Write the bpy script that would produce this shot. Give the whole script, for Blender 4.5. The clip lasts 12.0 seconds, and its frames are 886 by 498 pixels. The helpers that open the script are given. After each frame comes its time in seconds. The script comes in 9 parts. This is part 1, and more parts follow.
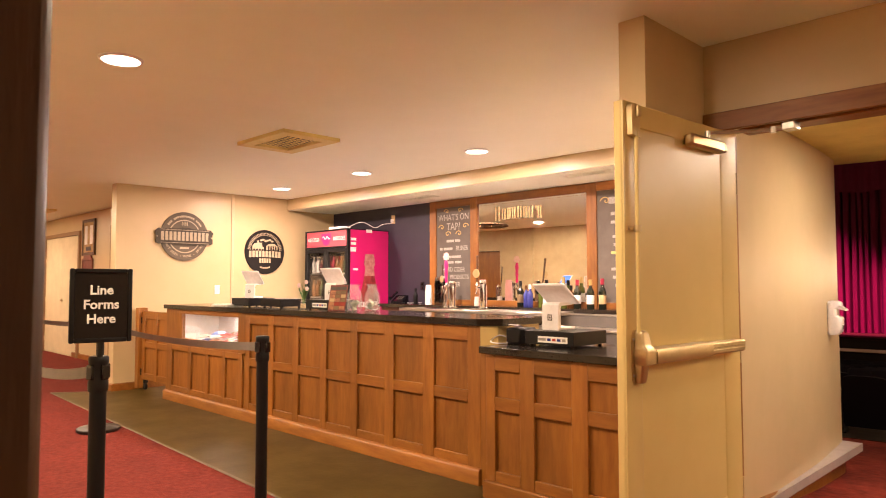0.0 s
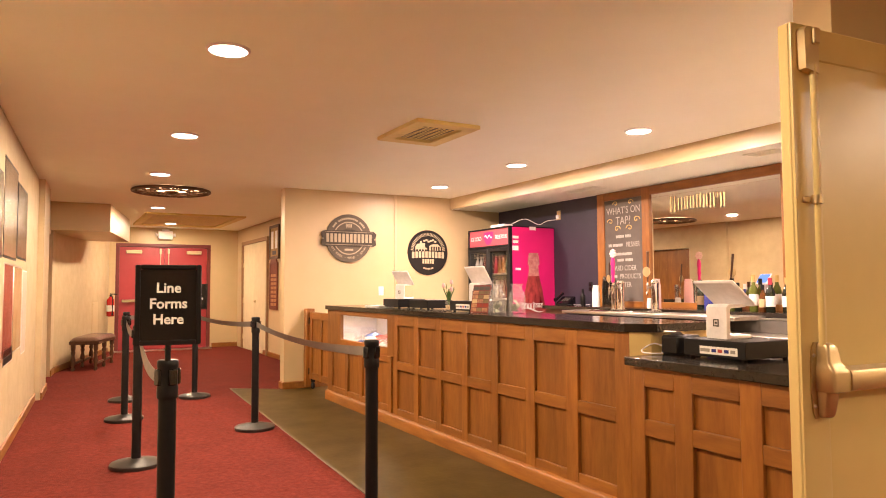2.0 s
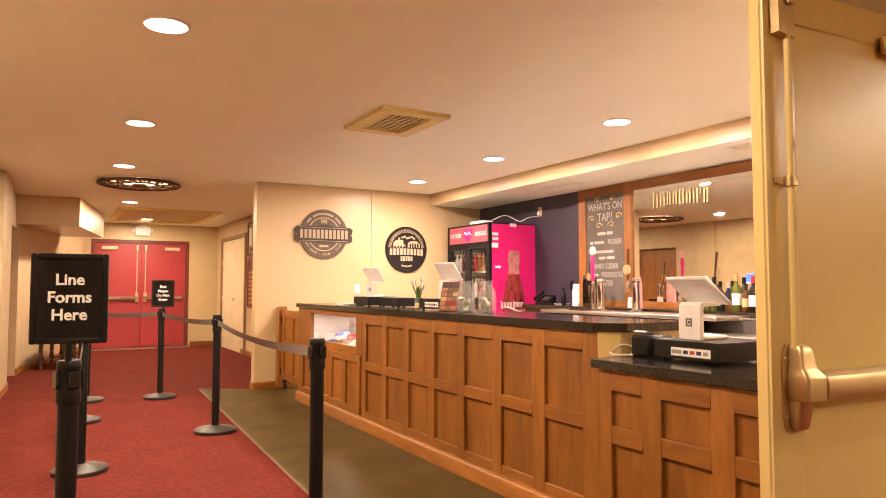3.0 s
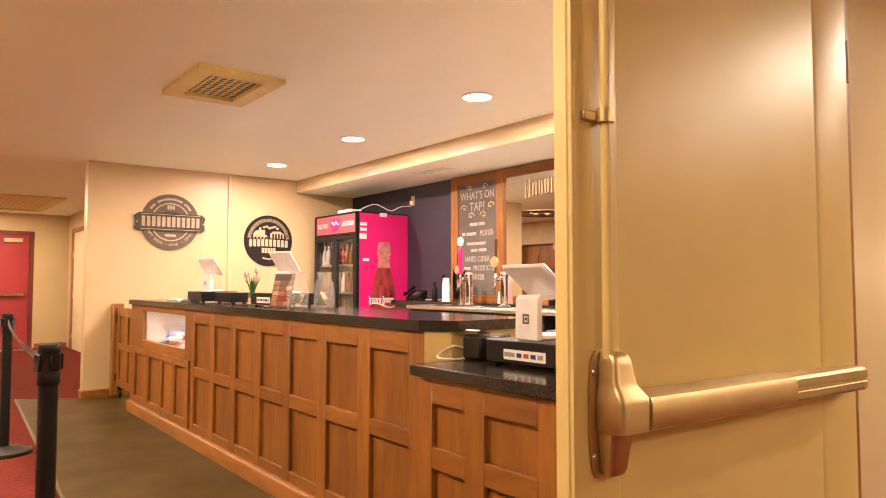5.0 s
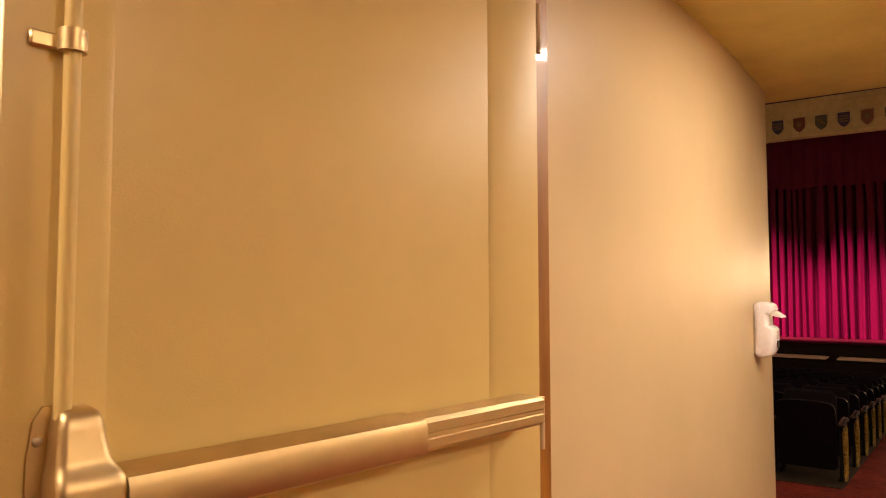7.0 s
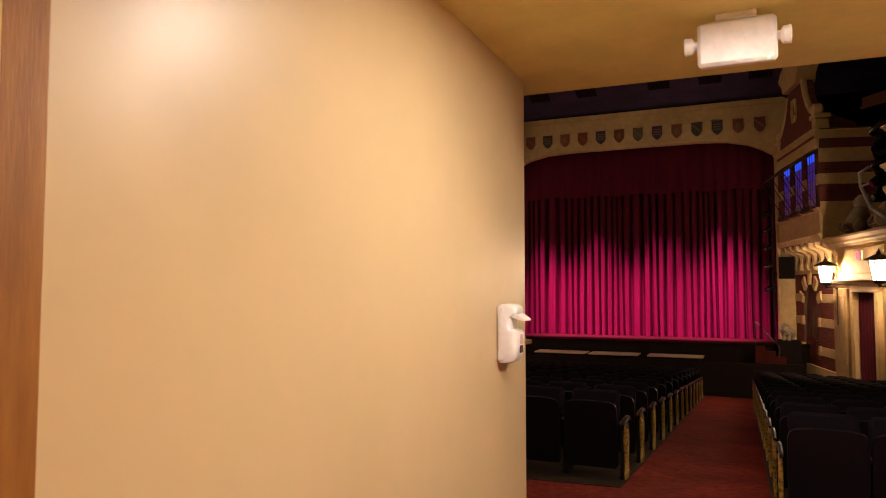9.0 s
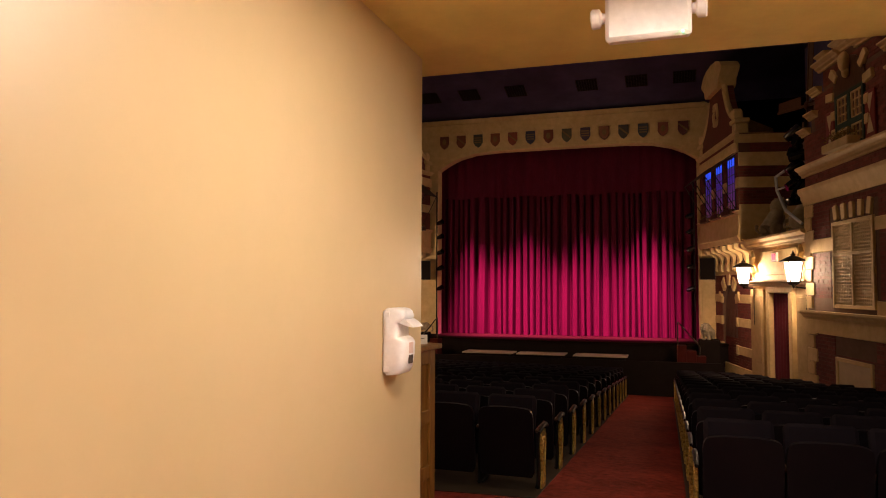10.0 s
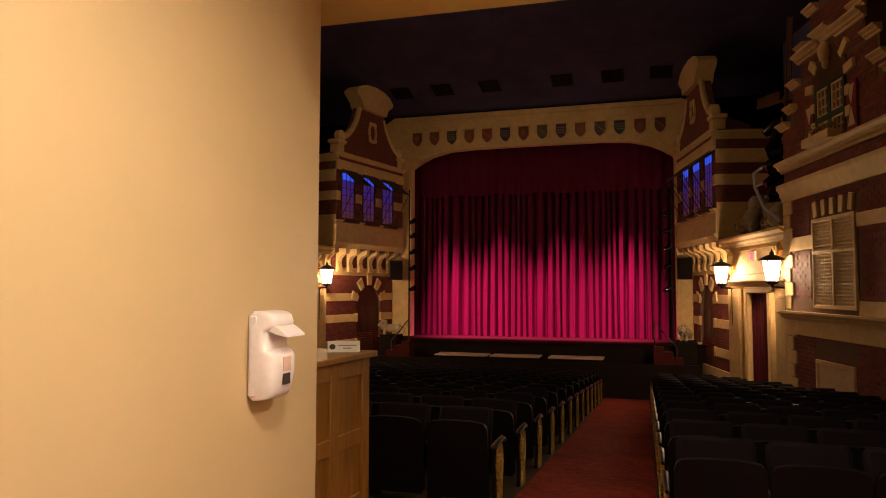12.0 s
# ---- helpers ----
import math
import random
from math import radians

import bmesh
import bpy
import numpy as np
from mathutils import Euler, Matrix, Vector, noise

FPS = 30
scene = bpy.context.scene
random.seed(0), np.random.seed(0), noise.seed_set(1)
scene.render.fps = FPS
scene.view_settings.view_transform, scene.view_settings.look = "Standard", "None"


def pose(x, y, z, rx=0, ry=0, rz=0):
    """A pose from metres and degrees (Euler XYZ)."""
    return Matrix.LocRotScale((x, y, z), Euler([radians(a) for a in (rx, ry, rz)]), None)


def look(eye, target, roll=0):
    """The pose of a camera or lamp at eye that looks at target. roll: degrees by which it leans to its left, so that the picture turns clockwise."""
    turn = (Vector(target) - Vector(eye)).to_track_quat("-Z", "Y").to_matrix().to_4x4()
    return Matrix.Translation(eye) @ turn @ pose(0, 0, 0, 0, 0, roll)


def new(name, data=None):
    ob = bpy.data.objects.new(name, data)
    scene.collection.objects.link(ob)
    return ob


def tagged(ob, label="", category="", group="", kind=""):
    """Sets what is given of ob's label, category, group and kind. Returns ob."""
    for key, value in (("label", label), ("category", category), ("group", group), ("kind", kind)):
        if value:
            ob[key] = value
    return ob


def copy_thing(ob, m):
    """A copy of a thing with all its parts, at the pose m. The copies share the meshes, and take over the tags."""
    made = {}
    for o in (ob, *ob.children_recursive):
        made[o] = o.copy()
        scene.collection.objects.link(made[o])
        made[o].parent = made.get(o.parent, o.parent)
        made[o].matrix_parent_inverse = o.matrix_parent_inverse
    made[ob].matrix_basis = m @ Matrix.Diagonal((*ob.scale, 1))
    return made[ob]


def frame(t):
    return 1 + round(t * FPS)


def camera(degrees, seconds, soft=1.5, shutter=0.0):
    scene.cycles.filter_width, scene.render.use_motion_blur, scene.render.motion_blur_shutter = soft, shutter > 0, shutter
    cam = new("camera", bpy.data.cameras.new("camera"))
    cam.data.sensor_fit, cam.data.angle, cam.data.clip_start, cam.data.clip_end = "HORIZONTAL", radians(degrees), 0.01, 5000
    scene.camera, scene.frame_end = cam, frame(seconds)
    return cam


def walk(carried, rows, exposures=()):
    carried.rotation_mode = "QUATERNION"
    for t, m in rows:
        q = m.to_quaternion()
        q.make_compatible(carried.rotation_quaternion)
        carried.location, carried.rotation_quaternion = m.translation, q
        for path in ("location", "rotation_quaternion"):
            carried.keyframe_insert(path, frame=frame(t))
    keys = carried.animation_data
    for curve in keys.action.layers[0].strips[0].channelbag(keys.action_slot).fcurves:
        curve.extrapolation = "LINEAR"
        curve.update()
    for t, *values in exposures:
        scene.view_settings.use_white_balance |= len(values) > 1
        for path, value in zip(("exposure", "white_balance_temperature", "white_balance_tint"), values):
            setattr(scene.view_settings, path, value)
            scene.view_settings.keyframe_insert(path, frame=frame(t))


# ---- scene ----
cam = camera(65.7, 12.0, soft=1.0, shutter=0.12)
PATH = [
    (0, (0.104, -0.05, 1.287), (-1.307, 1.364, 1.389), -0.1),
    (0.5, (0.072, 0.129, 1.278), (-1.493, 1.37, 1.384), -0.2),
    (1, (0.025, 0.285, 1.272), (-1.661, 1.355, 1.38), -0.4),
    (1.5, (-0.038, 0.437, 1.266), (-1.775, 1.422, 1.375), -0.4),
    (2, (-0.107, 0.585, 1.263), (-1.851, 1.557, 1.374), -0.3),
    (2.5, (-0.168, 0.722, 1.255), (-1.908, 1.701, 1.367), -0.2),
    (2.7, (-0.197, 0.784, 1.251), (-1.936, 1.766, 1.362), -0.1),
    (4.3, (-0.475, 1.326, 1.204), (-2.134, 2.439, 1.312), 0.0),
    (4.5, (-0.505, 1.403, 1.208), (-2.142, 2.546, 1.314), -0.0),
    (5, (-0.553, 1.571, 1.214), (-2.131, 2.797, 1.315), -0.0),
    (5.5, (-0.581, 1.74, 1.224), (-2.097, 3.04, 1.326), 0.0),
    (6, (-0.582, 1.918, 1.229), (-2.031, 3.293, 1.331), 0.1),
    (6.5, (-0.555, 2.085, 1.23), (-1.934, 3.53, 1.331), 0.2),
    (7, (-0.499, 2.246, 1.23), (-1.802, 3.759, 1.341), -0.1),
    (8.8, (-0.276, 2.871, 1.222), (-1.263, 4.607, 1.337), -0.1),
    (9, (-0.278, 2.945, 1.227), (-1.229, 4.7, 1.34), -0.0),
    (9.5, (-0.268, 3.172, 1.231), (-1.124, 4.976, 1.346), 0.1),
    (10, (-0.263, 3.382, 1.237), (-1.043, 5.22, 1.348), 0.2),
    (10.5, (-0.253, 3.569, 1.244), (-0.993, 5.424, 1.355), 0.2),
    (11, (-0.255, 3.762, 1.248), (-0.983, 5.621, 1.361), 0.1),
    (11.5, (-0.264, 3.941, 1.24), (-0.989, 5.801, 1.353), 0.1),
    (12, (-0.253, 4.098, 1.224), (-0.982, 5.957, 1.338), 0.1),
]
walk(cam, [(t, look(eye, target, roll)) for t, eye, target, roll in PATH], exposures=[(0, 0.0, 6550, 10), (5, 0.0, 6600, 10), (7, 0.05, 6750, 10), (8.8, 0.02, 6150, 10), (11.4, 0.05, 6150, 10), (12, -0.08, 6900, 10)])

# ---------------------------------------------------------------- mesh helpers
class Geo:
    """Collects vertices and faces of one part."""

    def __init__(self):
        self.v, self.f, self.m = [], [], Matrix()

    def add(self, verts, faces):
        n = len(self.v)
        self.v += [tuple(self.m @ Vector(p)) for p in verts]
        self.f += [tuple(n + i for i in face) for face in faces]
        return self

    def box(self, x0, x1, y0, y1, z0, z1, b=0.0):
        if b <= 0:
            vs = [(x, y, z) for z in (z0, z1) for y in (y0, y1) for x in (x0, x1)]
            return self.add(vs, [(0, 2, 3, 1), (4, 5, 7, 6), (0, 1, 5, 4), (2, 6, 7, 3), (0, 4, 6, 2), (1, 3, 7, 5)])
        b = min(b, abs(x1 - x0) * 0.45, abs(y1 - y0) * 0.45, abs(z1 - z0) * 0.45)
        lo, hi = (x0, y0, z0), (x1, y1, z1)
        vs, idx = [], {}
        for sx in (0, 1):
            for sy in (0, 1):
                for sz in (0, 1):
                    s = (sx, sy, sz)
                    for a in range(3):
                        p = [(hi if s[k] else lo)[k] + (0 if k == a else (-b if s[k] else b)) for k in range(3)]
                        idx[s, a] = len(vs)
                        vs.append(p)
        fs = []
        for a in range(3):
            o = [k for k in range(3) if k != a]
            for sg in (0, 1):
                ring = []
                for i, j in ((0, 0), (1, 0), (1, 1), (0, 1)):
                    s = [0, 0, 0]
                    s[a], s[o[0]], s[o[1]] = sg, i, j
                    ring.append(idx[tuple(s), a])
                fs.append(ring)
            for i in (0, 1):
                for j in (0, 1):
                    s, t = [0, 0, 0], [0, 0, 0]
                    s[o[0]], s[o[1]], t[o[0]], t[o[1]], t[a] = i, j, i, j, 1
                    s, t = tuple(s), tuple(t)
                    fs.append([idx[s, o[0]], idx[t, o[0]], idx[t, o[1]], idx[s, o[1]]])
        for sx in (0, 1):
            for sy in (0, 1):
                for sz in (0, 1):
                    fs.append([idx[(sx, sy, sz), a] for a in range(3)])
        c = Vector([(p + q) / 2 for p, q in zip(lo, hi)])
        out = []
        for face in fs:
            ps = [Vector(vs[i]) for i in face]
            n = (ps[1] - ps[0]).cross(ps[2] - ps[0])
            out.append(face if n.dot(sum(ps, Vector()) / len(ps) - c) > 0 else face[::-1])
        return self.add(vs, out)

    def lathe(self, prof, n=24, c=(0, 0, 0), a0=0.0, a1=2 * math.pi):
        full = abs(a1 - a0) > 6.28
        k = n if full else n + 1
        vs = []
        for r, z in prof:
            for i in range(k):
                a = a0 + (a1 - a0) * i / n
                vs.append((c[0] + r * math.cos(a), c[1] + r * math.sin(a), c[2] + z))
        fs = []
        for j in range(len(prof) - 1):
            for i in range(n):
                q = (i + 1) % k
                fs.append((j * k + i, j * k + q, (j + 1) * k + q, (j + 1) * k + i))
        if full:
            if prof[0][0] > 1e-5:
                fs.append(tuple(range(k))[::-1])
            if prof[-1][0] > 1e-5:
                fs.append(tuple((len(prof) - 1) * k + i for i in range(k)))
        return self.add(vs, fs)

    def prism(self, poly, depth, m=None):
        """A flat outline in x, y, drawn out along z by depth, laid by m."""
        m = m or Matrix()
        area = sum(p[0] * q[1] - q[0] * p[1] for p, q in zip(poly, poly[1:] + poly[:1]))
        if area * depth < 0:
            poly = poly[::-1]
        n = len(poly)
        vs = [m @ Vector((x, y, 0)) for x, y in poly] + [m @ Vector((x, y, depth)) for x, y in poly]
        fs = [tuple(range(n))[::-1], tuple(range(n, 2 * n))]
        fs += [(i, (i + 1) % n, n + (i + 1) % n, n + i) for i in range(n)]
        return self.add(vs, fs)

    def tube(self, pts, r, n=8):
        pts = [Vector(p) for p in pts]
        vs, fs = [], []
        ref = Vector((0, 0, 1))
        for i, p in enumerate(pts):
            d = (pts[min(i + 1, len(pts) - 1)] - pts[max(i - 1, 0)]).normalized()
            s = d.cross(ref if abs(d.z) < 0.95 else Vector((1, 0, 0))).normalized()
            u = s.cross(d)
            rr = r[i] if isinstance(r, (list, tuple)) else r
            vs += [p + (s * math.cos(2 * math.pi * k / n) + u * math.sin(2 * math.pi * k / n)) * rr for k in range(n)]
        for i in range(len(pts) - 1):
            for k in range(n):
                q = (k + 1) % n
                fs.append((i * n + k, i * n + q, (i + 1) * n + q, (i + 1) * n + k))
        fs += [tuple(range(n))[::-1], tuple((len(pts) - 1) * n + k for k in range(n))]
        return self.add(vs, fs)

    def cord(self, pts, r, n=6, k=6):
        """A tube along a smooth line through the points."""
        q = [Vector(p) for p in pts]
        q = [q[0] * 2 - q[1]] + q + [q[-1] * 2 - q[-2]]
        line = []
        for a, b, c, d in zip(q, q[1:], q[2:], q[3:]):
            for i in range(k):
                t = i / k
                line.append(0.5 * (2 * b + (c - a) * t + (2 * a - 5 * b + 4 * c - d) * t * t + (3 * b - 3 * c + d - a) * t ** 3))
        return self.tube(line + [q[-2]], r, n)

    def sheet(self, fn, nu, nv):
        vs = [fn(i / nu, j / nv) for j in range(nv + 1) for i in range(nu + 1)]
        k = nu + 1
        return self.add(vs, [(j * k + i, j * k + i + 1, (j + 1) * k + i + 1, (j + 1) * k + i) for j in range(nv) for i in range(nu)])

    def ball(self, c, r, n=12, k=8):
        prof = [(max(1e-6, math.sin(math.pi * j / k)), -math.cos(math.pi * j / k)) for j in range(k + 1)]
        keep = self.m
        r = (r, r, r) if isinstance(r, (int, float)) else r
        self.m = keep @ Matrix.Translation(c) @ Matrix.Diagonal((*r, 1))
        self.lathe(prof, n)
        self.m = keep
        return self

    def mesh(self, name, mat, sharp=40):
        me = bpy.data.meshes.new(name)
        me.from_pydata(self.v, [], self.f)
        me.validate()
        bm = bmesh.new()
        bm.from_mesh(me)
        bmesh.ops.remove_doubles(bm, verts=bm.verts, dist=1e-5)
        bmesh.ops.recalc_face_normals(bm, faces=bm.faces)
        bm.to_mesh(me)
        bm.free()
        me.shade_smooth()
        me.set_sharp_from_angle(angle=radians(sharp))
        me.materials.append(mat)
        return me


def part(name, geo, mat, parent=None, label="", sharp=40):
    me = geo if isinstance(geo, bpy.types.Mesh) else geo.mesh(name, mat, sharp)
    ob = new(name, me)
    ob.parent = parent
    if label:
        tagged(ob, label)
    return ob


def thing(name, m, label, category, group="", kind=""):
    ob = new(name)
    ob.empty_display_size = 0.1
    ob.matrix_basis = m
    return tagged(ob, label, category, group, kind)


def solid(name, geo, mat, label, category, kind="", group="", m=None, sharp=40):
    ob = part(name, geo, mat, None, "", sharp)
    if m is not None:
        ob.matrix_basis = m
    return tagged(ob, label, category, group, kind)


def G():
    return Geo()


def arc(cx, cy, r, a0, a1, n):
    return [(cx + r * math.cos(radians(a0 + (a1 - a0) * i / n)), cy + r * math.sin(radians(a0 + (a1 - a0) * i / n))) for i in range(n + 1)]


def text_mesh(body, size, depth, mat, name, bold=0.0, align="CENTER"):
    cu = bpy.data.curves.new(name, "FONT")
    cu.body, cu.size, cu.extrude, cu.offset = body, size, depth, bold
    cu.align_x, cu.align_y = align, "CENTER"
    cu.resolution_u = 3
    ob = bpy.data.objects.new(name, cu)
    scene.collection.objects.link(ob)
    dg = bpy.context.evaluated_depsgraph_get()
    me = bpy.data.meshes.new_from_object(ob.evaluated_get(dg))
    bpy.data.objects.remove(ob)
    me.materials.clear()
    me.materials.append(mat)
    return me


def lettering(name, body, size, mat, parent, m, depth=0.0015, bold=0.0, sx=1.0):
    ob = new(name, text_mesh(body, size, depth, mat, name, bold))
    ob.parent = parent
    ob.matrix_basis = m @ Matrix.Diagonal((sx, 1, 1, 1))
    return ob


# The auditorium is turned a little against the lobby: u to the right, v towards the stage.
HALL = pose(-1.70, 6.5, 0, 0, 0, 5.0)

# ---------------------------------------------------------------- world and lamps
world = bpy.data.worlds.new("dark_surroundings")
scene.world = world
world.use_nodes = True
world.node_tree.nodes["Background"].inputs[0].default_value = (0.010, 0.009, 0.012, 1)
world.node_tree.nodes["Background"].inputs[1].default_value = 0.3

WARM = (1.0, 0.79, 0.58)
CEIL = 2.535


def area_lamp(name, m, power, size, color=WARM, spread=140):
    la = bpy.data.lights.new(name, "AREA")
    la.shape, la.size, la.energy, la.color, la.spread = "DISK", size, power, color, radians(spread)
    ob = new(name, la)
    ob.matrix_basis = m
    return ob


def spot_lamp(name, eye, target, power, angle, blend=0.5, color=WARM, radius=0.05):
    la = bpy.data.lights.new(name, "SPOT")
    la.energy, la.spot_size, la.spot_blend, la.color, la.shadow_soft_size = power, radians(angle), blend, color, radius
    ob = new(name, la)
    ob.matrix_basis = look(eye, target)
    return ob


def point_lamp(name, at, power, color=WARM, radius=0.06):
    la = bpy.data.lights.new(name, "POINT")
    la.energy, la.color, la.shadow_soft_size = power, color, radius
    ob = new(name, la)
    ob.location = at
    return ob


DOWNLIGHTS = [(-7.65, 4.75), (-5.94, 4.72), (-4.18, 4.695), (-2.5, 4.70), (-3.80, 1.34), (-6.07, 1.46), (-8.23, 1.527), (-11.63, 1.893), (-14.37, 2.44), (-1.6, 1.3), (1.55, 3.0)]
for lx, ly in DOWNLIGHTS:
    area_lamp("downlight_lamp", pose(lx, ly, CEIL - 0.022), (66 if lx < -7 else 100) if ly > 4 else (46 if lx > -2 else 87), 0.15, (1.0, 0.745, 0.645) if ly > 4 else (1.0, 0.77, 0.55), 180)
# the passage between lobby and auditorium has a downlight of its own
PASS_X, PASS_Y, PASS_FILL_X, PASS_FILL_Y = -0.50, 4.88, 0.50, 5.38
area_lamp("passage_lamp", pose(PASS_X, PASS_Y, 2.29), 34, 0.15, (1.0, 0.81, 0.66), 180)
# second lamp added out of view, to even the light along the passage wall
area_lamp("passage_lamp", pose(PASS_FILL_X, PASS_FILL_Y, 2.29), 50, 0.15, (1.0, 0.805, 0.62), 180)
# small lamp inside the glazed snack case
area_lamp("case_lamp", pose(-6.65, 3.55, 0.985), 6.0, 0.25, (1.0, 0.80, 0.66), 170)


# ---------------------------------------------------------------- materials
def material(name, color, rough=0.6, metal=0.0, color2=None, scale=8.0, detail=6.0, bump=0.0, bump_scale=60.0, stretch=(1, 1, 1), rand=0.0, spec=0.5, rough_var=0.08, coat=0.0, big=0.12):
    ma = bpy.data.materials.new(name)
    ma.use_nodes = True
    nt = ma.node_tree
    b = nt.nodes["Principled BSDF"]
    b.inputs["Roughness"].default_value = rough
    b.inputs["Metallic"].default_value = metal
    b.inputs["Specular IOR Level"].default_value = spec
    b.inputs["Coat Weight"].default_value = coat
    tc = nt.nodes.new("ShaderNodeTexCoord")
    mp = nt.nodes.new("ShaderNodeMapping")
    mp.inputs["Scale"].default_value = stretch
    nt.links.new(tc.outputs["Object"], mp.inputs["Vector"])
    n1 = nt.nodes.new("ShaderNodeTexNoise")
    n1.inputs["Scale"].default_value, n1.inputs["Detail"].default_value, n1.inputs["Roughness"].default_value = scale, detail, 0.62
    nt.links.new(mp.outputs["Vector"], n1.inputs["Vector"])
    n2 = nt.nodes.new("ShaderNodeTexNoise")
    n2.inputs["Scale"].default_value, n2.inputs["Detail"].default_value = max(0.35, scale * 0.12), 3
    nt.links.new(mp.outputs["Vector"], n2.inputs["Vector"])
    color2 = color2 or tuple(c * 0.86 for c in color)
    mix = nt.nodes.new("ShaderNodeMix")
    mix.data_type = "RGBA"
    mix.inputs["A"].default_value, mix.inputs["B"].default_value = (*color, 1), (*color2, 1)
    ramp = nt.nodes.new("ShaderNodeMapRange")
    ramp.inputs["From Min"].default_value, ramp.inputs["From Max"].default_value = 0.32, 0.68
    nt.links.new(n1.outputs["Fac"], ramp.inputs["Value"])
    nt.links.new(ramp.outputs["Result"], mix.inputs["Factor"])
    hsv = nt.nodes.new("ShaderNodeHueSaturation")
    nt.links.new(mix.outputs["Result"], hsv.inputs["Color"])
    val = nt.nodes.new("ShaderNodeMapRange")
    val.inputs["From Min"].default_value, val.inputs["From Max"].default_value = 0.3, 0.7
    val.inputs["To Min"].default_value, val.inputs["To Max"].default_value = 1 - big, 1 + big
    nt.links.new(n2.outputs["Fac"], val.inputs["Value"])
    last = val.outputs["Result"]
    if rand:
        oi = nt.nodes.new("ShaderNodeObjectInfo")
        rr = nt.nodes.new("ShaderNodeMapRange")
        rr.inputs["To Min"].default_value, rr.inputs["To Max"].default_value = 1 - rand, 1 + rand
        nt.links.new(oi.outputs["Random"], rr.inputs["Value"])
        mu = nt.nodes.new("ShaderNodeMath")
        mu.operation = "MULTIPLY"
        nt.links.new(last, mu.inputs[0])
        nt.links.new(rr.outputs["Result"], mu.inputs[1])
        last = mu.outputs[0]
    nt.links.new(last, hsv.inputs["Value"])
    nt.links.new(hsv.outputs["Color"], b.inputs["Base Color"])
    rv = nt.nodes.new("ShaderNodeMapRange")
    rv.inputs["To Min"].default_value, rv.inputs["To Max"].default_value = max(0.02, rough - rough_var), min(1, rough + rough_var)
    nt.links.new(n1.outputs["Fac"], rv.inputs["Value"])
    nt.links.new(rv.outputs["Result"], b.inputs["Roughness"])
    if bump:
        n3 = nt.nodes.new("ShaderNodeTexNoise")
        n3.inputs["Scale"].default_value, n3.inputs["Detail"].default_value = bump_scale, 4
        nt.links.new(mp.outputs["Vector"], n3.inputs["Vector"])
        bp = nt.nodes.new("ShaderNodeBump")
        bp.inputs["Strength"].default_value, bp.inputs["Distance"].default_value = 1.0, bump
        nt.links.new(n3.outputs["Fac"], bp.inputs["Height"])
        nt.links.new(bp.outputs["Normal"], b.inputs["Normal"])
    return ma


def glow(name, color, strength):
    ma = bpy.data.materials.new(name)
    ma.use_nodes = True
    b = ma.node_tree.nodes["Principled BSDF"]
    b.inputs["Base Color"].default_value = (*[min(1, c) for c in color], 1)
    b.inputs["Emission Color"].default_value = (*color, 1)
    b.inputs["Emission Strength"].default_value = strength
    return ma


def glass(name, color=(1, 1, 1), rough=0.0, ior=1.45):
    ma = bpy.data.materials.new(name)
    ma.use_nodes = True
    b = ma.node_tree.nodes["Principled BSDF"]
    b.inputs["Base Color"].default_value = (*color, 1)
    b.inputs["Roughness"].default_value = rough
    b.inputs["IOR"].default_value = ior
    b.inputs["Transmission Weight"].default_value = 1.0
    return ma


def brick_paint(name, c1, c2, mortar, su, sv):
    """Brickwork drawn at true size: for the walls that stay far off."""
    ma = material(name, c1, 0.75, bump=0.002, bump_scale=40)
    nt = ma.node_tree
    b = nt.nodes["Principled BSDF"]
    tc = nt.nodes.new("ShaderNodeTexCoord")
    br = nt.nodes.new("ShaderNodeTexBrick")
    mp = nt.nodes.new("ShaderNodeMapping")
    mp.inputs["Rotation"].default_value = (radians(90), 0, 0)
    nt.links.new(tc.outputs["Object"], mp.inputs["Vector"])
    nt.links.new(mp.outputs["Vector"], br.inputs["Vector"])
    br.inputs["Scale"].default_value = 1.0
    br.inputs["Brick Width"].default_value, br.inputs["Row Height"].default_value = su, sv
    br.inputs["Mortar Size"].default_value = 0.008
    br.inputs["Color1"].default_value, br.inputs["Color2"].default_value = (*c1, 1), (*c2, 1)
    br.inputs["Mortar"].default_value = (*mortar, 1)
    nt.links.new(br.outputs["Color"], b.inputs["Base Color"])
    return ma


M_WALL = material("cream_wall_paint", (0.59, 0.448, 0.258), 0.38, color2=(0.555, 0.430, 0.238), scale=3, bump=0.0002, bump_scale=160, big=0.03, spec=0.5)
M_WALL_ROUGH = material("cream_troweled_plaster", (0.56, 0.445, 0.275), 0.55, color2=(0.50, 0.39, 0.235), scale=5, bump=0.006, bump_scale=9, big=0.05, spec=0.4)
M_CEIL = material("ceiling_paint", (0.91, 0.945, 0.82), 0.75, color2=(0.89, 0.925, 0.79), scale=3, bump=0.0008, bump_scale=150, big=0.02)
M_PASSCEIL = material("ochre_ceiling_paint", (0.80, 0.70, 0.25), 0.7, scale=4, bump=0.0008, bump_scale=160, big=0.04)
M_DOORPAINT = material("tan_door_enamel", (0.68, 0.525, 0.218), 0.36, color2=(0.65, 0.495, 0.200), scale=4, bump=0.0003, bump_scale=300, big=0.03, spec=0.45)
M_TRIMPAINT = material("tan_trim_enamel", (0.66, 0.50, 0.30), 0.45, scale=6, big=0.05)
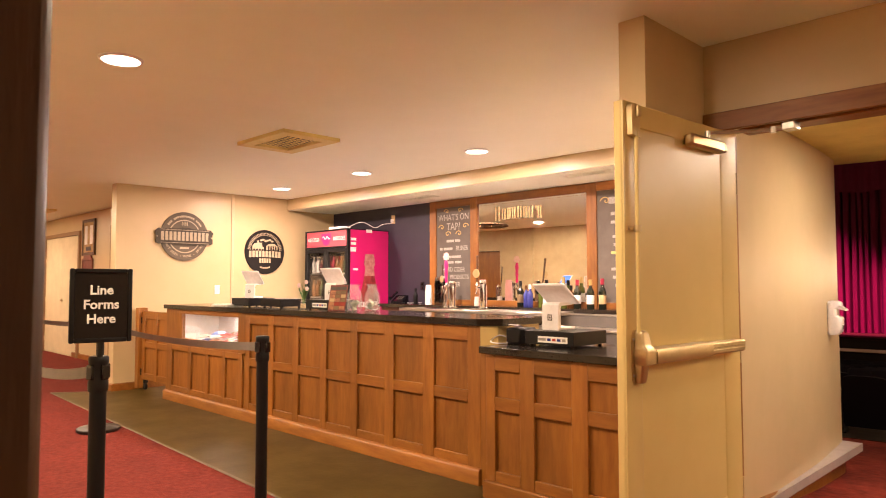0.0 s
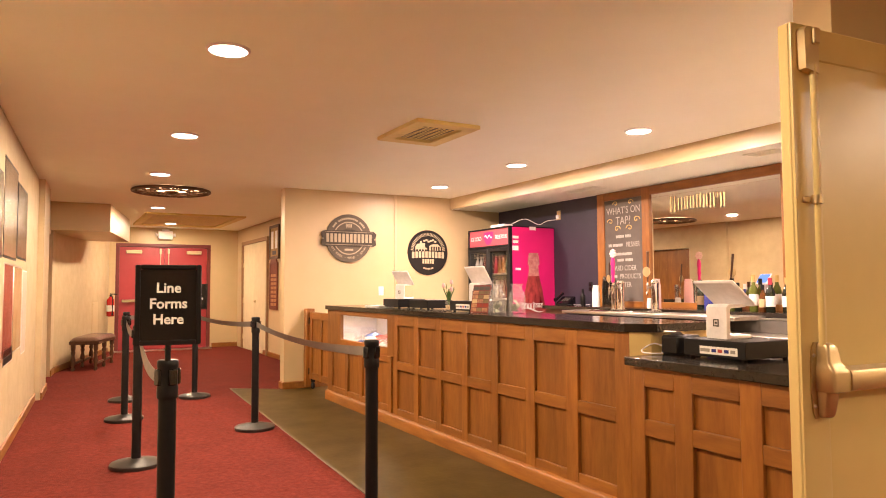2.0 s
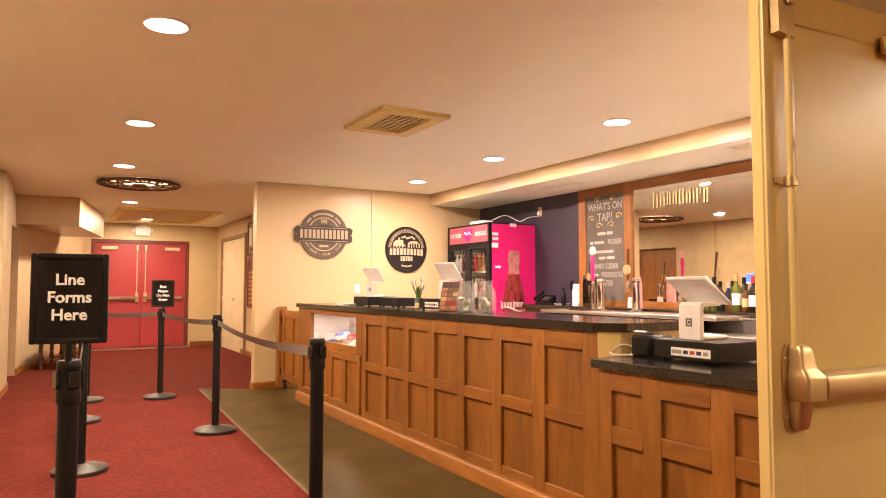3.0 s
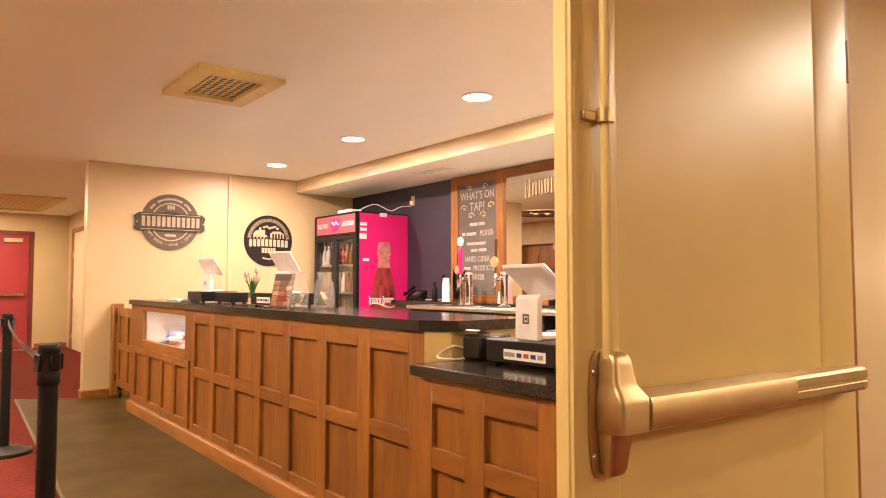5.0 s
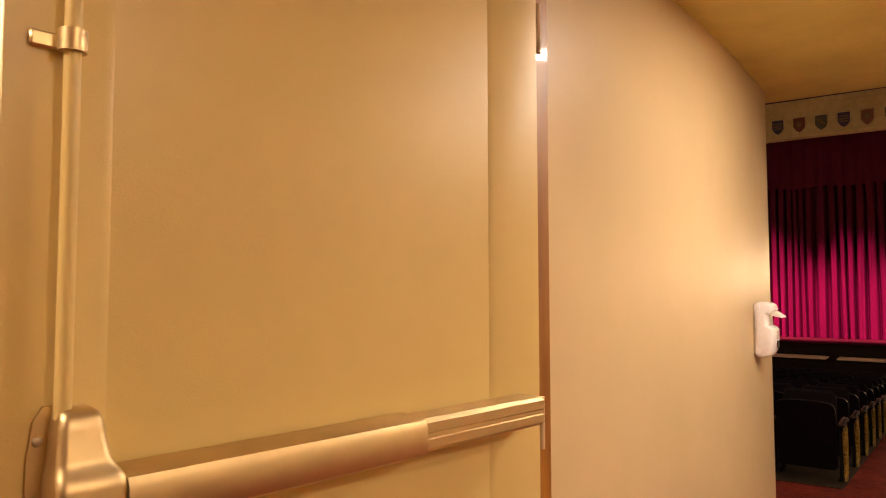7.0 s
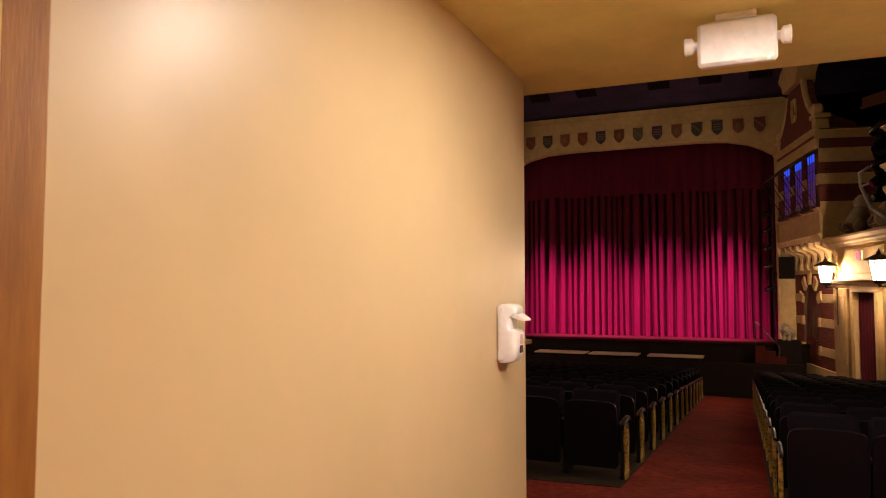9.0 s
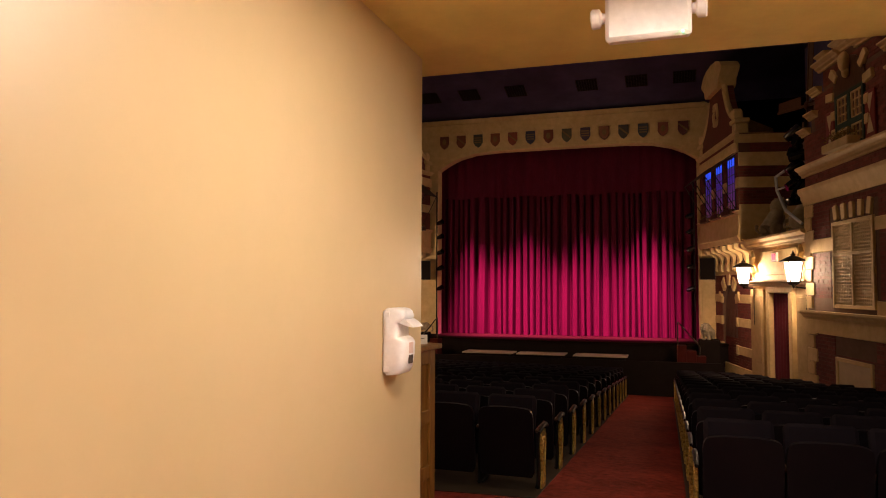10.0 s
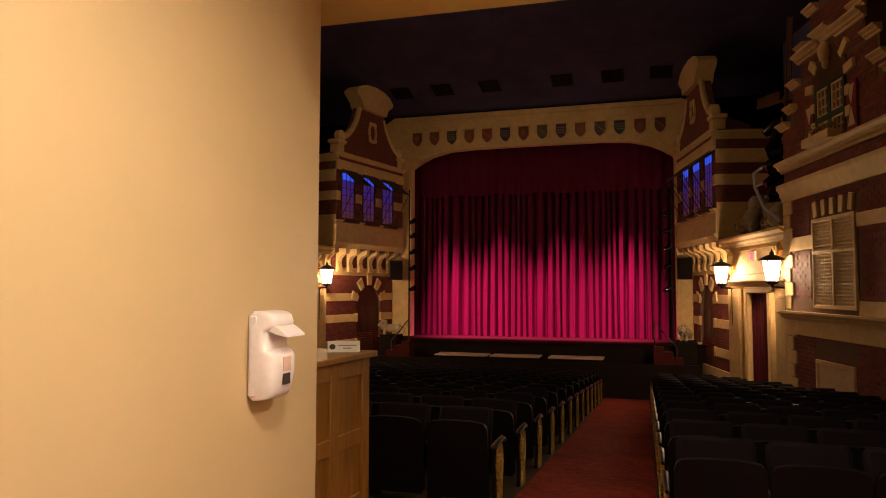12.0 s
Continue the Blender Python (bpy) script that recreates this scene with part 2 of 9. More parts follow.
M_WOOD = material("honey_oak", (0.300, 0.118, 0.019), 0.44, color2=(0.205, 0.070, 0.0105), scale=5, detail=9, stretch=(5, 5, 0.8), bump=0.0006, bump_scale=30, rand=0.13, coat=0.05, big=0.2)
M_WOODH = material("honey_oak_rail", (0.300, 0.118, 0.019), 0.44, color2=(0.205, 0.070, 0.0105), scale=5, detail=9, stretch=(0.8, 5, 5), bump=0.0006, bump_scale=30, rand=0.10, coat=0.05, big=0.2)
M_OAKTRIM = material("golden_oak_trim", (0.40, 0.165, 0.024), 0.45, color2=(0.26, 0.095, 0.012), scale=5, detail=9, stretch=(6, 6, 0.7), bump=0.0006, bump_scale=30, coat=0.1, big=0.2)
M_OLDOAK = material("olive_oak_veneer", (0.35, 0.170, 0.034), 0.42, color2=(0.24, 0.110, 0.020), scale=5, detail=9, stretch=(6, 6, 0.7), bump=0.0006, bump_scale=30, big=0.2)
M_STRIP = material("dull_metal_edging", (0.15, 0.11, 0.065), 0.5, 0.2, scale=12)
M_DARKWOOD = material("dark_walnut", (0.10, 0.042, 0.018), 0.4, color2=(0.05, 0.02, 0.01), scale=6, stretch=(7, 7, 0.8), bump=0.0004, bump_scale=40)
M_COUNTER = material("black_granite_laminate", (0.026, 0.019, 0.013), 0.14, color2=(0.014, 0.010, 0.007), scale=120, rough_var=0.05, spec=0.4)
M_CARPET = material("wine_red_carpet", (0.158, 0.0255, 0.017), 0.95, color2=(0.092, 0.0132, 0.0093), scale=24, detail=10, bump=0.006, bump_scale=130, big=0.12, spec=0.1)
M_HALLCARPET = material("hall_red_carpet", (0.22, 0.034, 0.022), 0.95, color2=(0.11, 0.016, 0.012), scale=13, detail=8, bump=0.006, bump_scale=110, big=0.25, spec=0.1)
M_VINYL = material("dark_stained_concrete", (0.086, 0.056, 0.0135), 0.40, color2=(0.050, 0.032, 0.0078), spec=0.16, scale=2.4, detail=9, bump=0.0008, bump_scale=25, big=0.22)
M_BOUNCEFLOOR = material("bounce_grey_floor", (0.45, 0.38, 0.36), 0.4, color2=(0.38, 0.32, 0.30), scale=6, big=0.08)
M_NAVY = material("navy_wall_paint", (0.031, 0.025, 0.044), 0.5, scale=5, bump=0.0006, bump_scale=200, big=0.05)
M_RED = material("red_door_enamel", (0.35, 0.034, 0.042), 0.45, scale=4, big=0.05)
M_BLACK = material("black_powder_coat", (0.011, 0.010, 0.010), 0.42, spec=0.2, scale=30, big=0.05)
M_BLACKGLOSS = material("black_gloss_plastic", (0.008, 0.007, 0.008), 0.12, scale=30)
M_BASE = material("graphite_cast_iron", (0.075, 0.066, 0.055), 0.45, scale=14, bump=0.0004, bump_scale=80)
M_POSTBASE = material("black_cast_iron", (0.030, 0.026, 0.022), 0.42, scale=14, bump=0.0004, bump_scale=80)
M_CHROME = material("polished_chrome", (0.75, 0.72, 0.68), 0.12, 1.0, scale=20, rough_var=0.04)
M_STEEL = material("brushed_stainless", (0.62, 0.58, 0.52), 0.32, 1.0, scale=10, stretch=(1, 30, 30), rough_var=0.08)
M_BRASS = material("satin_bronze_hardware", (0.68, 0.53, 0.30), 0.43, 1.0, color2=(0.61, 0.47, 0.26), scale=12, rough_var=0.06)
M_GOLD = material("worn_gilt_iron", (0.95, 0.68, 0.17), 0.30, 0.4, color2=(0.16, 0.09, 0.02), scale=34, rough_var=0.12)
M_WHITE = material("white_plastic", (0.86, 0.83, 0.84), 0.35, scale=20, big=0.02)
M_PAPER = material("white_paper", (0.82, 0.80, 0.76), 0.8, scale=40, big=0.03)
M_LAMP = glow("downlight_diffuser", (1.0, 0.88, 0.74), 14.0)
M_PLASTER = material("hall_stone_plaster", (0.74, 0.54, 0.26), 0.7, color2=(0.62, 0.43, 0.19), scale=5, bump=0.003, bump_scale=30, big=0.12)
M_CURTAIN = material("magenta_velvet", (0.086, 0.0016, 0.0172), 0.85, color2=(0.063, 0.0011, 0.0124), scale=10, stretch=(4, 4, 0.5), spec=0.2)
M_SEAT = material("dark_navy_velvet", (0.009, 0.006, 0.010), 0.8, scale=30, big=0.1, spec=0.08)
M_SEATFLOOR = material("dark_painted_concrete", (0.034, 0.024, 0.017), 0.6, scale=4, big=0.2, spec=0.15)
M_STAGE = material("stage_boards", (0.016, 0.0085, 0.002), 0.6, color2=(0.008, 0.004, 0.0015), scale=5, stretch=(1, 8, 8), spec=0.03)
M_BLACKCLOTH = material("black_masking_cloth", (0.016, 0.011, 0.010), 0.9, scale=20, spec=0.05)
M_NIGHT = material("night_sky_plaster", (0.082, 0.070, 0.17), 0.9, color2=(0.050, 0.044, 0.11), scale=1.2, big=0.15)
M_MIRROR = material("mirror_silver", (0.93, 0.91, 0.86), 0.01, 1.0, scale=2, rough_var=0.0, big=0.0)
M_CHALK = material("chalkboard_slate", (0.135, 0.112, 0.090), 0.75, color2=(0.10, 0.083, 0.068), scale=4, big=0.2)
M_GLASS = glass("clear_glass")
M_JARGLASS = glass("thin_jar_glass", (0.66, 0.64, 0.61), 0.0, 1.06)
M_JARGLASS.node_tree.nodes["Principled BSDF"].inputs["Transmission Weight"].default_value = 0.0
M_JARGLASS.node_tree.nodes["Principled BSDF"].inputs["IOR"].default_value = 1.5
M_JARGLASS.node_tree.nodes["Principled BSDF"].inputs["Roughness"].default_value = 0.04
M_JARGLASS.node_tree.nodes["Principled BSDF"].inputs["Alpha"].default_value = 0.11


# ---------------------------------------------------------------- the setting: floors, walls, ceilings
def wall_run(name, pts, z0, z1, thick, mat, label):
    """A wall along the line pts; it is thickened to the left of the line's way."""
    g = G()
    ps = [Vector((*p, 0)) for p in pts]
    off = []
    for i, p in enumerate(ps):
        d = (ps[min(i + 1, len(ps) - 1)] - ps[max(i - 1, 0)]).normalized()
        off.append(p + Vector((-d.y, d.x, 0)) * thick)
    poly = [(p.x, p.y) for p in ps] + [(p.x, p.y) for p in reversed(off)]
    g.prism(poly, z1 - z0, Matrix.Translation((0, 0, z0)))
    return solid(name, g, mat, label, "wall", "structure", sharp=30)


def flat_floor(name, poly, top, thick, mat, label, category):
    g = G()
    g.prism(poly, thick, Matrix.Translation((0, 0, top - thick)))
    return solid(name, g, mat, label, category, "structure")


def left_y(x):
    return 0.143 - (x + 4.47) * 0.0427


CONC = [(-9.03, 2.485), (-1.46, 2.13), (-1.46, 3.795), (-8.64, 3.795), (-8.64, 3.05)]
flat_floor("floor_bar", CONC, 0.0, 0.06, M_VINYL, "dark brown stained concrete floor along the bar", "floor")
# unseen floor, given a pale grey to bounce lamp light onto the ceiling
flat_floor("floor_behind_bar", [(-8.64, 3.795), (-1.46, 3.795), (-1.46, 6.3), (-8.64, 6.3)], 0.0, 0.06, M_BOUNCEFLOOR, "unseen floor behind the bar, made pale to light the ceiling", "floor")
flat_floor("floor", [(-16.0, -2.2), (2.7, -2.2), (2.7, 3.5), (-1.46, 3.5), (-1.46, 2.13), (-9.03, 2.485), (-8.64, 3.05), (-8.64, 4.3), (-16.0, 4.3)], 0.0, 0.06, M_CARPET, "wine red patterned carpet floor of the lobby", "floor")
g = G()
for (ax, ay), (bx, by) in (((-9.03, 2.485), (-1.46, 2.13)), ((-9.03, 2.485), (-8.64, 3.05))):
    d = Vector((bx - ax, by - ay, 0))
    g.m = Matrix.Translation((ax, ay, 0)) @ Matrix.Rotation(math.atan2(d.y, d.x), 4, "Z")
    g.box(0, d.length, -0.012, 0.012, -0.02, 0.005, 0.003)
solid("floor_trim", g, M_STRIP, "dark metal strip between carpet and concrete", "trim", "structure")

# passage ramp and raked auditorium floor
RAKE = 0.09


def rake_z(x, y):
    return -RAKE * max(0.0, y - 3.5)


g = G()
g.prism([(3.5, 0.0), (27.5, -RAKE * 24.0), (27.5, -RAKE * 24.0 - 0.1), (3.5, -0.1)], 26.0, Matrix(((0, 0, 1, -14.5), (1, 0, 0, 0), (0, 1, 0, 0), (0, 0, 0, 1))))
solid("floor_hall", g, M_HALLCARPET, "dark red carpet on the raked floor of the auditorium", "floor", "structure")

# ceilings
g = G()
g.box(-16.2, 2.8, -2.4, 5.47, CEIL, CEIL + 0.12)
solid("ceiling", g, M_CEIL, "smooth off-white painted lobby ceiling", "ceiling", "structure")
g = G()
g.box(-8.64, -1.56, 5.47, 6.30, 2.375, CEIL + 0.12)
solid("ceiling_soffit", g, M_CEIL, "dropped white soffit over the back of the bar", "ceiling", "structure")
g = G()
g.box(-8.638, -1.56, 5.458, 5.469, 2.374, CEIL - 0.001)
solid("soffit_fascia", g, M_WALL, "cream painted front of the dropped soffit", "wall", "structure")
g = G()
g.prism([(-1.66, 3.62), (1.05, 3.62), (1.05, 6.82), (-1.88, 6.50), (-1.83, 6.3)], 0.1, Matrix.Translation((0, 0, 2.31)))
solid("ceiling_passage", g, M_PASSCEIL, "low ochre painted ceiling of the passage", "ceiling", "structure")

# lobby walls
wall_run("wall_signs", [(-8.64, 6.42), (-8.64, 3.05)][::-1], 0, CEIL, 0.16, M_WALL, "cream painted wall carrying two round signs")
wall_run("wall_corridor", [(-15.55, 4.0), (-8.80, 4.0)], 0, CEIL, 0.15, M_WALL, "cream painted side wall of the far corridor")
wall_run("wall_bar_back", [(-8.80, 6.30), (-6.40, 6.30)], 0, CEIL, 0.10, M_NAVY, "dark navy painted wall behind the bar")
wall_run("wall_bar_rear", [(-6.40, 6.30), (-1.72, 6.30)], 0, CEIL, 0.10, M_WALL, "cream wall behind the mirrored back bar")
# far wall with its door opening
g = G()
g.box(-15.75, -15.55, -0.5, 1.56, 0, CEIL)
g.box(-15.75, -15.55, 3.42, 4.15, 0, CEIL)
g.box(-15.75, -15.55, 1.56, 3.42, 2.20, CEIL)
solid("wall_far", g, M_WALL, "cream far end wall with double doors", "wall", "structure")
wall_run("wall_far_left", [(-15.55, 1.44), (-11.98, 0.50)][::-1], 0, CEIL, 0.2, M_WALL_ROUGH, "rough cream plaster wall beside the far doors")
# long left wall, with an opening for the wooden doors
OP0, OP1 = -10.15, -11.62
wall_run("wall_left", [(-0.42, left_y(-0.42)), (OP0, left_y(OP0))], 0, CEIL, 0.22, M_WALL_ROUGH, "long rough cream plaster wall with framed pictures")
wall_run("wall_left_header", [(OP0, left_y(OP0)), (OP1, left_y(OP1))], 2.06, CEIL, 0.22, M_WALL_ROUGH, "cream plaster header over the wooden doors")
wall_run("wall_left_pier", [(OP1, left_y(OP1) + 0.03), (-11.98, left_y(-11.98) + 0.05)], 0, CEIL, 0.25, M_WALL_ROUGH, "cream plaster pier at the end of the wall")
g = G()
g.prism([(-11.47, 0.30), (-11.47, 1.22), (-13.93, 1.68), (-13.93, 0.8)], CEIL - 2.122, Matrix.Translation((0, 0, 2.12)))
solid("wall_soffit_box", g, M_WALL, "cream boxed-in duct under the ceiling", "wall", "structure")
g = G()
g.prism([(-9.25, 0.30), (-9.25, 0.41), (-10.15, 0.45), (-10.15, 0.34)], CEIL, Matrix.Identity(4))
solid("wall_pilaster", g, M_WALL_ROUGH, "shallow cream plaster pilaster beside the wooden doors", "wall", "structure")
# behind the wooden doors and behind the start of the walk
wall_run("wall_lobby_back", [(2.5, -0.05), (0.55, -0.05)], 0, CEIL, 0.2, M_WALL, "plain cream wall of the lobby")
wall_run("wall_vestibule", [(0.75, -0.25), (0.75, -1.8), (-0.75, -1.8), (-0.75, -0.25)][::-1], 0, CEIL, -0.12, M_DARKWOOD, "dark vestibule walls behind the entrance")
wall_run("wall_right", [(2.5, 3.45), (2.5, -0.05)], 0, CEIL, -0.2, M_WALL, "plain cream wall of the lobby")

# wall over and beside the opening into the hall
g = G()
g.box(-1.444, 2.5, 3.45, 3.62, 2.16, CEIL)
g.box(0.70, 2.5, 3.45, 3.62, 0, 2.16)
solid("wall_doorway", g, M_WALL, "cream wall over the opening into the hall", "wall", "structure")
g = G()
g.box(-1.58, -1.445, 2.83, 3.638, -0.1, CEIL)
solid("wall_bar_end", g, M_WALL, "short cream wall end beside the bar", "wall", "structure")
PASS = [(-1.46, 3.64), (-1.480, 4.2), (-1.497, 4.8), (-1.506, 5.1), (-1.520, 5.4), (-1.545, 5.7), (-1.572, 6.0), (-1.600, 6.275)]
wall_run("wall_passage", PASS, -0.5, 2.31, 0.20, M_WALL, "gently curved cream wall of the passage")
wall_run("wall_passage_far", [(0.95, 6.9), (0.95, 3.45)], -0.5, 2.31, 0.2, M_WALL, "plain cream wall of the passage")

# baseboards
g = G()


def base_run(g, pts, h=0.09, t=0.014, z=0.0):
    for (ax, ay, az), (bx, by, bz) in zip(pts, pts[1:]):
        d = Vector((bx - ax, by - ay, 0))
        m = Matrix.Translation((ax, ay, 0)) @ Matrix.Rotation(math.atan2(d.y, d.x), 4, "Z")
        L = d.length
        vs = [m @ Vector(p) for p in [(0, 0, az - 0.1), (0, -t, az - 0.1), (L, 0, bz - 0.1), (L, -t, bz - 0.1), (0, 0, az + h), (0, -t, az + h - 0.01), (L, 0, bz + h), (L, -t, bz + h - 0.01)]]
        g.add(vs, [(0, 1, 3, 2), (4, 6, 7, 5), (1, 5, 7, 3), (0, 4, 5, 1), (2, 3, 7, 6), (0, 2, 6, 4)])


base_run(g, [(-8.638, 3.05, 0), (-8.638, 4.0, 0)], t=0.016)
base_run(g, [(-8.80, 3.048, 0), (-8.622, 3.048, 0)], t=0.016)
base_run(g, [(-13.30, 3.998, 0), (-8.82, 3.998, 0)])
base_run(g, [(-15.548, 4.0, 0), (-15.548, 3.46, 0)], t=-0.014)
base_run(g, [(-0.5, left_y(-0.5) + 0.002, 0), (OP0, left_y(OP0) + 0.002, 0)], t=0.016)
base_run(g, [(-9.24, 0.412, 0), (-10.15, 0.452, 0)], t=0.016)
base_run(g, [(OP1, left_y(OP1) + 0.032, 0), (-11.98, left_y(-11.98) + 0.052, 0)], t=0.016)
base_run(g, [(-12.02, 0.513, 0), (-15.5, 1.43, 0)], t=0.016)
base_run(g, [(x + 0.001, y, rake_z(0, y)) for x, y in PASS], t=0.016)
solid("baseboard", g, M_WOODH, "stained oak baseboard along the walls", "baseboard", "structure")

# oak casing of the opening into the hall
g = G()
g.box(-1.444, 0.72, 3.425, 3.449, 2.07, 2.168, 0.004)
g.box(-1.29, 0.62, 3.5, 3.64, 2.068, 2.11, 0.004)
solid("door_casing_head", g, M_WOODH, "stained oak head casing over the opening", "door frame", "structure")
g = G()
g.box(-1.444, -1.334, 3.510, 3.589, -0.08, 2.068, 0.004)
g.box(-1.444, -1.366, 3.430, 3.509, -0.08, 2.068, 0.003)
solid("door_casing_side", g, M_OAKTRIM, "stained oak door jamb beside the steel door", "door frame", "structure")
g = G()
g.box(0.62, 0.70, 3.43, 3.64, -0.05, 2.068, 0.004)
solid("door_casing_side", g, M_WOOD, "stained oak door jamb", "door frame", "structure")
# dark jamb of the entrance that the walk starts in
g = G()
g.box(-0.42, -0.25, -0.30, 0.046, 0, 2.3, 0.006)
solid("entrance_jamb", g, M_DARKWOOD, "dark stained jamb of the entrance", "door frame", "structure")
g = G()
g.box(-0.42, 0.56, -0.28, -0.06, 2.3, CEIL)
solid("wall_entrance_header", g, M_WALL, "wall over the entrance", "wall", "structure")


# ---------------------------------------------------------------- the bar
def panel_front(parent, x0, x1, y, z0, z1, stiles, rails, proud=0.022, normal=-1):
    """A framed oak front: a backing board, stiles and rails standing proud, and bevelled panels."""
    g = G()
    g.box(x0, x1, y, y + 0.02, z0, z1)
    part("backing_board", g, M_WOOD, parent)
    for a, b in stiles:
        g = G()
        g.box(a, b, y - proud, y - 0.0005, z0, z1, 0.003)
        part("stile", g, M_WOOD, parent)
    for (a, b), (c, d) in rails:
        g = G()
        g.box(a, b, y - proud + 0.001, y - 0.0005, c, d, 0.003)
        part("rail", g, M_WOODH, parent)


def bar_counter():
    top = thing("bar_counter", pose(0, 0, 0), "long oak panelled bar counter with two rows of recessed panels", "bar counter")
    Y = 3.302
    panels = [(-5.813, -5.479), (-5.393, -5.076), (-4.99, -4.665), (-4.58, -4.256), (-4.168, -3.839), (-3.738, -3.422), (-3.314, -2.995)]
    edges = [-5.885] + [v for p in panels for v in p] + [-2.88]
    stiles = [(edges[i], edges[i + 1]) for i in range(0, len(edges), 2)]
    rails = [(p, z) for p in panels for z in ((0.915, 1.015), (0.515, 0.59), (0.10, 0.165))]
    panel_front(top, -5.885, -2.88, Y, 0.0, 1.015, stiles, rails)
    # display case bay: post, frame and small panels below
    lp = [(-7.52, -7.12), (-7.05, -6.72), (-6.65, -6.36), (-6.29, -6.03)]
    e2 = [-7.66] + [v for p in lp for v in p] + [-5.95]
    stiles2 = [(e2[i], e2[i + 1]) for i in range(0, len(e2), 2)]
    g = G()
    g.box(-7.66, -5.885, Y, Y + 0.02, 0, 0.66)
    part("backing_board", g, M_WOOD, top)
    for a, b in stiles2:
        g = G()
        g.box(a, b, Y - 0.022, Y - 0.0005, 0.0, 0.62, 0.003)
        part("stile", g, M_WOOD, top)
    for p in lp:
        for z in ((0.56, 0.62), (0.10, 0.165)):
            g = G()
            g.box(*p, Y - 0.021, Y - 0.0005, *z, 0.003)
            part("rail", g, M_WOODH, top)
    for x0, x1, z0, z1, mt in ((-7.66, -7.27, 0.62, 1.015, M_WOOD), (-6.03, -5.885, 0.62, 1.015, M_WOOD), (-7.27, -6.03, 0.965, 1.015, M_WOODH), (-7.27, -6.03, 0.62, 0.70, M_WOODH)):
        g = G()
        g.box(x0, x1, Y - 0.022, Y + 0.02, z0, z1, 0.003)
        part("case_frame", g, mt, top)
    g = G()
    g.box(-7.30, -6.00, Y + 0.02, 3.72, 0.655, 0.68)
    g.box(-7.30, -6.00, 3.72, 3.735, 0.655, 1.01)
    g.box(-7.30, -7.28, Y + 0.02, 3.72, 0.68, 1.01)
    g.box(-6.02, -6.00, Y + 0.02, 3.72, 0.68, 1.01)
    part("case_lining", g, M_WHITE, top, "white lined snack display case")
    g = G()
    g.box(-7.265, -6.035, Y - 0.004, Y, 0.702, 0.963)
    part("case_glass", g, M_GLASS, top).visible_shadow = False
    # base moulding, ends, back
    g = G()
    g.prism([(0, 0), (0.05, 0), (0.05, 0.085), (0.042, 0.098), (0.022, 0.105), (0, 0.105)], 4.80, Matrix(((0, 0, 1, -7.675), (-1, 0, 0, Y), (0, 1, 0, 0), (0, 0, 0, 1))))
    part("base_moulding", g, M_WOODH, top)
    for x0, x1, y0, mt in ((-7.675, -7.655, Y - 0.02, M_WOOD), (-2.82, -2.80, 3.362, M_DOORPAINT)):
        g = G()
        g.box(x0, x1, y0, 3.80, 0, 1.015, 0.002)
        part("end_panel", g, mt, top)
    g = G()
    g.prism([(-2.8795, 3.281), (-2.701, 3.281), (-2.701, 3.309), (-2.8795, 3.309)], 0.861)
    part("stile", g, M_WOOD, top)
    g = G()
    g.prism([(-2.8795, 3.281), (-2.801, 3.360), (-2.815, 3.374), (-2.8795, 3.309)], 0.153, Matrix.Translation((0, 0, 0.8615)))
    part("corner_panel", g, M_DOORPAINT, top, "tan painted slanting corner of the bar")
    g = G()
    g.box(-5.89, -2.825, 3.76, 3.79, 0, 1.015)
    g.box(-7.65, -6.0, 3.76, 3.79, 0, 0.95)
    part("back_panel", g, M_DARKWOOD, top)
    return top


bar = bar_counter()
g = G()
g.prism([(-7.71, 3.262), (-2.895, 3.262), (-2.765, 3.372), (-2.765, 3.83), (-7.71, 3.83)], 0.045, Matrix.Translation((0, 0, 1.015)))
part("countertop", g, M_COUNTER, bar, "polished black bar top")


def low_counter():
    t = thing("service_counter", pose(0, 0, 0), "lower oak panelled service counter at the end of the bar", "counter")
    Y = 3.152
    panels = [(-2.63, -2.44), (-2.335, -2.08), (-1.975, -1.70)]
    e = [-2.70] + [v for p in panels for v in p] + [-1.584]
    stiles = [(e[i], e[i + 1]) for i in range(0, len(e), 2)]
    rails = [(p, z) for p in panels for z in ((0.765, 0.86), (0.525, 0.605), (0.10, 0.165))]
    panel_front(t, -2.70, -1.584, Y, 0.0, 0.86, stiles, rails)
    g = G()
    g.box(-2.70, -2.68, Y + 0.02, 3.699, 0, 0.86)
    g.box(-2.679, -1.584, 3.70, 3.72, 0, 0.86)
    part("side_panel", g, M_WOOD, t)
    g = G()
    g.box(-2.71, -1.584, Y - 0.05, Y - 0.0005, 0, 0.10, 0.004)
    part("base_moulding", g, M_WOODH, t)
    return t


low = low_counter()
g = G()
g.box(-2.74, -1.582, 3.105, 3.80, 0.862, 0.905, 0.004)
part("countertop", g, M_COUNTER, low, "polished black service top")

# framed panelling with mirror and chalkboards
bb = thing("back_bar_panelling", pose(0, 0, 0), "oak framed back bar with a large mirror and chalkboards", "back bar")
for x0, x1 in ((-6.43, -6.31), (-5.70, -5.59), (-4.0, -3.875), (-3.27, -3.16), (-1.85, -1.725)):
    g = G()
    g.box(x0, x1, 6.245, 6.298, 0.98, 2.37, 0.004)
    part("stile", g, M_WOOD, bb)
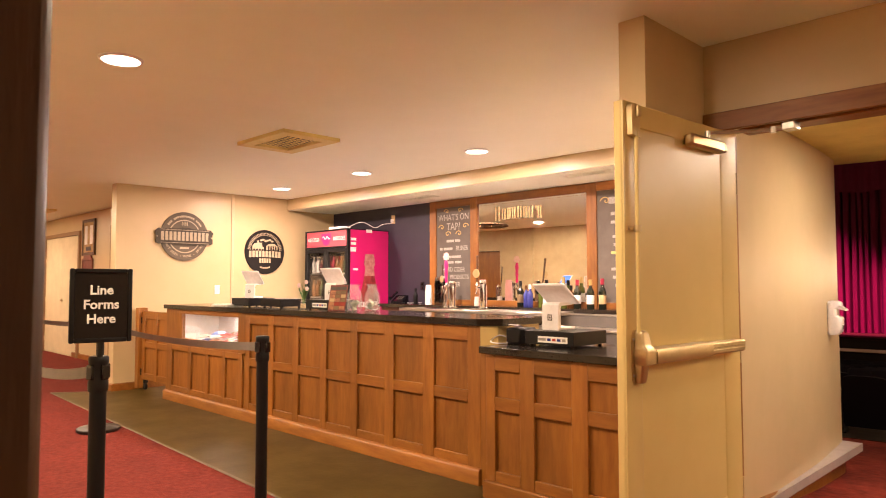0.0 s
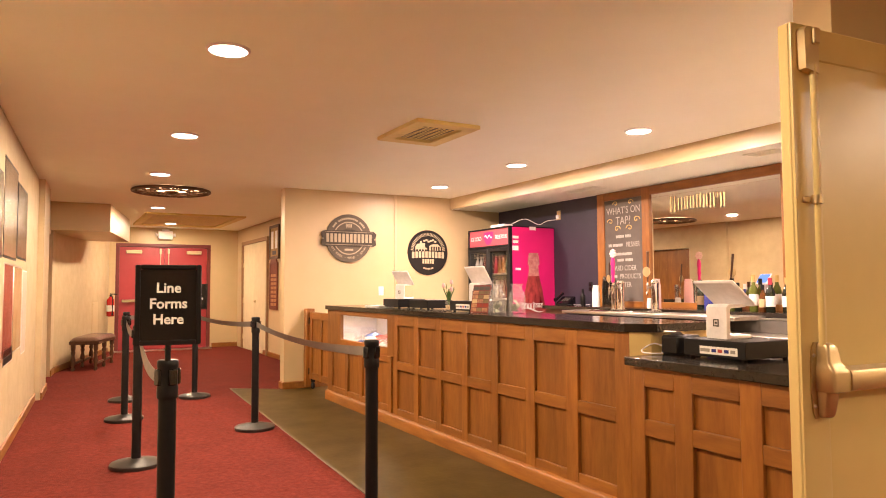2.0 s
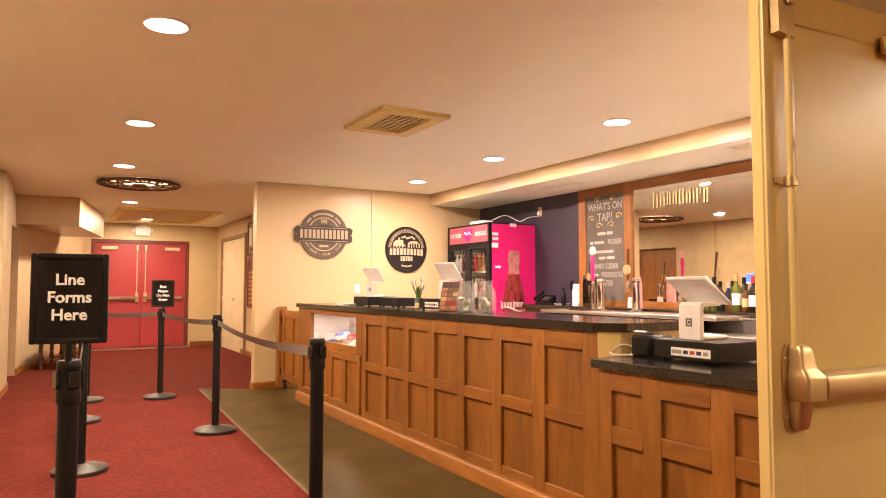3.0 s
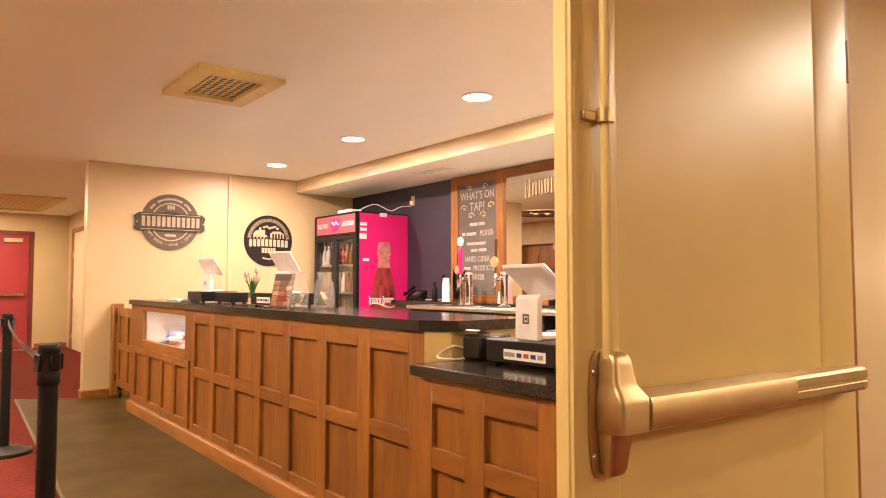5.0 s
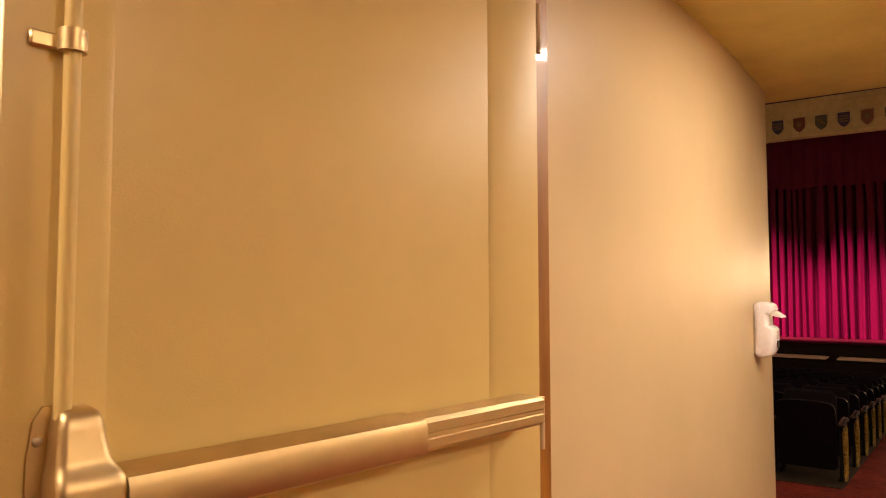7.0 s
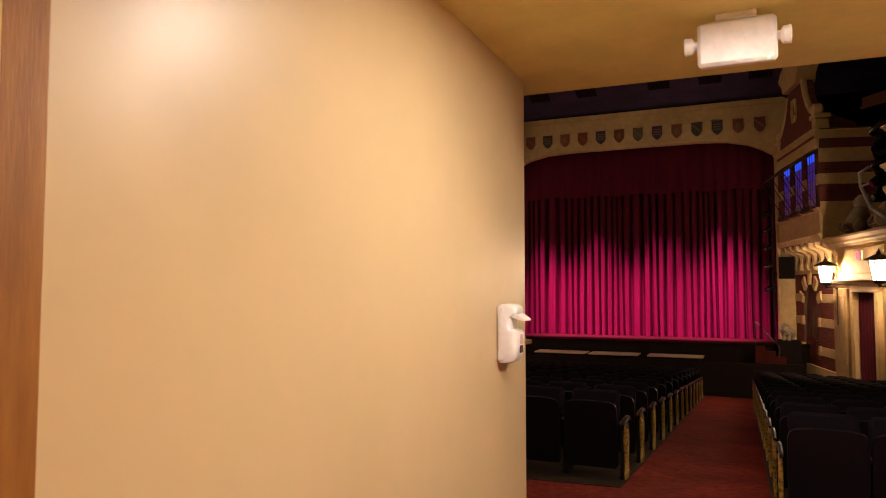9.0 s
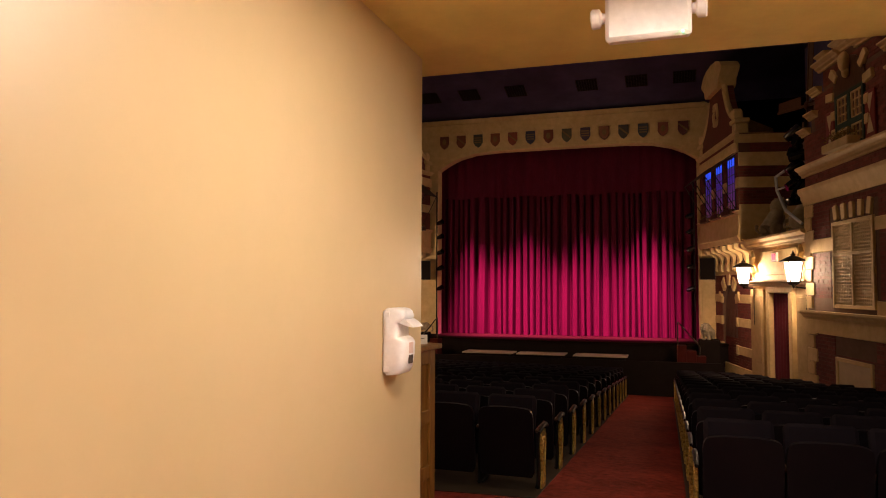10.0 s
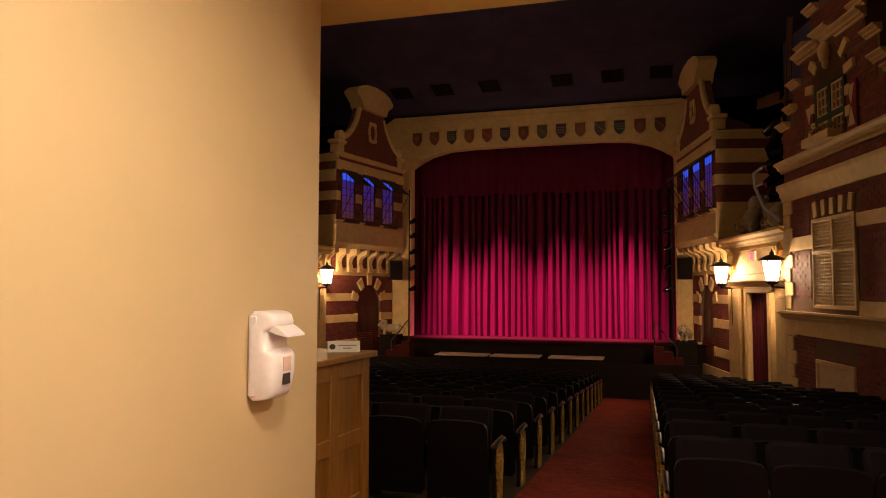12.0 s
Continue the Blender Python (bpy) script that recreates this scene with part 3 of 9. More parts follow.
for x0, x1 in ((-6.31, -5.70), (-5.59, -4.0), (-3.875, -3.27), (-3.16, -1.85)):
    for z0, z1 in ((2.275, 2.37), (0.98, 1.09)):
        g = G()
        g.box(x0, x1, 6.247, 6.298, z0, z1, 0.004)
        part("rail", g, M_WOODH, bb)
g = G()
g.box(-5.59, -4.0, 6.27, 6.28, 1.09, 2.275)
part("mirror", g, M_MIRROR, bb, "large clear mirror with gold lettering")
g = G()
g.box(-3.16, -1.85, 6.27, 6.28, 1.09, 2.275)
part("plain_panel", g, M_WOOD, bb)
for x0, x1 in ((-6.31, -5.70), (-3.875, -3.27)):
    g = G()
    g.box(x0, x1, 6.262, 6.272, 1.09, 2.275)
    part("chalkboard", g, M_CHALK, bb, "dark chalkboard with hand-lettered menu")


# ---------------------------------------------------------------- the open steel door into the hall
def steel_door():
    # x runs from the hinges to the free edge, y out of the face, z up
    hx, hy, L = -1.307, 3.500, 1.005
    ex = Vector((-math.sin(radians(3.74)), -math.cos(radians(3.74)), 0))
    m = Matrix(((ex.x, -ex.y, 0, hx), (ex.y, ex.x, 0, hy), (0, 0, 1, 0), (0, 0, 0, 1)))
    d = thing("steel_door", m, "tan enamelled steel door standing open with a bronze push bar", "door")
    g = G()
    g.box(0.0, L, -0.045, -0.005, 0.012, 2.06, 0.002)
    part("leaf", g, M_DOORPAINT, d)
    S0, S1 = 0.156, 0.885
    for x0, x1, z0, z1 in ((0.0, S0, 0.012, 2.06), (S1, L, 0.012, 2.06), (S0, S1, 1.955, 2.06), (S0, S1, 0.012, 0.25)):
        flat = x0 == S0
        g = G()
        if flat:
            g.box(x0 - 0.004, x1 + 0.004, -0.012, -0.0002, z0, z1, 0.0048)
        else:
            a, b = (0.0015, 0.009) if x0 == 0 else (0.009, 0.0015)
            g.prism([(x0, -0.012), (x1, -0.012), (x1 + (0.004 if x0 == 0 else 0), -0.0045), (x1 - b, 0.0), (x0 + a, 0.0), (x0 - (0.004 if x0 else 0), -0.0045)], z1 - z0, Matrix.Translation((0, 0, z0)))
        part("face_sheet", g, M_DOORPAINT, d)
    g = G()
    g.box(S0 - 0.006, S1 + 0.006, -0.010, -0.0046, 0.24, 1.965)
    part("face_panel", g, M_DOORPAINT, d)

    def lay(x, y=0.0):
        return Matrix(((1, 0, 0, x), (0, 0, 1, y), (0, 1, 0, 0), (0, 0, 0, 1)))

    # latch case: thin plate, then a stepped cover that meets the bar
    g = G()
    g.prism([(0.893, 0.895), (0.907, 0.872), (0.953, 0.868), (0.963, 0.885), (0.969, 0.94), (0.969, 1.03), (0.963, 1.078), (0.953, 1.094), (0.907, 1.092), (0.893, 1.075)], 0.005, lay(0.0))
    case = part("latch_case", g, M_BRASS, d)
    g = G()

    def loft(rows, rr=0.011, k=6):
        """Rounded U sections stacked upwards: rows of (z, x0, x1, depth, corner share)."""
        vs, fs = [], []
        for z, x0, x1, p, q in rows:
            c = rr * q
            arc = [radians(90 * i / k) for i in range(k + 1)]
            ring = [(x0, 0.002)] + [(x0 + c - c * math.cos(t), p - c + c * math.sin(t)) for t in arc]
            ring += [(x1 - c + c * math.sin(t), p - c + c * math.cos(t)) for t in arc] + [(x1, 0.002)]
            vs += [(x, y, z) for x, y in ring]
        n = 2 * k + 4
        for j in range(len(rows) - 1):
            fs += [(j * n + i, j * n + i + 1, (j + 1) * n + i + 1, (j + 1) * n + i) for i in range(n - 1)]
        fs += [tuple(range(n))[::-1], tuple((len(rows) - 1) * n + i for i in range(n))]
        g.add(vs, fs)

    loft([(0.872, 0.906, 0.941, 0.026, 0.9), (0.876, 0.902, 0.944, 0.031, 1.0), (0.884, 0.900, 0.946, 0.034, 1.0), (0.949, 0.893, 0.949, 0.043, 1.0)])
    loft([(0.949, 0.880, 0.951, 0.060, 0.9), (0.952, 0.876, 0.953, 0.066, 1.0), (1.004, 0.876, 0.953, 0.067, 1.0), (1.012, 0.877, 0.953, 0.065, 1.0), (1.020, 0.881, 0.952, 0.059, 1.0), (1.028, 0.886, 0.950, 0.053, 1.0),
          (1.036, 0.890, 0.949, 0.050, 1.0), (1.068, 0.896, 0.947, 0.046, 1.0), (1.080, 0.898, 0.945, 0.043, 1.0), (1.087, 0.901, 0.943, 0.038, 0.95), (1.091, 0.906, 0.940, 0.030, 0.8)])
    part("cover", g, M_BRASS, case, "", 50)
    for z in (1.055, 0.905):
        g = G()
        g.m = Matrix.Translation((0.958, 0.005, z)) @ Matrix.Rotation(radians(-90), 4, "X")
        g.lathe([(0.006, 0), (0.005, 0.003), (0.0, 0.004)], 12)
        part("screw", g, M_STEEL, case)
    g = G()
    prof = [(0.0, 0.950), (0.054, 0.950), (0.064, 0.956), (0.067, 0.966), (0.067, 1.000), (0.062, 1.011), (0.050, 1.016), (0.0, 1.016)]
    g.prism(prof, 0.478, Matrix(((0, 0, 1, 0.401), (1, 0, 0, 0.003), (0, 1, 0, 0), (0, 0, 0, 1))))
    part("push_bar", g, M_BRASS, d)
    g = G()
    prof = [(0.0, 0.955), (0.050, 0.955), (0.058, 0.962), (0.058, 0.976), (0.055, 0.978), (0.055, 0.986), (0.058, 0.988), (0.058, 1.004), (0.050, 1.011), (0.0, 1.011)]
    g.prism(prof, 0.332, Matrix(((0, 0, 1, 0.069), (1, 0, 0, 0.003), (0, 1, 0, 0), (0, 0, 0, 1))))
    part("bar_housing", g, M_BRASS, d)
    # vertical rod with its guide and the top latch
    g = G()
    g.tube([(0.937, 0.02, 1.08), (0.937, 0.02, 1.93)], 0.0095, 14)
    part("latch_rod", g, M_DOORPAINT, d)
    g = G()
    g.box(0.919, 0.979, 0.0, 0.008, 1.510, 1.530, 0.003)
    g.tube([(0.937, 0.02, 1.507), (0.937, 0.02, 1.533)], 0.016, 14)
    part("rod_guide", g, M_BRASS, d)
    g = G()
    g.prism([(0.918, 1.905), (0.977, 1.915), (0.980, 2.03), (0.970, 2.045), (0.930, 2.045), (0.918, 2.03)], 0.028, lay(0.0))
    g.box(0.925, 0.950, 0.028, 0.042, 1.99, 2.04, 0.004)
    part("top_latch", g, M_BRASS, d)
    # closer with its arm
    g = G()
    g.box(0.20, 0.52, 0.0, 0.050, 1.925, 1.985, 0.012)
    g.box(0.165, 0.205, 0.006, 0.044, 1.932, 1.978, 0.01)
    closer = part("door_closer", g, M_BRASS, d)
    g = G()
    g.tube([(0.34, 0.03, 1.98), (0.34, 0.03, 2.018)], 0.014, 10)
    g.tube([(0.34, 0.03, 2.010), (0.10, 0.235, 2.024)], 0.009, 8)
    g.tube([(0.10, 0.235, 2.010), (0.10, 0.235, 2.040)], 0.014, 10)
    g.tube([(0.10, 0.235, 2.030), (0.06, 0.300, 2.030)], 0.009, 8)
    g.box(0.02, 0.09, 0.27, 0.33, 2.020, 2.056, 0.004)
    part("closer_arm", g, M_STEEL, closer)
    # three butt hinges on the edge and the jamb
    for z in (0.26, 0.94, 1.80):
        g = G()
        g.tube([(-0.010, -0.004, z - 0.055), (-0.010, -0.004, z + 0.055)], 0.007, 10)
        g.m = m.inverted()
        g.box(-1.366, -1.3635, 3.44, 3.50, z - 0.055, z + 0.055)
        part("hinge", g, M_TRIMPAINT, d)


steel_door()


# ---------------------------------------------------------------- ceiling fixtures
def downlight(x, y):
    d = thing("recessed_downlight", pose(x, y, CEIL), "round flush white ceiling downlight, switched on", "ceiling light", "ceiling downlights")
    g = G()
    g.lathe([(0.116, 0.0), (0.116, -0.004), (0.110, -0.009), (0.100, -0.012), (0.098, -0.004)], 32)
    part("trim_ring", g, M_WHITE, d)
    g = G()
    g.lathe([(0.0, -0.011), (0.06, -0.011), (0.0985, -0.009), (0.0985, -0.002), (0.0, -0.002)], 32)
    part("diffuser", g, M_LAMP, d)
    return d


for lx, ly in DOWNLIGHTS:
    downlight(lx, ly)
downlight(PASS_X, PASS_Y).location.z = 2.31
# fitting for the added second lamp, also out of view
downlight(PASS_FILL_X, PASS_FILL_Y).location.z = 2.31


M_VENT = material("tan_vent_enamel", (0.76, 0.64, 0.25), 0.5, scale=6, big=0.05)


def ceiling_grille(name, x0, x1, y0, y1, z, bar, label, turn=0.0, pitch=0.05, frame_w=0.08, back=M_BLACK):
    w, h = x1 - x0, y1 - y0
    d = thing(name, pose((x0 + x1) / 2, (y0 + y1) / 2, z, 0, 0, turn), label, "ceiling vent")
    g = G()
    for s in (-1, 1):
        g.prism([(-w / 2, 0), (w / 2, 0), (w / 2 - frame_w, frame_w), (-w / 2 + frame_w, frame_w)], -0.030, Matrix.Translation((0, -h / 2, 0)) if s < 0 else Matrix.Translation((0, h / 2, 0)) @ Matrix.Rotation(math.pi, 4, "Z"))
        g.prism([(-h / 2, 0), (h / 2, 0), (h / 2 - frame_w, frame_w), (-h / 2 + frame_w, frame_w)], -0.030, Matrix.Translation((s * w / 2, 0, 0)) @ Matrix.Rotation(s * math.pi / 2, 4, "Z"))
    part("frame", g, M_VENT, d)
    g = G()
    g.box(-w / 2 + frame_w, w / 2 - frame_w, -h / 2 + frame_w, h / 2 - frame_w, -0.003, -0.001)
    part("backing", g, back, d)
    g = G()
    n = int((w - 2 * frame_w) / pitch)
    for i in range(n + 1):
        x = -w / 2 + frame_w + (w - 2 * frame_w) * i / n
        g.box(x - bar / 2, x + bar / 2, -h / 2 + frame_w, h / 2 - frame_w, -0.0085, -0.0065)
    n = int((h - 2 * frame_w) / pitch)
    for i in range(n + 1):
        y = -h / 2 + frame_w + (h - 2 * frame_w) * i / n
        g.box(-w / 2 + frame_w, w / 2 - frame_w, y - bar / 2, y + bar / 2, -0.0088, -0.0068)
    tagged(part("lattice", g, M_VENT, d), kind="stuff")
    return d


ceiling_grille("ceiling_vent", -5.39, -4.64, 2.90, 3.455, CEIL, 0.014, "square tan metal ceiling vent with pierced lattice", 0.0, 0.045, 0.105)
ceiling_grille("ceiling_return_grille", -14.75, -12.40, 1.80, 3.44, CEIL, 0.02, "large cream ceiling return air grille", 0.0, 0.075, 0.13, M_TRIMPAINT)
for vx, vy in ((-6.2, 5.82), (-3.62, 5.72)):
    d = thing("soffit_register", pose(vx, vy, 2.375), "narrow white air register in the soffit", "ceiling vent", "soffit registers")
    g = G()
    for y0, y1, x0, x1 in ((-0.09, -0.065, -0.3, 0.3), (0.065, 0.09, -0.3, 0.3), (-0.065, 0.065, -0.3, -0.27), (-0.065, 0.065, 0.27, 0.3)):
        g.box(x0, x1, y0, y1, -0.01, -0.0005, 0.002)
    part("frame", g, M_CEIL, d)
    for i in range(5):
        g = G()
        g.m = Matrix.Translation((0, -0.05 + i * 0.025, -0.006)) @ Matrix.Rotation(radians(35), 4, "X")
        g.box(-0.27, 0.27, -0.009, 0.009, -0.001, 0.001)
        part("slat", g, M_CEIL, d)


def rosette_lamp():
    d = thing("rosette_ceiling_lamp", pose(-9.40, 1.80, CEIL), "ornate bronze scrollwork ceiling lamp glowing amber", "ceiling light")
    g = G()
    for r, rr in ((0.46, 0.020), (0.40, 0.011), (0.20, 0.012)):
        n = 48
        g.tube([(r * math.cos(2 * math.pi * i / n), r * math.sin(2 * math.pi * i / n), -0.034) for i in range(n + 1)], rr, 8)
    part("ring", g, M_DARKBRONZE, d)
    for k in range(12):
        g = G()
        a = k * 30
        g.m = Matrix.Rotation(radians(a), 4, "Z")
        g.tube([(0.20 + 0.24 * t, 0.035 * math.sin(t * 6.28), -0.036 - 0.012 * math.sin(t * 3.14)) for t in [i / 8 for i in range(9)]], 0.010, 6)
        g.tube([(0.30 + 0.05 * math.cos(t), 0.05 + 0.035 * math.sin(t), -0.036) for t in [i * 0.6 for i in range(10)]], 0.008, 6)
        part("scroll", g, M_DARKBRONZE, d)
    g = G()
    g.lathe([(0.0, -0.075), (0.06, -0.075), (0.085, -0.034), (0.09, -0.045), (0.0, -0.045)], 20)
    part("boss", g, M_DARKBRONZE, d)
    g = G()
    g.lathe([(0.0, -0.012), (0.25, -0.012), (0.34, -0.010), (0.37, -0.004), (0.37, -0.001), (0.0, -0.001)], 40)
    part("amber_glass", g, M_AMBER, d, "glowing amber glass dish")


M_DARKBRONZE = material("dark_bronze", (0.10, 0.055, 0.028), 0.45, 0.6, scale=15)
M_AMBER = glow("amber_lamp_glass", (1.0, 0.62, 0.36), 6.0)
rosette_lamp()


def exit_sign(m, label):
    d = thing("emergency_light", m, label, "emergency light")
    g = G()
    g.box(-0.075, 0.075, -0.025, 0.025, -0.03, 0.0, 0.006)
    part("canopy", g, M_WHITE, d)
    g = G()
    g.box(-0.145, 0.145, -0.028, 0.028, -0.21, -0.03, 0.014)
    part("housing", g, M_WHITE, d)
    for s in (-1, 1):
        g = G()
        g.m = Matrix.Translation((s * 0.145, 0, -0.115)) @ Matrix.Rotation(s * radians(90), 4, "Y")
        g.lathe([(0.018, 0.0), (0.02, 0.012), (0.034, 0.02), (0.036, 0.045), (0.03, 0.05), (0.0, 0.05)], 18)
        part("lamp_head", g, M_WHITE, d)
    g = G()
    g.ball((0.115, -0.031, -0.203), 0.005, 8, 6)
    part("indicator", g, M_GREENLED, d)
    return d


M_GREENLED = glow("green_led", (0.15, 1.0, 0.25), 6.0)
exit_sign(pose(-0.525, 5.83, 2.313, 0, 0, 4), "white plastic exit and emergency light on the passage ceiling")
exit_sign(pose(-15.46, 2.49, 2.50, 0, 0, 90), "white exit light over the red doors")


# ---------------------------------------------------------------- far end of the lobby
def flush_door(name, m, w, h, mat, label, double=True, bars=True):
    """Doors in a frame: x along the wall, y out of it."""
    d = thing(name, m, label, "door")
    g = G()
    for x0, x1, z0, z1 in ((-w / 2 - 0.07, -w / 2, 0, h), (w / 2, w / 2 + 0.07, 0, h), (-w / 2 - 0.07, w / 2 + 0.07, h, h + 0.07)):
        g.box(x0, x1, -0.08, 0.02, z0, z1, 0.003)
    part("frame", g, M_DARKFRAME if bars else M_TRIMBROWN, d)
    n = 2 if double else 1
    lw = w / n
    for i in range(n):
        x0 = -w / 2 + lw * i
        s = 1 if i == 0 else -1
        g = G()
        g.box(x0 + 0.003, x0 + lw - 0.003, -0.06, -0.015, 0.01, h - 0.004, 0.002)
        leaf = part("leaf", g, mat, d)
        cx = x0 + lw - 0.08 if i == 0 else x0 + 0.08
        if bars:
            g = G()
            g.box(x0 + 0.07, x0 + lw - 0.05, -0.012, 0.045, 0.985, 1.045, 0.006)
            part("push_bar", g, M_CHROME, leaf)
            g = G()
            g.box(cx - 0.03, cx + 0.03, -0.013, 0.03, 0.93, 1.12, 0.006)
            part("latch_case", g, M_BRASS, leaf)
            g = G()
            g.tube([(cx, 0.002, 1.12), (cx, 0.002, h - 0.12)], 0.009, 8)
            g.box(cx - 0.02, cx + 0.02, -0.013, 0.02, h - 0.14, h - 0.03, 0.004)
            part("latch_rod", g, M_TRIMPAINT, leaf)
            g = G()
            hx = x0 + 0.12 if i == 0 else x0 + lw - 0.42
            g.box(hx, hx + 0.30, -0.013, 0.04, h - 0.14, h - 0.07, 0.008)
            part("door_closer", g, M_TRIMPAINT, leaf)
        else:
            for z in (0.25, 1.0, 1.75):
                g = G()
                hx = x0 + 0.003 if i == 0 else x0 + lw - 0.003
                g.tube([(hx, -0.008, z - 0.05), (hx, -0.008, z + 0.05)], 0.008, 8)
                part("hinge", g, M_BRASS, leaf)
            if i == 0:
                g = G()
                g.m = Matrix.Translation((cx + 0.02, -0.014, 1.0)) @ Matrix.Rotation(radians(-90), 4, "X")
                g.lathe([(0.03, 0), (0.03, 0.006), (0.012, 0.012), (0.012, 0.04)], 16)
                g.m = Matrix.Identity(4)
                g.tube([(cx + 0.02, 0.022, 1.0), (cx - 0.09, 0.026, 1.0)], 0.009, 8)
                part("lever_handle", g, M_BRASS, leaf)
    return d


M_DARKFRAME = material("maroon_frame_enamel", (0.17, 0.030, 0.026), 0.5, scale=6)
M_TRIMBROWN = material("brown_trim_paint", (0.34, 0.19, 0.09), 0.5, scale=6)
M_CREAMDOOR = material("cream_door_paint", (0.76, 0.64, 0.42), 0.45, scale=4, big=0.04)
flush_door("red_double_door", pose(-15.56, 2.49, 0, 0, 0, -90), 1.72, 2.13, M_RED, "closed red double doors with chrome push bars")
flush_door("closet_double_door", pose(-14.00, 3.982, 0, 0, 0, 180), 1.94, 2.17, M_CREAMDOOR, "closed cream closet doors in a brown frame", True, False)
flush_door("corridor_side_door", pose(-10.9, 3.982, 0, 0, 0, 180), 1.0, 2.17, M_CREAMDOOR, "closed cream door in a brown frame", False, False)

# raised threshold strip in front of the red doors
g = G()
g.box(-15.50, -15.15, 1.5, 3.4, 0.0, 0.012, 0.004)
solid("door_threshold", g, M_STEEL, "flat metal threshold before the red doors", "threshold")


def panelled_wood_doors():
    mid = (OP0 + OP1) / 2
    d = thing("panelled_wood_doors", pose(mid, left_y(mid) - 0.16, 0, 0, 0, 180 - 2.45 + 0.0), "closed honey oak panelled double doors", "door")
    w = abs(OP1 - OP0)
    for i in (0, 1):
        x0 = -w / 2 + i * w / 2
        g = G()
        g.box(x0 + 0.004, x0 + w / 2 - 0.004, -0.03, 0.0, 0.01, 2.05)
        leaf = part("leaf", g, M_WOOD, d)
        for a, b in ((0.004, 0.1), (w / 4 - 0.05, w / 4 + 0.05), (w / 2 - 0.1, w / 2 - 0.004)):
            g = G()
            g.box(x0 + a, x0 + b, -0.0, 0.014, 0.01, 2.05, 0.003)
            part("stile", g, M_WOOD, leaf)
        for a, b in ((0.01, 0.2), (0.72, 0.82), (1.35, 1.45), (1.93, 2.05)):
            for p, q in ((0.1, w / 4 - 0.05), (w / 4 + 0.05, w / 2 - 0.1)):
                g = G()
                g.box(x0 + p, x0 + q, 0.0, 0.013, a, b, 0.003)
                part("rail", g, M_WOODH, leaf)


panelled_wood_doors()


def bench():
    a = math.degrees(math.atan2(1.44 - 0.5, -15.55 + 11.98))
    d = thing("wooden_bench", pose(-12.72, 1.08, 0, 0, 0, a), "dark turned-leg wooden bench with a padded leather seat", "bench")
    L, W = 1.25, 0.42
    g = G()
    g.box(-L / 2, L / 2, -W / 2, W / 2, 0.40, 0.46, 0.012)
    part("apron", g, M_DARKWOOD, d)
    g = G()
    g.sheet(lambda s, t: (-L / 2 + L * s, -W / 2 + W * t, 0.462 + 0.055 * (1 - (2 * s - 1) ** 8) ** 0.5 * (1 - (2 * t - 1) ** 6) ** 0.5), 24, 12)
    part("seat_pad", g, M_LEATHER, d, "brown leather seat pad", 60)
    prof = [(0.022, 0), (0.03, 0.03), (0.018, 0.06), (0.026, 0.10), (0.036, 0.16), (0.022, 0.24), (0.034, 0.28), (0.024, 0.31), (0.034, 0.33), (0.034, 0.40)]
    for x in (-L / 2 + 0.06, 0, L / 2 - 0.06):
        for y in (-W / 2 + 0.05, W / 2 - 0.05):
            g = G()
            g.lathe(prof, 14, (x, y, 0))
            part("leg", g, M_DARKWOOD, d)
    for y in (-W / 2 + 0.05, W / 2 - 0.05):
        g = G()
        g.box(-L / 2 + 0.06, L / 2 - 0.06, y - 0.012, y + 0.012, 0.09, 0.125, 0.004)
        part("stretcher", g, M_DARKWOOD, d)


M_LEATHER = material("brown_leather", (0.10, 0.045, 0.025), 0.4, scale=14, bump=0.001, bump_scale=120)
bench()


def on_far_left(s):
    p = Vector((-11.98, 0.50)).lerp(Vector((-15.55, 1.44)), s)
    return p


def extinguisher():
    p = on_far_left(0.905)
    d = thing("fire_extinguisher", pose(p.x + 0.02, p.y + 0.11, 0.72), "red fire extinguisher hung on the plaster wall", "fire extinguisher")
    g = G()
    g.lathe([(0.05, 0), (0.07, 0.012), (0.07, 0.30), (0.06, 0.34), (0.03, 0.37), (0.022, 0.39)], 20)
    part("cylinder", g, M_EXTRED, d)
    g = G()
    g.lathe([(0.0715, 0.10), (0.0715, 0.22)], 20)
    part("paper_label", g, M_PAPER, d)
    g = G()
    g.lathe([(0.02, 0.39), (0.02, 0.43), (0.0, 0.43)], 12)
    g.box(-0.015, 0.015, -0.02, 0.12, 0.425, 0.437, 0.003)
    g.box(-0.012, 0.012, -0.02, 0.10, 0.452, 0.462, 0.003)
    part("valve_handle", g, M_BLACK, d)
    g = G()
    g.tube([(0.02, 0.02, 0.41), (0.08, 0.03, 0.40), (0.095, 0.03, 0.30), (0.085, 0.03, 0.10), (0.082, 0.03, 0.02)], [0.009, 0.009, 0.009, 0.01, 0.016], 8)
    part("hose", g, M_BLACK, d)


M_EXTRED = material("extinguisher_red", (0.52, 0.02, 0.02), 0.25, scale=12)
extinguisher()


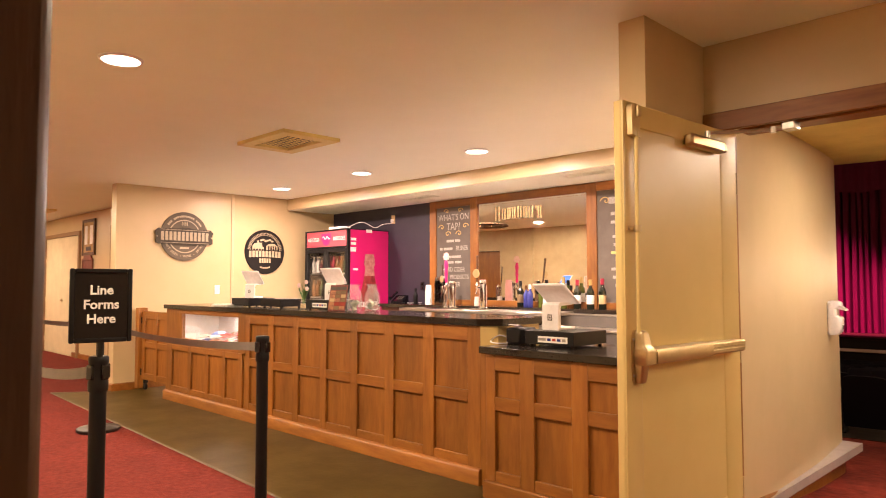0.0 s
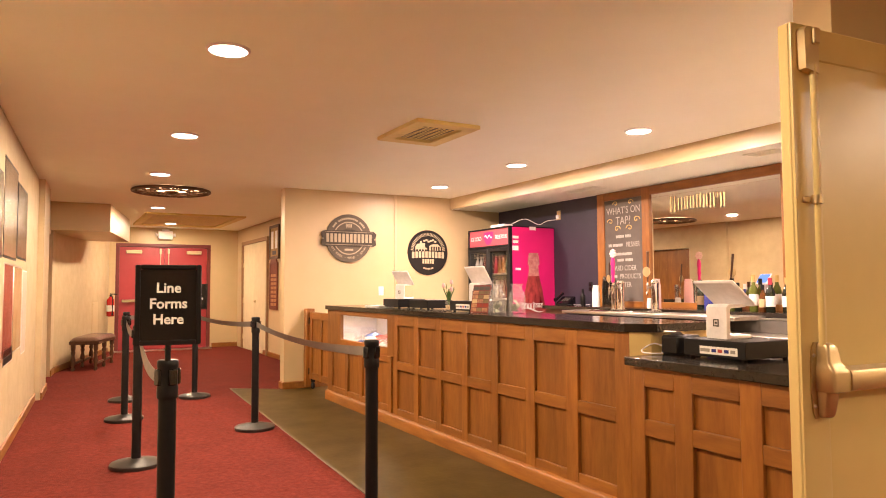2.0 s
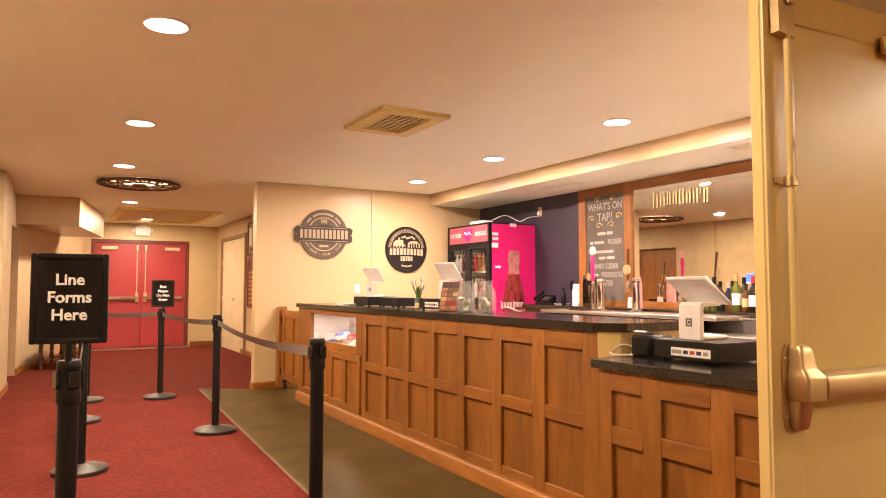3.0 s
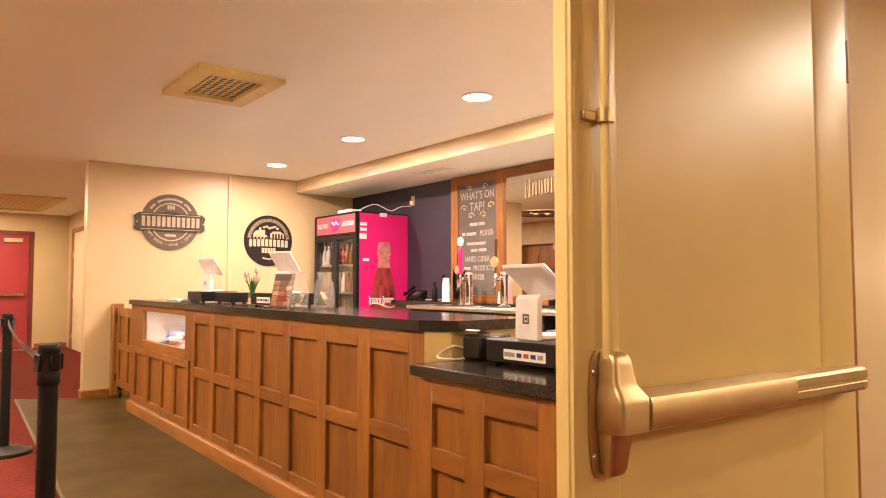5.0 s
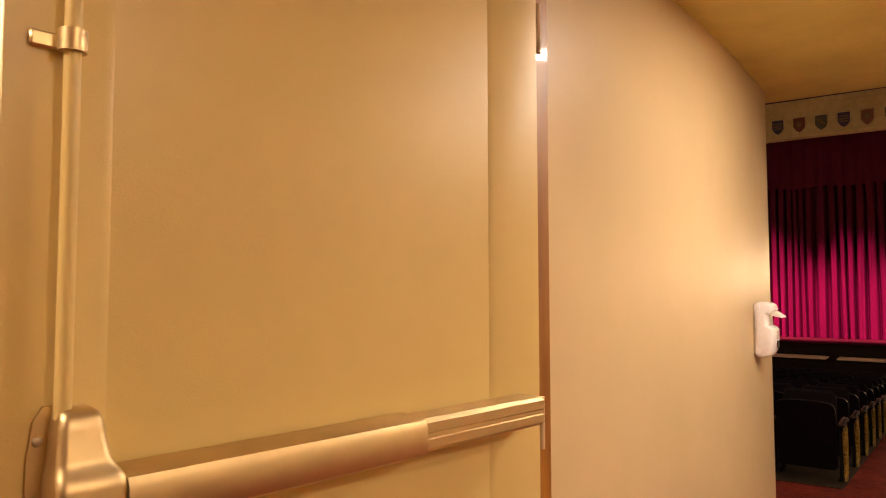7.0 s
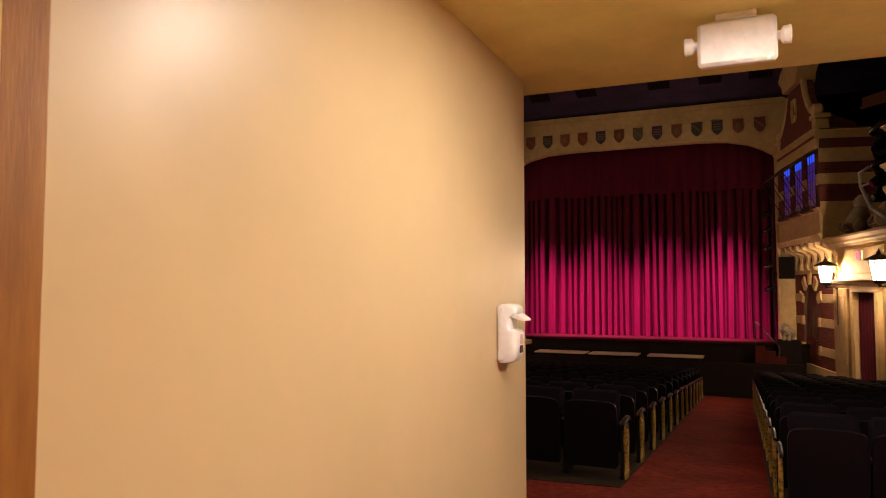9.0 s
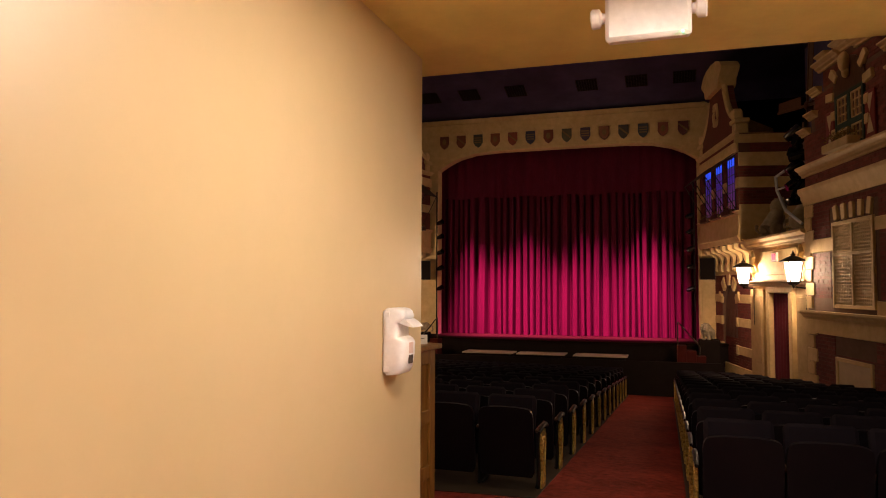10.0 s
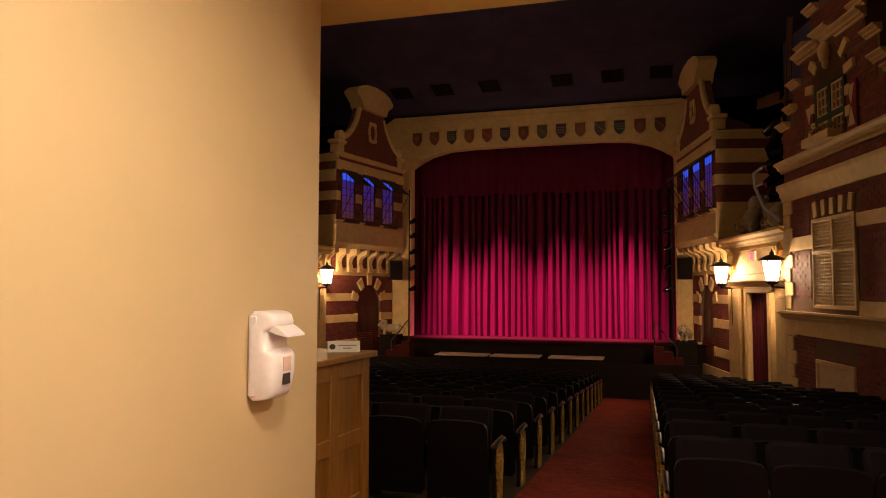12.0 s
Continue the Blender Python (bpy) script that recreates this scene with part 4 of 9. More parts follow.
def wall_grille(m, w, h, n, label):
    d = thing("wall_grille", m, label, "wall vent")
    g = G()
    for x0, x1, z0, z1 in ((-w / 2, -w / 2 + 0.04, 0, h), (w / 2 - 0.04, w / 2, 0, h), (-w / 2 + 0.04, w / 2 - 0.04, 0, 0.04), (-w / 2 + 0.04, w / 2 - 0.04, h - 0.04, h)):
        g.box(x0, x1, 0.0, 0.02, z0, z1, 0.003)
    part("frame", g, M_WALL, d)
    for i in range(n):
        z = 0.06 + (h - 0.12) * i / (n - 1)
        g = G()
        g.m = Matrix.Translation((0, 0.008, z)) @ Matrix.Rotation(radians(-35), 4, "X")
        g.box(-w / 2 + 0.04, w / 2 - 0.04, -0.012, 0.012, -0.0015, 0.0015)
        part("slat", g, M_WALL, d)
    g = G()
    g.box(-w / 2 + 0.04, w / 2 - 0.04, -0.002, 0.0015, 0.04, h - 0.04)
    part("backing", g, M_WALL, d)


p = on_far_left(0.70)
wall_grille(pose(p.x + 0.003, p.y + 0.004, 0.32, 0, 0, math.degrees(math.atan2(0.94, -3.57))), 0.46, 0.70, 14, "cream louvred air grille low on the plaster wall")


# frames on the corridor wall
def framed(name, m, w, h, fw, mat_frame, mat_fill, label, category="picture", depth=0.025, marks=None, group=""):
    """A flat framed piece: x along the wall, z up, y out of the wall."""
    d = thing(name, m, label, category, group)
    g = G()
    for x0, x1, z0, z1 in ((-w / 2, -w / 2 + fw, -h / 2, h / 2), (w / 2 - fw, w / 2, -h / 2, h / 2), (-w / 2 + fw, w / 2 - fw, -h / 2, -h / 2 + fw), (-w / 2 + fw, w / 2 - fw, h / 2 - fw, h / 2)):
        g.box(x0, x1, 0.0, depth, z0, z1, 0.003)
    part("frame", g, mat_frame, d)
    g = G()
    g.box(-w / 2 + fw, w / 2 - fw, 0.0, depth * 0.6, -h / 2 + fw, h / 2 - fw)
    part("picture", g, mat_fill, d)
    for x0, x1, z0, z1, mt in marks or ():
        g = G()
        g.box(x0, x1, depth * 0.6, depth * 0.6 + 0.002, z0, z1)
        part("printed_block", g, mt, d)
    return d


M_PHOTO = material("sepia_photo_print", (0.30, 0.20, 0.11), 0.22, rough_var=0.04, color2=(0.09, 0.06, 0.035), scale=3.5, detail=5, spec=0.6, big=0.3)
M_PHOTO2 = material("brown_photo_print", (0.20, 0.13, 0.075), 0.22, rough_var=0.04, color2=(0.05, 0.035, 0.025), scale=2.5, detail=6, spec=0.6, big=0.3)
M_PHOTORED = material("red_poster_print", (0.40, 0.06, 0.04), 0.22, rough_var=0.04, color2=(0.12, 0.03, 0.025), scale=3, detail=6, spec=0.6, big=0.3)
M_PHOTOCREAM = material("cream_poster_print", (0.62, 0.46, 0.26), 0.22, rough_var=0.04, color2=(0.40, 0.26, 0.12), scale=3, detail=6, spec=0.6, big=0.2)
M_NOTICE = material("pinkish_notice_paper", (0.56, 0.44, 0.37), 0.5, scale=14, big=0.06)
M_INK = material("dark_print_ink", (0.05, 0.035, 0.03), 0.6, scale=20)
M_INKRED = material("red_print_ink", (0.45, 0.05, 0.04), 0.6, scale=20)
M_PLAQUE = material("carved_red_wood", (0.22, 0.06, 0.03), 0.45, color2=(0.14, 0.035, 0.02), scale=5, stretch=(7, 7, 0.8), bump=0.001, bump_scale=30)
framed("framed_certificate", pose(-12.52, 3.997, 2.10, 0, 0, 180), 0.62, 0.62, 0.05, M_DARKBRONZE, M_PHOTOCREAM, "dark framed certificate with two columns", "picture", 0.03,
       [(-0.2, -0.06, -0.12, 0.2, M_PAPER), (0.06, 0.2, -0.12, 0.2, M_PAPER), (-0.12, 0.12, -0.23, -0.16, M_INK)])
d = framed("wooden_plaque", pose(-12.55, 3.997, 1.30, 0, 0, 180), 0.50, 0.86, 0.03, M_PLAQUE, M_PLAQUE, "carved reddish wooden donor plaque with small nameplates", "plaque", 0.03,
           [(-0.2 + 0.1 * i, -0.12 + 0.1 * i, -0.36 + 0.075 * j, -0.31 + 0.075 * j, M_BRASS) for i in range(4) for j in range(8)])
g = G()
g.prism([(-0.2, 0.43), (0.2, 0.43), (0.17, 0.48), (0.08, 0.50), (0.05, 0.55), (-0.05, 0.55), (-0.08, 0.50), (-0.17, 0.48)], 0.028, Matrix(((1, 0, 0, 0), (0, 0, 1, 0.0), (0, 1, 0, 0), (0, 0, 0, 1))))
part("crest", g, M_PLAQUE, d)

# frames on the long left wall
LW = 180 - math.degrees(math.atan(0.0427))


def on_left(x, z):
    return pose(x, left_y(x) + 0.004, z, 0, 0, LW)


for x, w, z, h, mt in ((-5.55, 0.86, 1.80, 0.62, M_PHOTO2), (-6.50, 0.90, 1.88, 0.76, M_PHOTO), (-7.42, 0.86, 1.86, 0.66, M_PHOTO2)):
    framed("framed_photograph", on_left(x, z), w, h, 0.02, M_BLACK, mt, "sepia photograph in a thin black frame", "picture", 0.03, None, "photographs on the plaster wall")
for x, w, mt in ((-6.45, 0.62, M_PHOTORED), (-7.15, 0.66, M_PHOTOCREAM)):
    framed("framed_poster", on_left(x, 1.10), w, 0.74, 0.018, M_STEEL, mt, "framed show poster behind glass", "poster", 0.03, None, "posters on the plaster wall")
framed("notice_frame", on_left(-5.40, 1.06), 0.72, 0.78, 0.02, M_STEEL, M_NOTICE, "framed notice sheet with printed blocks", "notice", 0.03,
       [(-0.3, 0.3, 0.30 - 0.055 * i, 0.325 - 0.055 * i, M_INKRED if i % 3 == 0 else M_INK) for i in range(9)] + [(-0.3, 0.3, -0.32, -0.20, M_PHOTORED)])
framed("acrylic_poster", on_left(-7.78, 1.05), 0.40, 0.78, 0.01, M_WHITE, M_NOTICE, "pale acrylic poster holder on the wall", "poster", 0.03)
framed("wall_intercom", on_left(-6.55, 0.74), 0.62, 0.13, 0.012, M_STEEL, M_BLACK, "small dark switch panel on the plaster wall", "switch panel", 0.02,
       [(-0.25 + 0.13 * i, -0.16 + 0.13 * i, -0.04, 0.04, M_WHITE) for i in range(4)])


# ---------------------------------------------------------------- belt posts
def belt_post(x, y, label, turn=0.0, h=1.0):
    d = thing("belt_post", pose(x, y, 0, 0, 0, turn), label, "stanchion", "queue belt posts")
    g = G()
    g.lathe([(0.0, 0.001), (0.172, 0.001), (0.175, 0.006), (0.175, 0.026), (0.165, 0.034), (0.06, 0.052), (0.045, 0.06), (0.0, 0.06)], 40)
    part("base_plate", g, M_POSTBASE, d)
    g = G()
    g.lathe([(0.032, 0.05), (0.032, h - 0.14), (0.0, h - 0.14)], 24)
    part("post", g, M_BLACK, d)
    g = G()
    g.lathe([(0.0, h - 0.141), (0.036, h - 0.141), (0.038, h - 0.135), (0.038, h - 0.10), (0.036, h - 0.095), (0.036, h - 0.03), (0.038, h - 0.025), (0.038, h - 0.006), (0.033, h), (0.0, h)], 24)
    head = part("belt_head", g, M_BLACK, d)
    for k in range(4):
        g = G()
        g.m = Matrix.Rotation(k * math.pi / 2 + radians(20), 4, "Z")
        g.box(0.030, 0.045, -0.017, 0.017, h - 0.092, h - 0.033, 0.004)
        part("belt_clip", g, M_BLACKGLOSS, head)
    return d


def post_sign(x, y, turn, w, h, lines, size, label, z0=1.012):
    d = thing("queue_sign", pose(x, y, 0, 0, 0, turn), label, "sign")
    g = G()
    g.tube([(0, 0, 0.995), (0, 0, z0 + 0.01)], 0.011, 10)
    part("stem", g, M_BLACK, d)
    g = G()
    b = 0.018
    for x0, x1, p, q in ((-w / 2, -w / 2 + b, z0, z0 + h), (w / 2 - b, w / 2, z0, z0 + h), (-w / 2 + b, w / 2 - b, z0, z0 + b), (-w / 2 + b, w / 2 - b, z0 + h - b, z0 + h)):
        g.box(x0, x1, -0.012, 0.012, p, q, 0.004)
    part("frame", g, M_BLACK, d)
    g = G()
    g.box(-w / 2 + b, w / 2 - b, -0.006, 0.006, z0 + b, z0 + h - b)
    face = part("face", g, M_BLACKGLOSS, d)
    n = len(lines)
    for i, s in enumerate(lines):
        zz = z0 + h * 0.51 + (n - 1) * size * 0.80 - i * size * 1.60
        lettering("lettering", s, size * 1.42, M_PAPER, face, pose(0, -0.0075, zz, 90, 0, 0), 0.0008, 0.036 * size)
    return d


POSTS = {"s": (-2.845, 0.94), "n": (-3.34, 1.97), "a": (-6.39, 2.14), "b": (-8.55, 1.975), "c": (-5.52, 1.085), "d": (-7.44, 1.15), "e": (-8.69, 1.25)}
for k, (x, y) in POSTS.items():
    belt_post(x, y, "black retractable belt post carrying a queue sign" if k in "sb" else "black retractable belt post on a round base", 15.0 * (ord(k) % 5))
post_sign(-2.82, 0.936, 80, 0.228, 0.295, ["Line", "Forms", "Here"], 0.036, "black framed sign board with white queue directions", 1.056)
post_sign(-8.55, 1.985, 84, 0.238, 0.30, ["Exit", "Please", "Do Not", "Enter"], 0.030, "small black framed sign asking not to enter", 1.016)


def belt(p, q, sag, label):
    a, b = Vector((*POSTS[p], 0)), Vector((*POSTS[q], 0))
    d = (b - a).normalized()
    a, b = a + d * 0.042, b - d * 0.042
    L = (b - a).length
    s = Vector((-d.y, d.x, 0))
    g = G()
    vs = []
    n = 24
    for i in range(n + 1):
        t = i / n
        c = a.lerp(b, t) + Vector((0, 0, 0.937 - sag * 4 * t * (1 - t)))
        tw = 0.35 * math.sin(t * math.pi)
        up = Vector((0, 0, 1)) * math.cos(tw) + s * math.sin(tw)
        o = s * 0.0009
        vs += [c - up * 0.024 - o, c + up * 0.024 - o, c + up * 0.024 + o, c - up * 0.024 + o]
    fs = [(4 * i + k, 4 * i + (k + 1) % 4, 4 * i + 4 + (k + 1) % 4, 4 * i + 4 + k) for i in range(n) for k in range(4)]
    g.add(vs, fs + [(0, 1, 2, 3), (4 * n + 3, 4 * n + 2, 4 * n + 1, 4 * n)])
    solid("queue_belt", g, M_BELT, label, "belt", "", "queue belts")


# black belts with their sheen put into a greyer base colour
M_BELT = material("sheened_black_webbing", (0.15, 0.135, 0.12), 0.45, scale=120, spec=0.6)
belt("n", "a", 0.045, "black nylon belt stretched between two posts")
belt("a", "b", 0.03, "black nylon belt stretched between two posts")
belt("c", "s", 0.10, "black nylon belt hanging slack between two posts")
belt("d", "c", 0.05, "black nylon belt stretched between two posts")
belt("b", "e", 0.01, "black nylon belt stretched between two posts")


# ---------------------------------------------------------------- signs and trim on the cream wall


def wall_disc(y, z, r, name, label):
    """A round sign flat on the wall: local x along the wall, y up, z out of it."""
    m = Matrix(((0, 0, 1, -8.638), (1, 0, 0, y), (0, 1, 0, z), (0, 0, 0, 1)))
    return thing(name, m, label, "sign")


def disc(r0, r1, z0, z1, n=64, a0=0.0, a1=2 * math.pi):
    g = G()
    if r0 <= 0:
        g.lathe([(0.0, z0), (r1, z0), (r1, z1), (0.0, z1)], n)
    elif a1 - a0 > 6.2:
        g.lathe([(r0, z0), (r1, z0), (r1, z1), (r0, z1), (r0, z0)], n)
    else:
        p = [(r * math.cos(a), r * math.sin(a)) for r, rng in ((r1, range(n + 1)), (r0, range(n, -1, -1))) for a in [a0 + (a1 - a0) * i / n for i in rng]]
        g.prism(p, z1 - z0, Matrix.Translation((0, 0, z0)))
    return g


M_SIGNDARK = material("dark_bronze_sign", (0.078, 0.062, 0.043), 0.5, color2=(0.055, 0.043, 0.03), scale=10, rough_var=0.1, spec=0.25)
M_SIGNMID = material("pewter_sign", (0.125, 0.10, 0.069), 0.5, scale=10, spec=0.25)
M_SIGNLIGHT = material("pale_sign_lettering", (0.44, 0.355, 0.235), 0.45, scale=10)
M_SIGNBLACK = material("black_sign_paint", (0.020, 0.017, 0.015), 0.55, scale=10, spec=0.15)


def arc_words(parent, words, r, a_mid, size, mat, inward=False):
    """Words set along a ring, letter by letter."""
    step = size * 0.78 / r
    n = len(words)
    for i, ch in enumerate(words):
        if ch == " ":
            continue
        k = (i - (n - 1) / 2) * step
        a = a_mid + k if inward else a_mid - k
        m = Matrix.Translation((r * math.cos(a), r * math.sin(a), 0.0196)) @ Matrix.Rotation(a + (math.pi / 2 if inward else -math.pi / 2), 4, "Z")
        if ch == "*":
            g = G()
            g.lathe([(0.0, 0.0), (size * 0.15, 0.0), (size * 0.15, 0.003), (0.0, 0.003)], 10)
            part("dot", g, mat, parent).matrix_basis = m
        elif ch == "|":
            g = G()
            g.box(-size * 0.30, size * 0.30, -size * 0.36, size * 0.36, 0, 0.003)
            part("bar", g, mat, parent).matrix_basis = m
        else:
            lettering("letter", ch, size * 1.25, mat, parent, m, 0.0015, size * 0.02)


def brewery_sign_a():
    s = wall_disc(3.905, 1.915, 0.32, "round_wall_sign", "round dark bronze brewery sign with a wide name band")
    part("disc", disc(0, 0.318, 0.0, 0.016), M_SIGNDARK, s)
    part("rim", disc(0.302, 0.318, 0.016, 0.022), M_SIGNMID, s)
    part("letter_ring", disc(0.2185, 0.3015, 0.0162, 0.0195), M_SIGNMID, s)
    part("inner_ring", disc(0.205, 0.218, 0.016, 0.021), M_SIGNLIGHT, s)
    part("inner_field", disc(0, 0.205, 0.016, 0.018), M_SIGNMID, s)
    arc_words(s, "||| ||||||||||| ||||", 0.262, math.pi / 2, 0.034, M_SIGNLIGHT)
    arc_words(s, "CRAFT BEER * WINE * SPIRITS", 0.262, -math.pi / 2, 0.034, M_SIGNLIGHT, True)
    g = G()
    band = [(-0.385, -0.085), (-0.345, -0.105), (0.345, -0.105), (0.385, -0.085), (0.375, 0.0), (0.39, 0.06), (0.35, 0.095), (0.1, 0.10), (0.05, 0.115), (-0.05, 0.115), (-0.1, 0.10), (-0.35, 0.095), (-0.39, 0.06), (-0.375, 0.0)]
    g.prism(band, 0.016, Matrix.Translation((0, 0, 0.018)))
    b = part("name_band", g, M_SIGNDARK, s)
    g = G()
    for z0, z1 in ((0.078, 0.083), (-0.09, -0.085)):
        g.box(-0.33, 0.33, z0, z1, 0.034, 0.037)
    part("line", g, M_SIGNLIGHT, b)
    for i in range(12):
        g = G()
        x = -0.30 + 0.6 * i / 11
        g.box(x - 0.019, x + 0.019, -0.058, 0.056, 0.034, 0.0385, 0.002)
        part("block_letter", g, M_SIGNLIGHT, b)
    for x in (-0.365, 0.365):
        g = G()
        g.lathe([(0.0, 0.0), (0.009, 0.0), (0.007, 0.005), (0.0, 0.006)], 10, (x, -0.01, 0.034))
        part("bolt", g, M_SIGNLIGHT, b)
    for i in range(3):
        g = G()
        g.ball((-0.03 + 0.03 * i, 0.165, 0.018), (0.013, 0.030, 0.006), 10, 8)
        part("barrel_relief", g, M_SIGNLIGHT, s)
    g = G()
    g.box(-0.06, 0.06, -0.165, -0.14, 0.018, 0.021)
    part("date_bar", g, M_SIGNLIGHT, s)


def brewery_sign_b():
    s = wall_disc(5.09, 1.749, 0.315, "round_wall_sign", "round black and cream brewery sign with a train picture")
    part("disc", disc(0, 0.315, 0.0, 0.016), M_SIGNBLACK, s)
    part("inner_ring", disc(0.236, 0.241, 0.016, 0.019, 48, radians(4), radians(176)), M_CREAMINK, s)
    for i in range(34):
        a = radians(8 + 164 * i / 33)
        g = G()
        g.m = Matrix.Translation((0.262 * math.cos(a), 0.262 * math.sin(a), 0.016)) @ Matrix.Rotation(a, 4, "Z")
        g.box(-0.014, 0.014, -0.0045, 0.0045, 0, 0.003)
        part("tie_mark", g, M_CREAMINK, s)
    # engine and roundhouse as plain cut shapes
    g = G()
    g.prism([(-0.20, 0.02), (-0.02, 0.02), (-0.02, 0.06), (-0.05, 0.075), (-0.05, 0.13), (-0.10, 0.13), (-0.10, 0.16), (-0.125, 0.16), (-0.125, 0.125), (-0.17, 0.12), (-0.20, 0.08)], 0.004, Matrix.Translation((0, 0, 0.016)))
    part("engine_shape", g, M_CREAMINK, s)
    g = G()
    g.prism([(0.02, 0.03), (0.20, 0.03), (0.20, 0.085), (0.15, 0.12), (0.06, 0.115), (0.02, 0.09)], 0.004, Matrix.Translation((0, 0, 0.016)))
    part("shed_shape", g, M_CREAMINK, s)
    for i in range(4):
        g = G()
        g.box(0.045 + 0.038 * i, 0.068 + 0.038 * i, 0.03, 0.085, 0.020, 0.0225)
        part("shed_door", g, M_SIGNBLACK, s)
    for i in range(4):
        g = G()
        g.lathe([(0.0, 0.0), (0.016, 0.0), (0.016, 0.004), (0.0, 0.004)], 14, (-0.175 + 0.045 * i, 0.03, 0.0195))
        part("wheel_shape", g, M_SIGNBLACK, s)
    for i in range(6):
        g = G()
        a = 2.0 + 0.18 * i
        g.ball((-0.06 + 0.035 * i, 0.165 + 0.012 * math.sin(i * 2.1), 0.016), (0.022, 0.014, 0.004), 8, 6)
        part("smoke_shape", g, M_CREAMINK, s)
    for n, w, y, h in ((10, 0.52, -0.04, 0.088), (5, 0.19, -0.135, 0.062)):
        for i in range(n):
            x = (i - (n - 1) / 2) * w / n
            g = G()
            g.box(x - w / n * 0.36, x + w / n * 0.36, y - h / 2 + 0.012 * math.cos(x * 5), y + h / 2 + 0.012 * math.cos(x * 5), 0.016, 0.0205, 0.001)
            part("block_letter", g, M_CREAMINK, s)
    arc_words(s, "|||||||", 0.228, -math.pi / 2, 0.030, M_CREAMINK, True)


M_CREAMINK = material("cream_sign_paint", (0.54, 0.44, 0.29), 0.5, scale=10)
brewery_sign_a()
brewery_sign_b()
g = G()
g.box(-8.639, -8.622, 4.570, 4.608, 0.09, CEIL, 0.003)
solid("wall_trim", g, M_TRIMPAINT, "painted vertical cover strip on the cream wall", "trim", "structure")
d = thing("light_switch", pose(-8.638, 4.376, 1.216, 0, 0, -90), "white wall light switch plate", "light switch")
g = G()
g.box(-0.037, 0.037, -0.0, 0.006, -0.06, 0.06, 0.003)
d.matrix_basis = Matrix(((0, 1, 0, -8.638), (1, 0, 0, 4.376), (0, 0, 1, 1.216), (0, 0, 0, 1)))
part("plate", g, M_WHITE, d)
g = G()
g.box(-0.006, 0.006, 0.006, 0.016, -0.012, 0.014, 0.002)
part("toggle", g, M_WHITE, d)


# ---------------------------------------------------------------- gate between the counter and the wall
def half_gate():
    d = thing("half_gate", pose(0, 0, 0), "low oak panelled swing gate closing the bar", "gate")
    g = G()
    g.box(-8.622, -8.52, 3.30, 3.41, 0.02, 1.0, 0.006)
    part("gate_post", g, M_WOOD, d)
    g = G()
    g.box(-8.515, -7.70, 3.36, 3.38, 0.15, 0.96)
    part("backing_board", g, M_WOOD, d)
    for x0, x1 in ((-8.515, -8.43), (-8.15, -8.07), (-7.79, -7.70)):
        g = G()
        g.box(x0, x1, 3.34, 3.3595, 0.13, 0.96, 0.003)
        part("stile", g, M_WOOD, d)
    for x0, x1 in ((-8.43, -8.15), (-8.07, -7.79)):
        for z0, z1 in ((0.13, 0.21), (0.52, 0.59), (0.87, 0.96)):
            g = G()
            g.box(x0, x1, 3.341, 3.3595, z0, z1, 0.003)
            part("rail", g, M_WOODH, d)
    g = G()
    for z in (0.22, 0.85):
        g.tube([(-8.517, 3.336, z - 0.04), (-8.517, 3.336, z + 0.04)], 0.009, 8)
    part("hinge", g, M_BLACK, d)
    g = G()
    g.m = Matrix.Translation((-8.46, 3.37, 0.045)) @ Matrix.Rotation(radians(90), 4, "X")
    g.lathe([(0.0, -0.015), (0.036, -0.015), (0.042, -0.008), (0.042, 0.008), (0.036, 0.015), (0.0, 0.015)], 18)
    g.m = Matrix.Identity(4)
    g.box(-8.475, -8.445, 3.345, 3.395, 0.085, 0.13, 0.003)
    part("caster", g, M_BLACK, d)


half_gate()


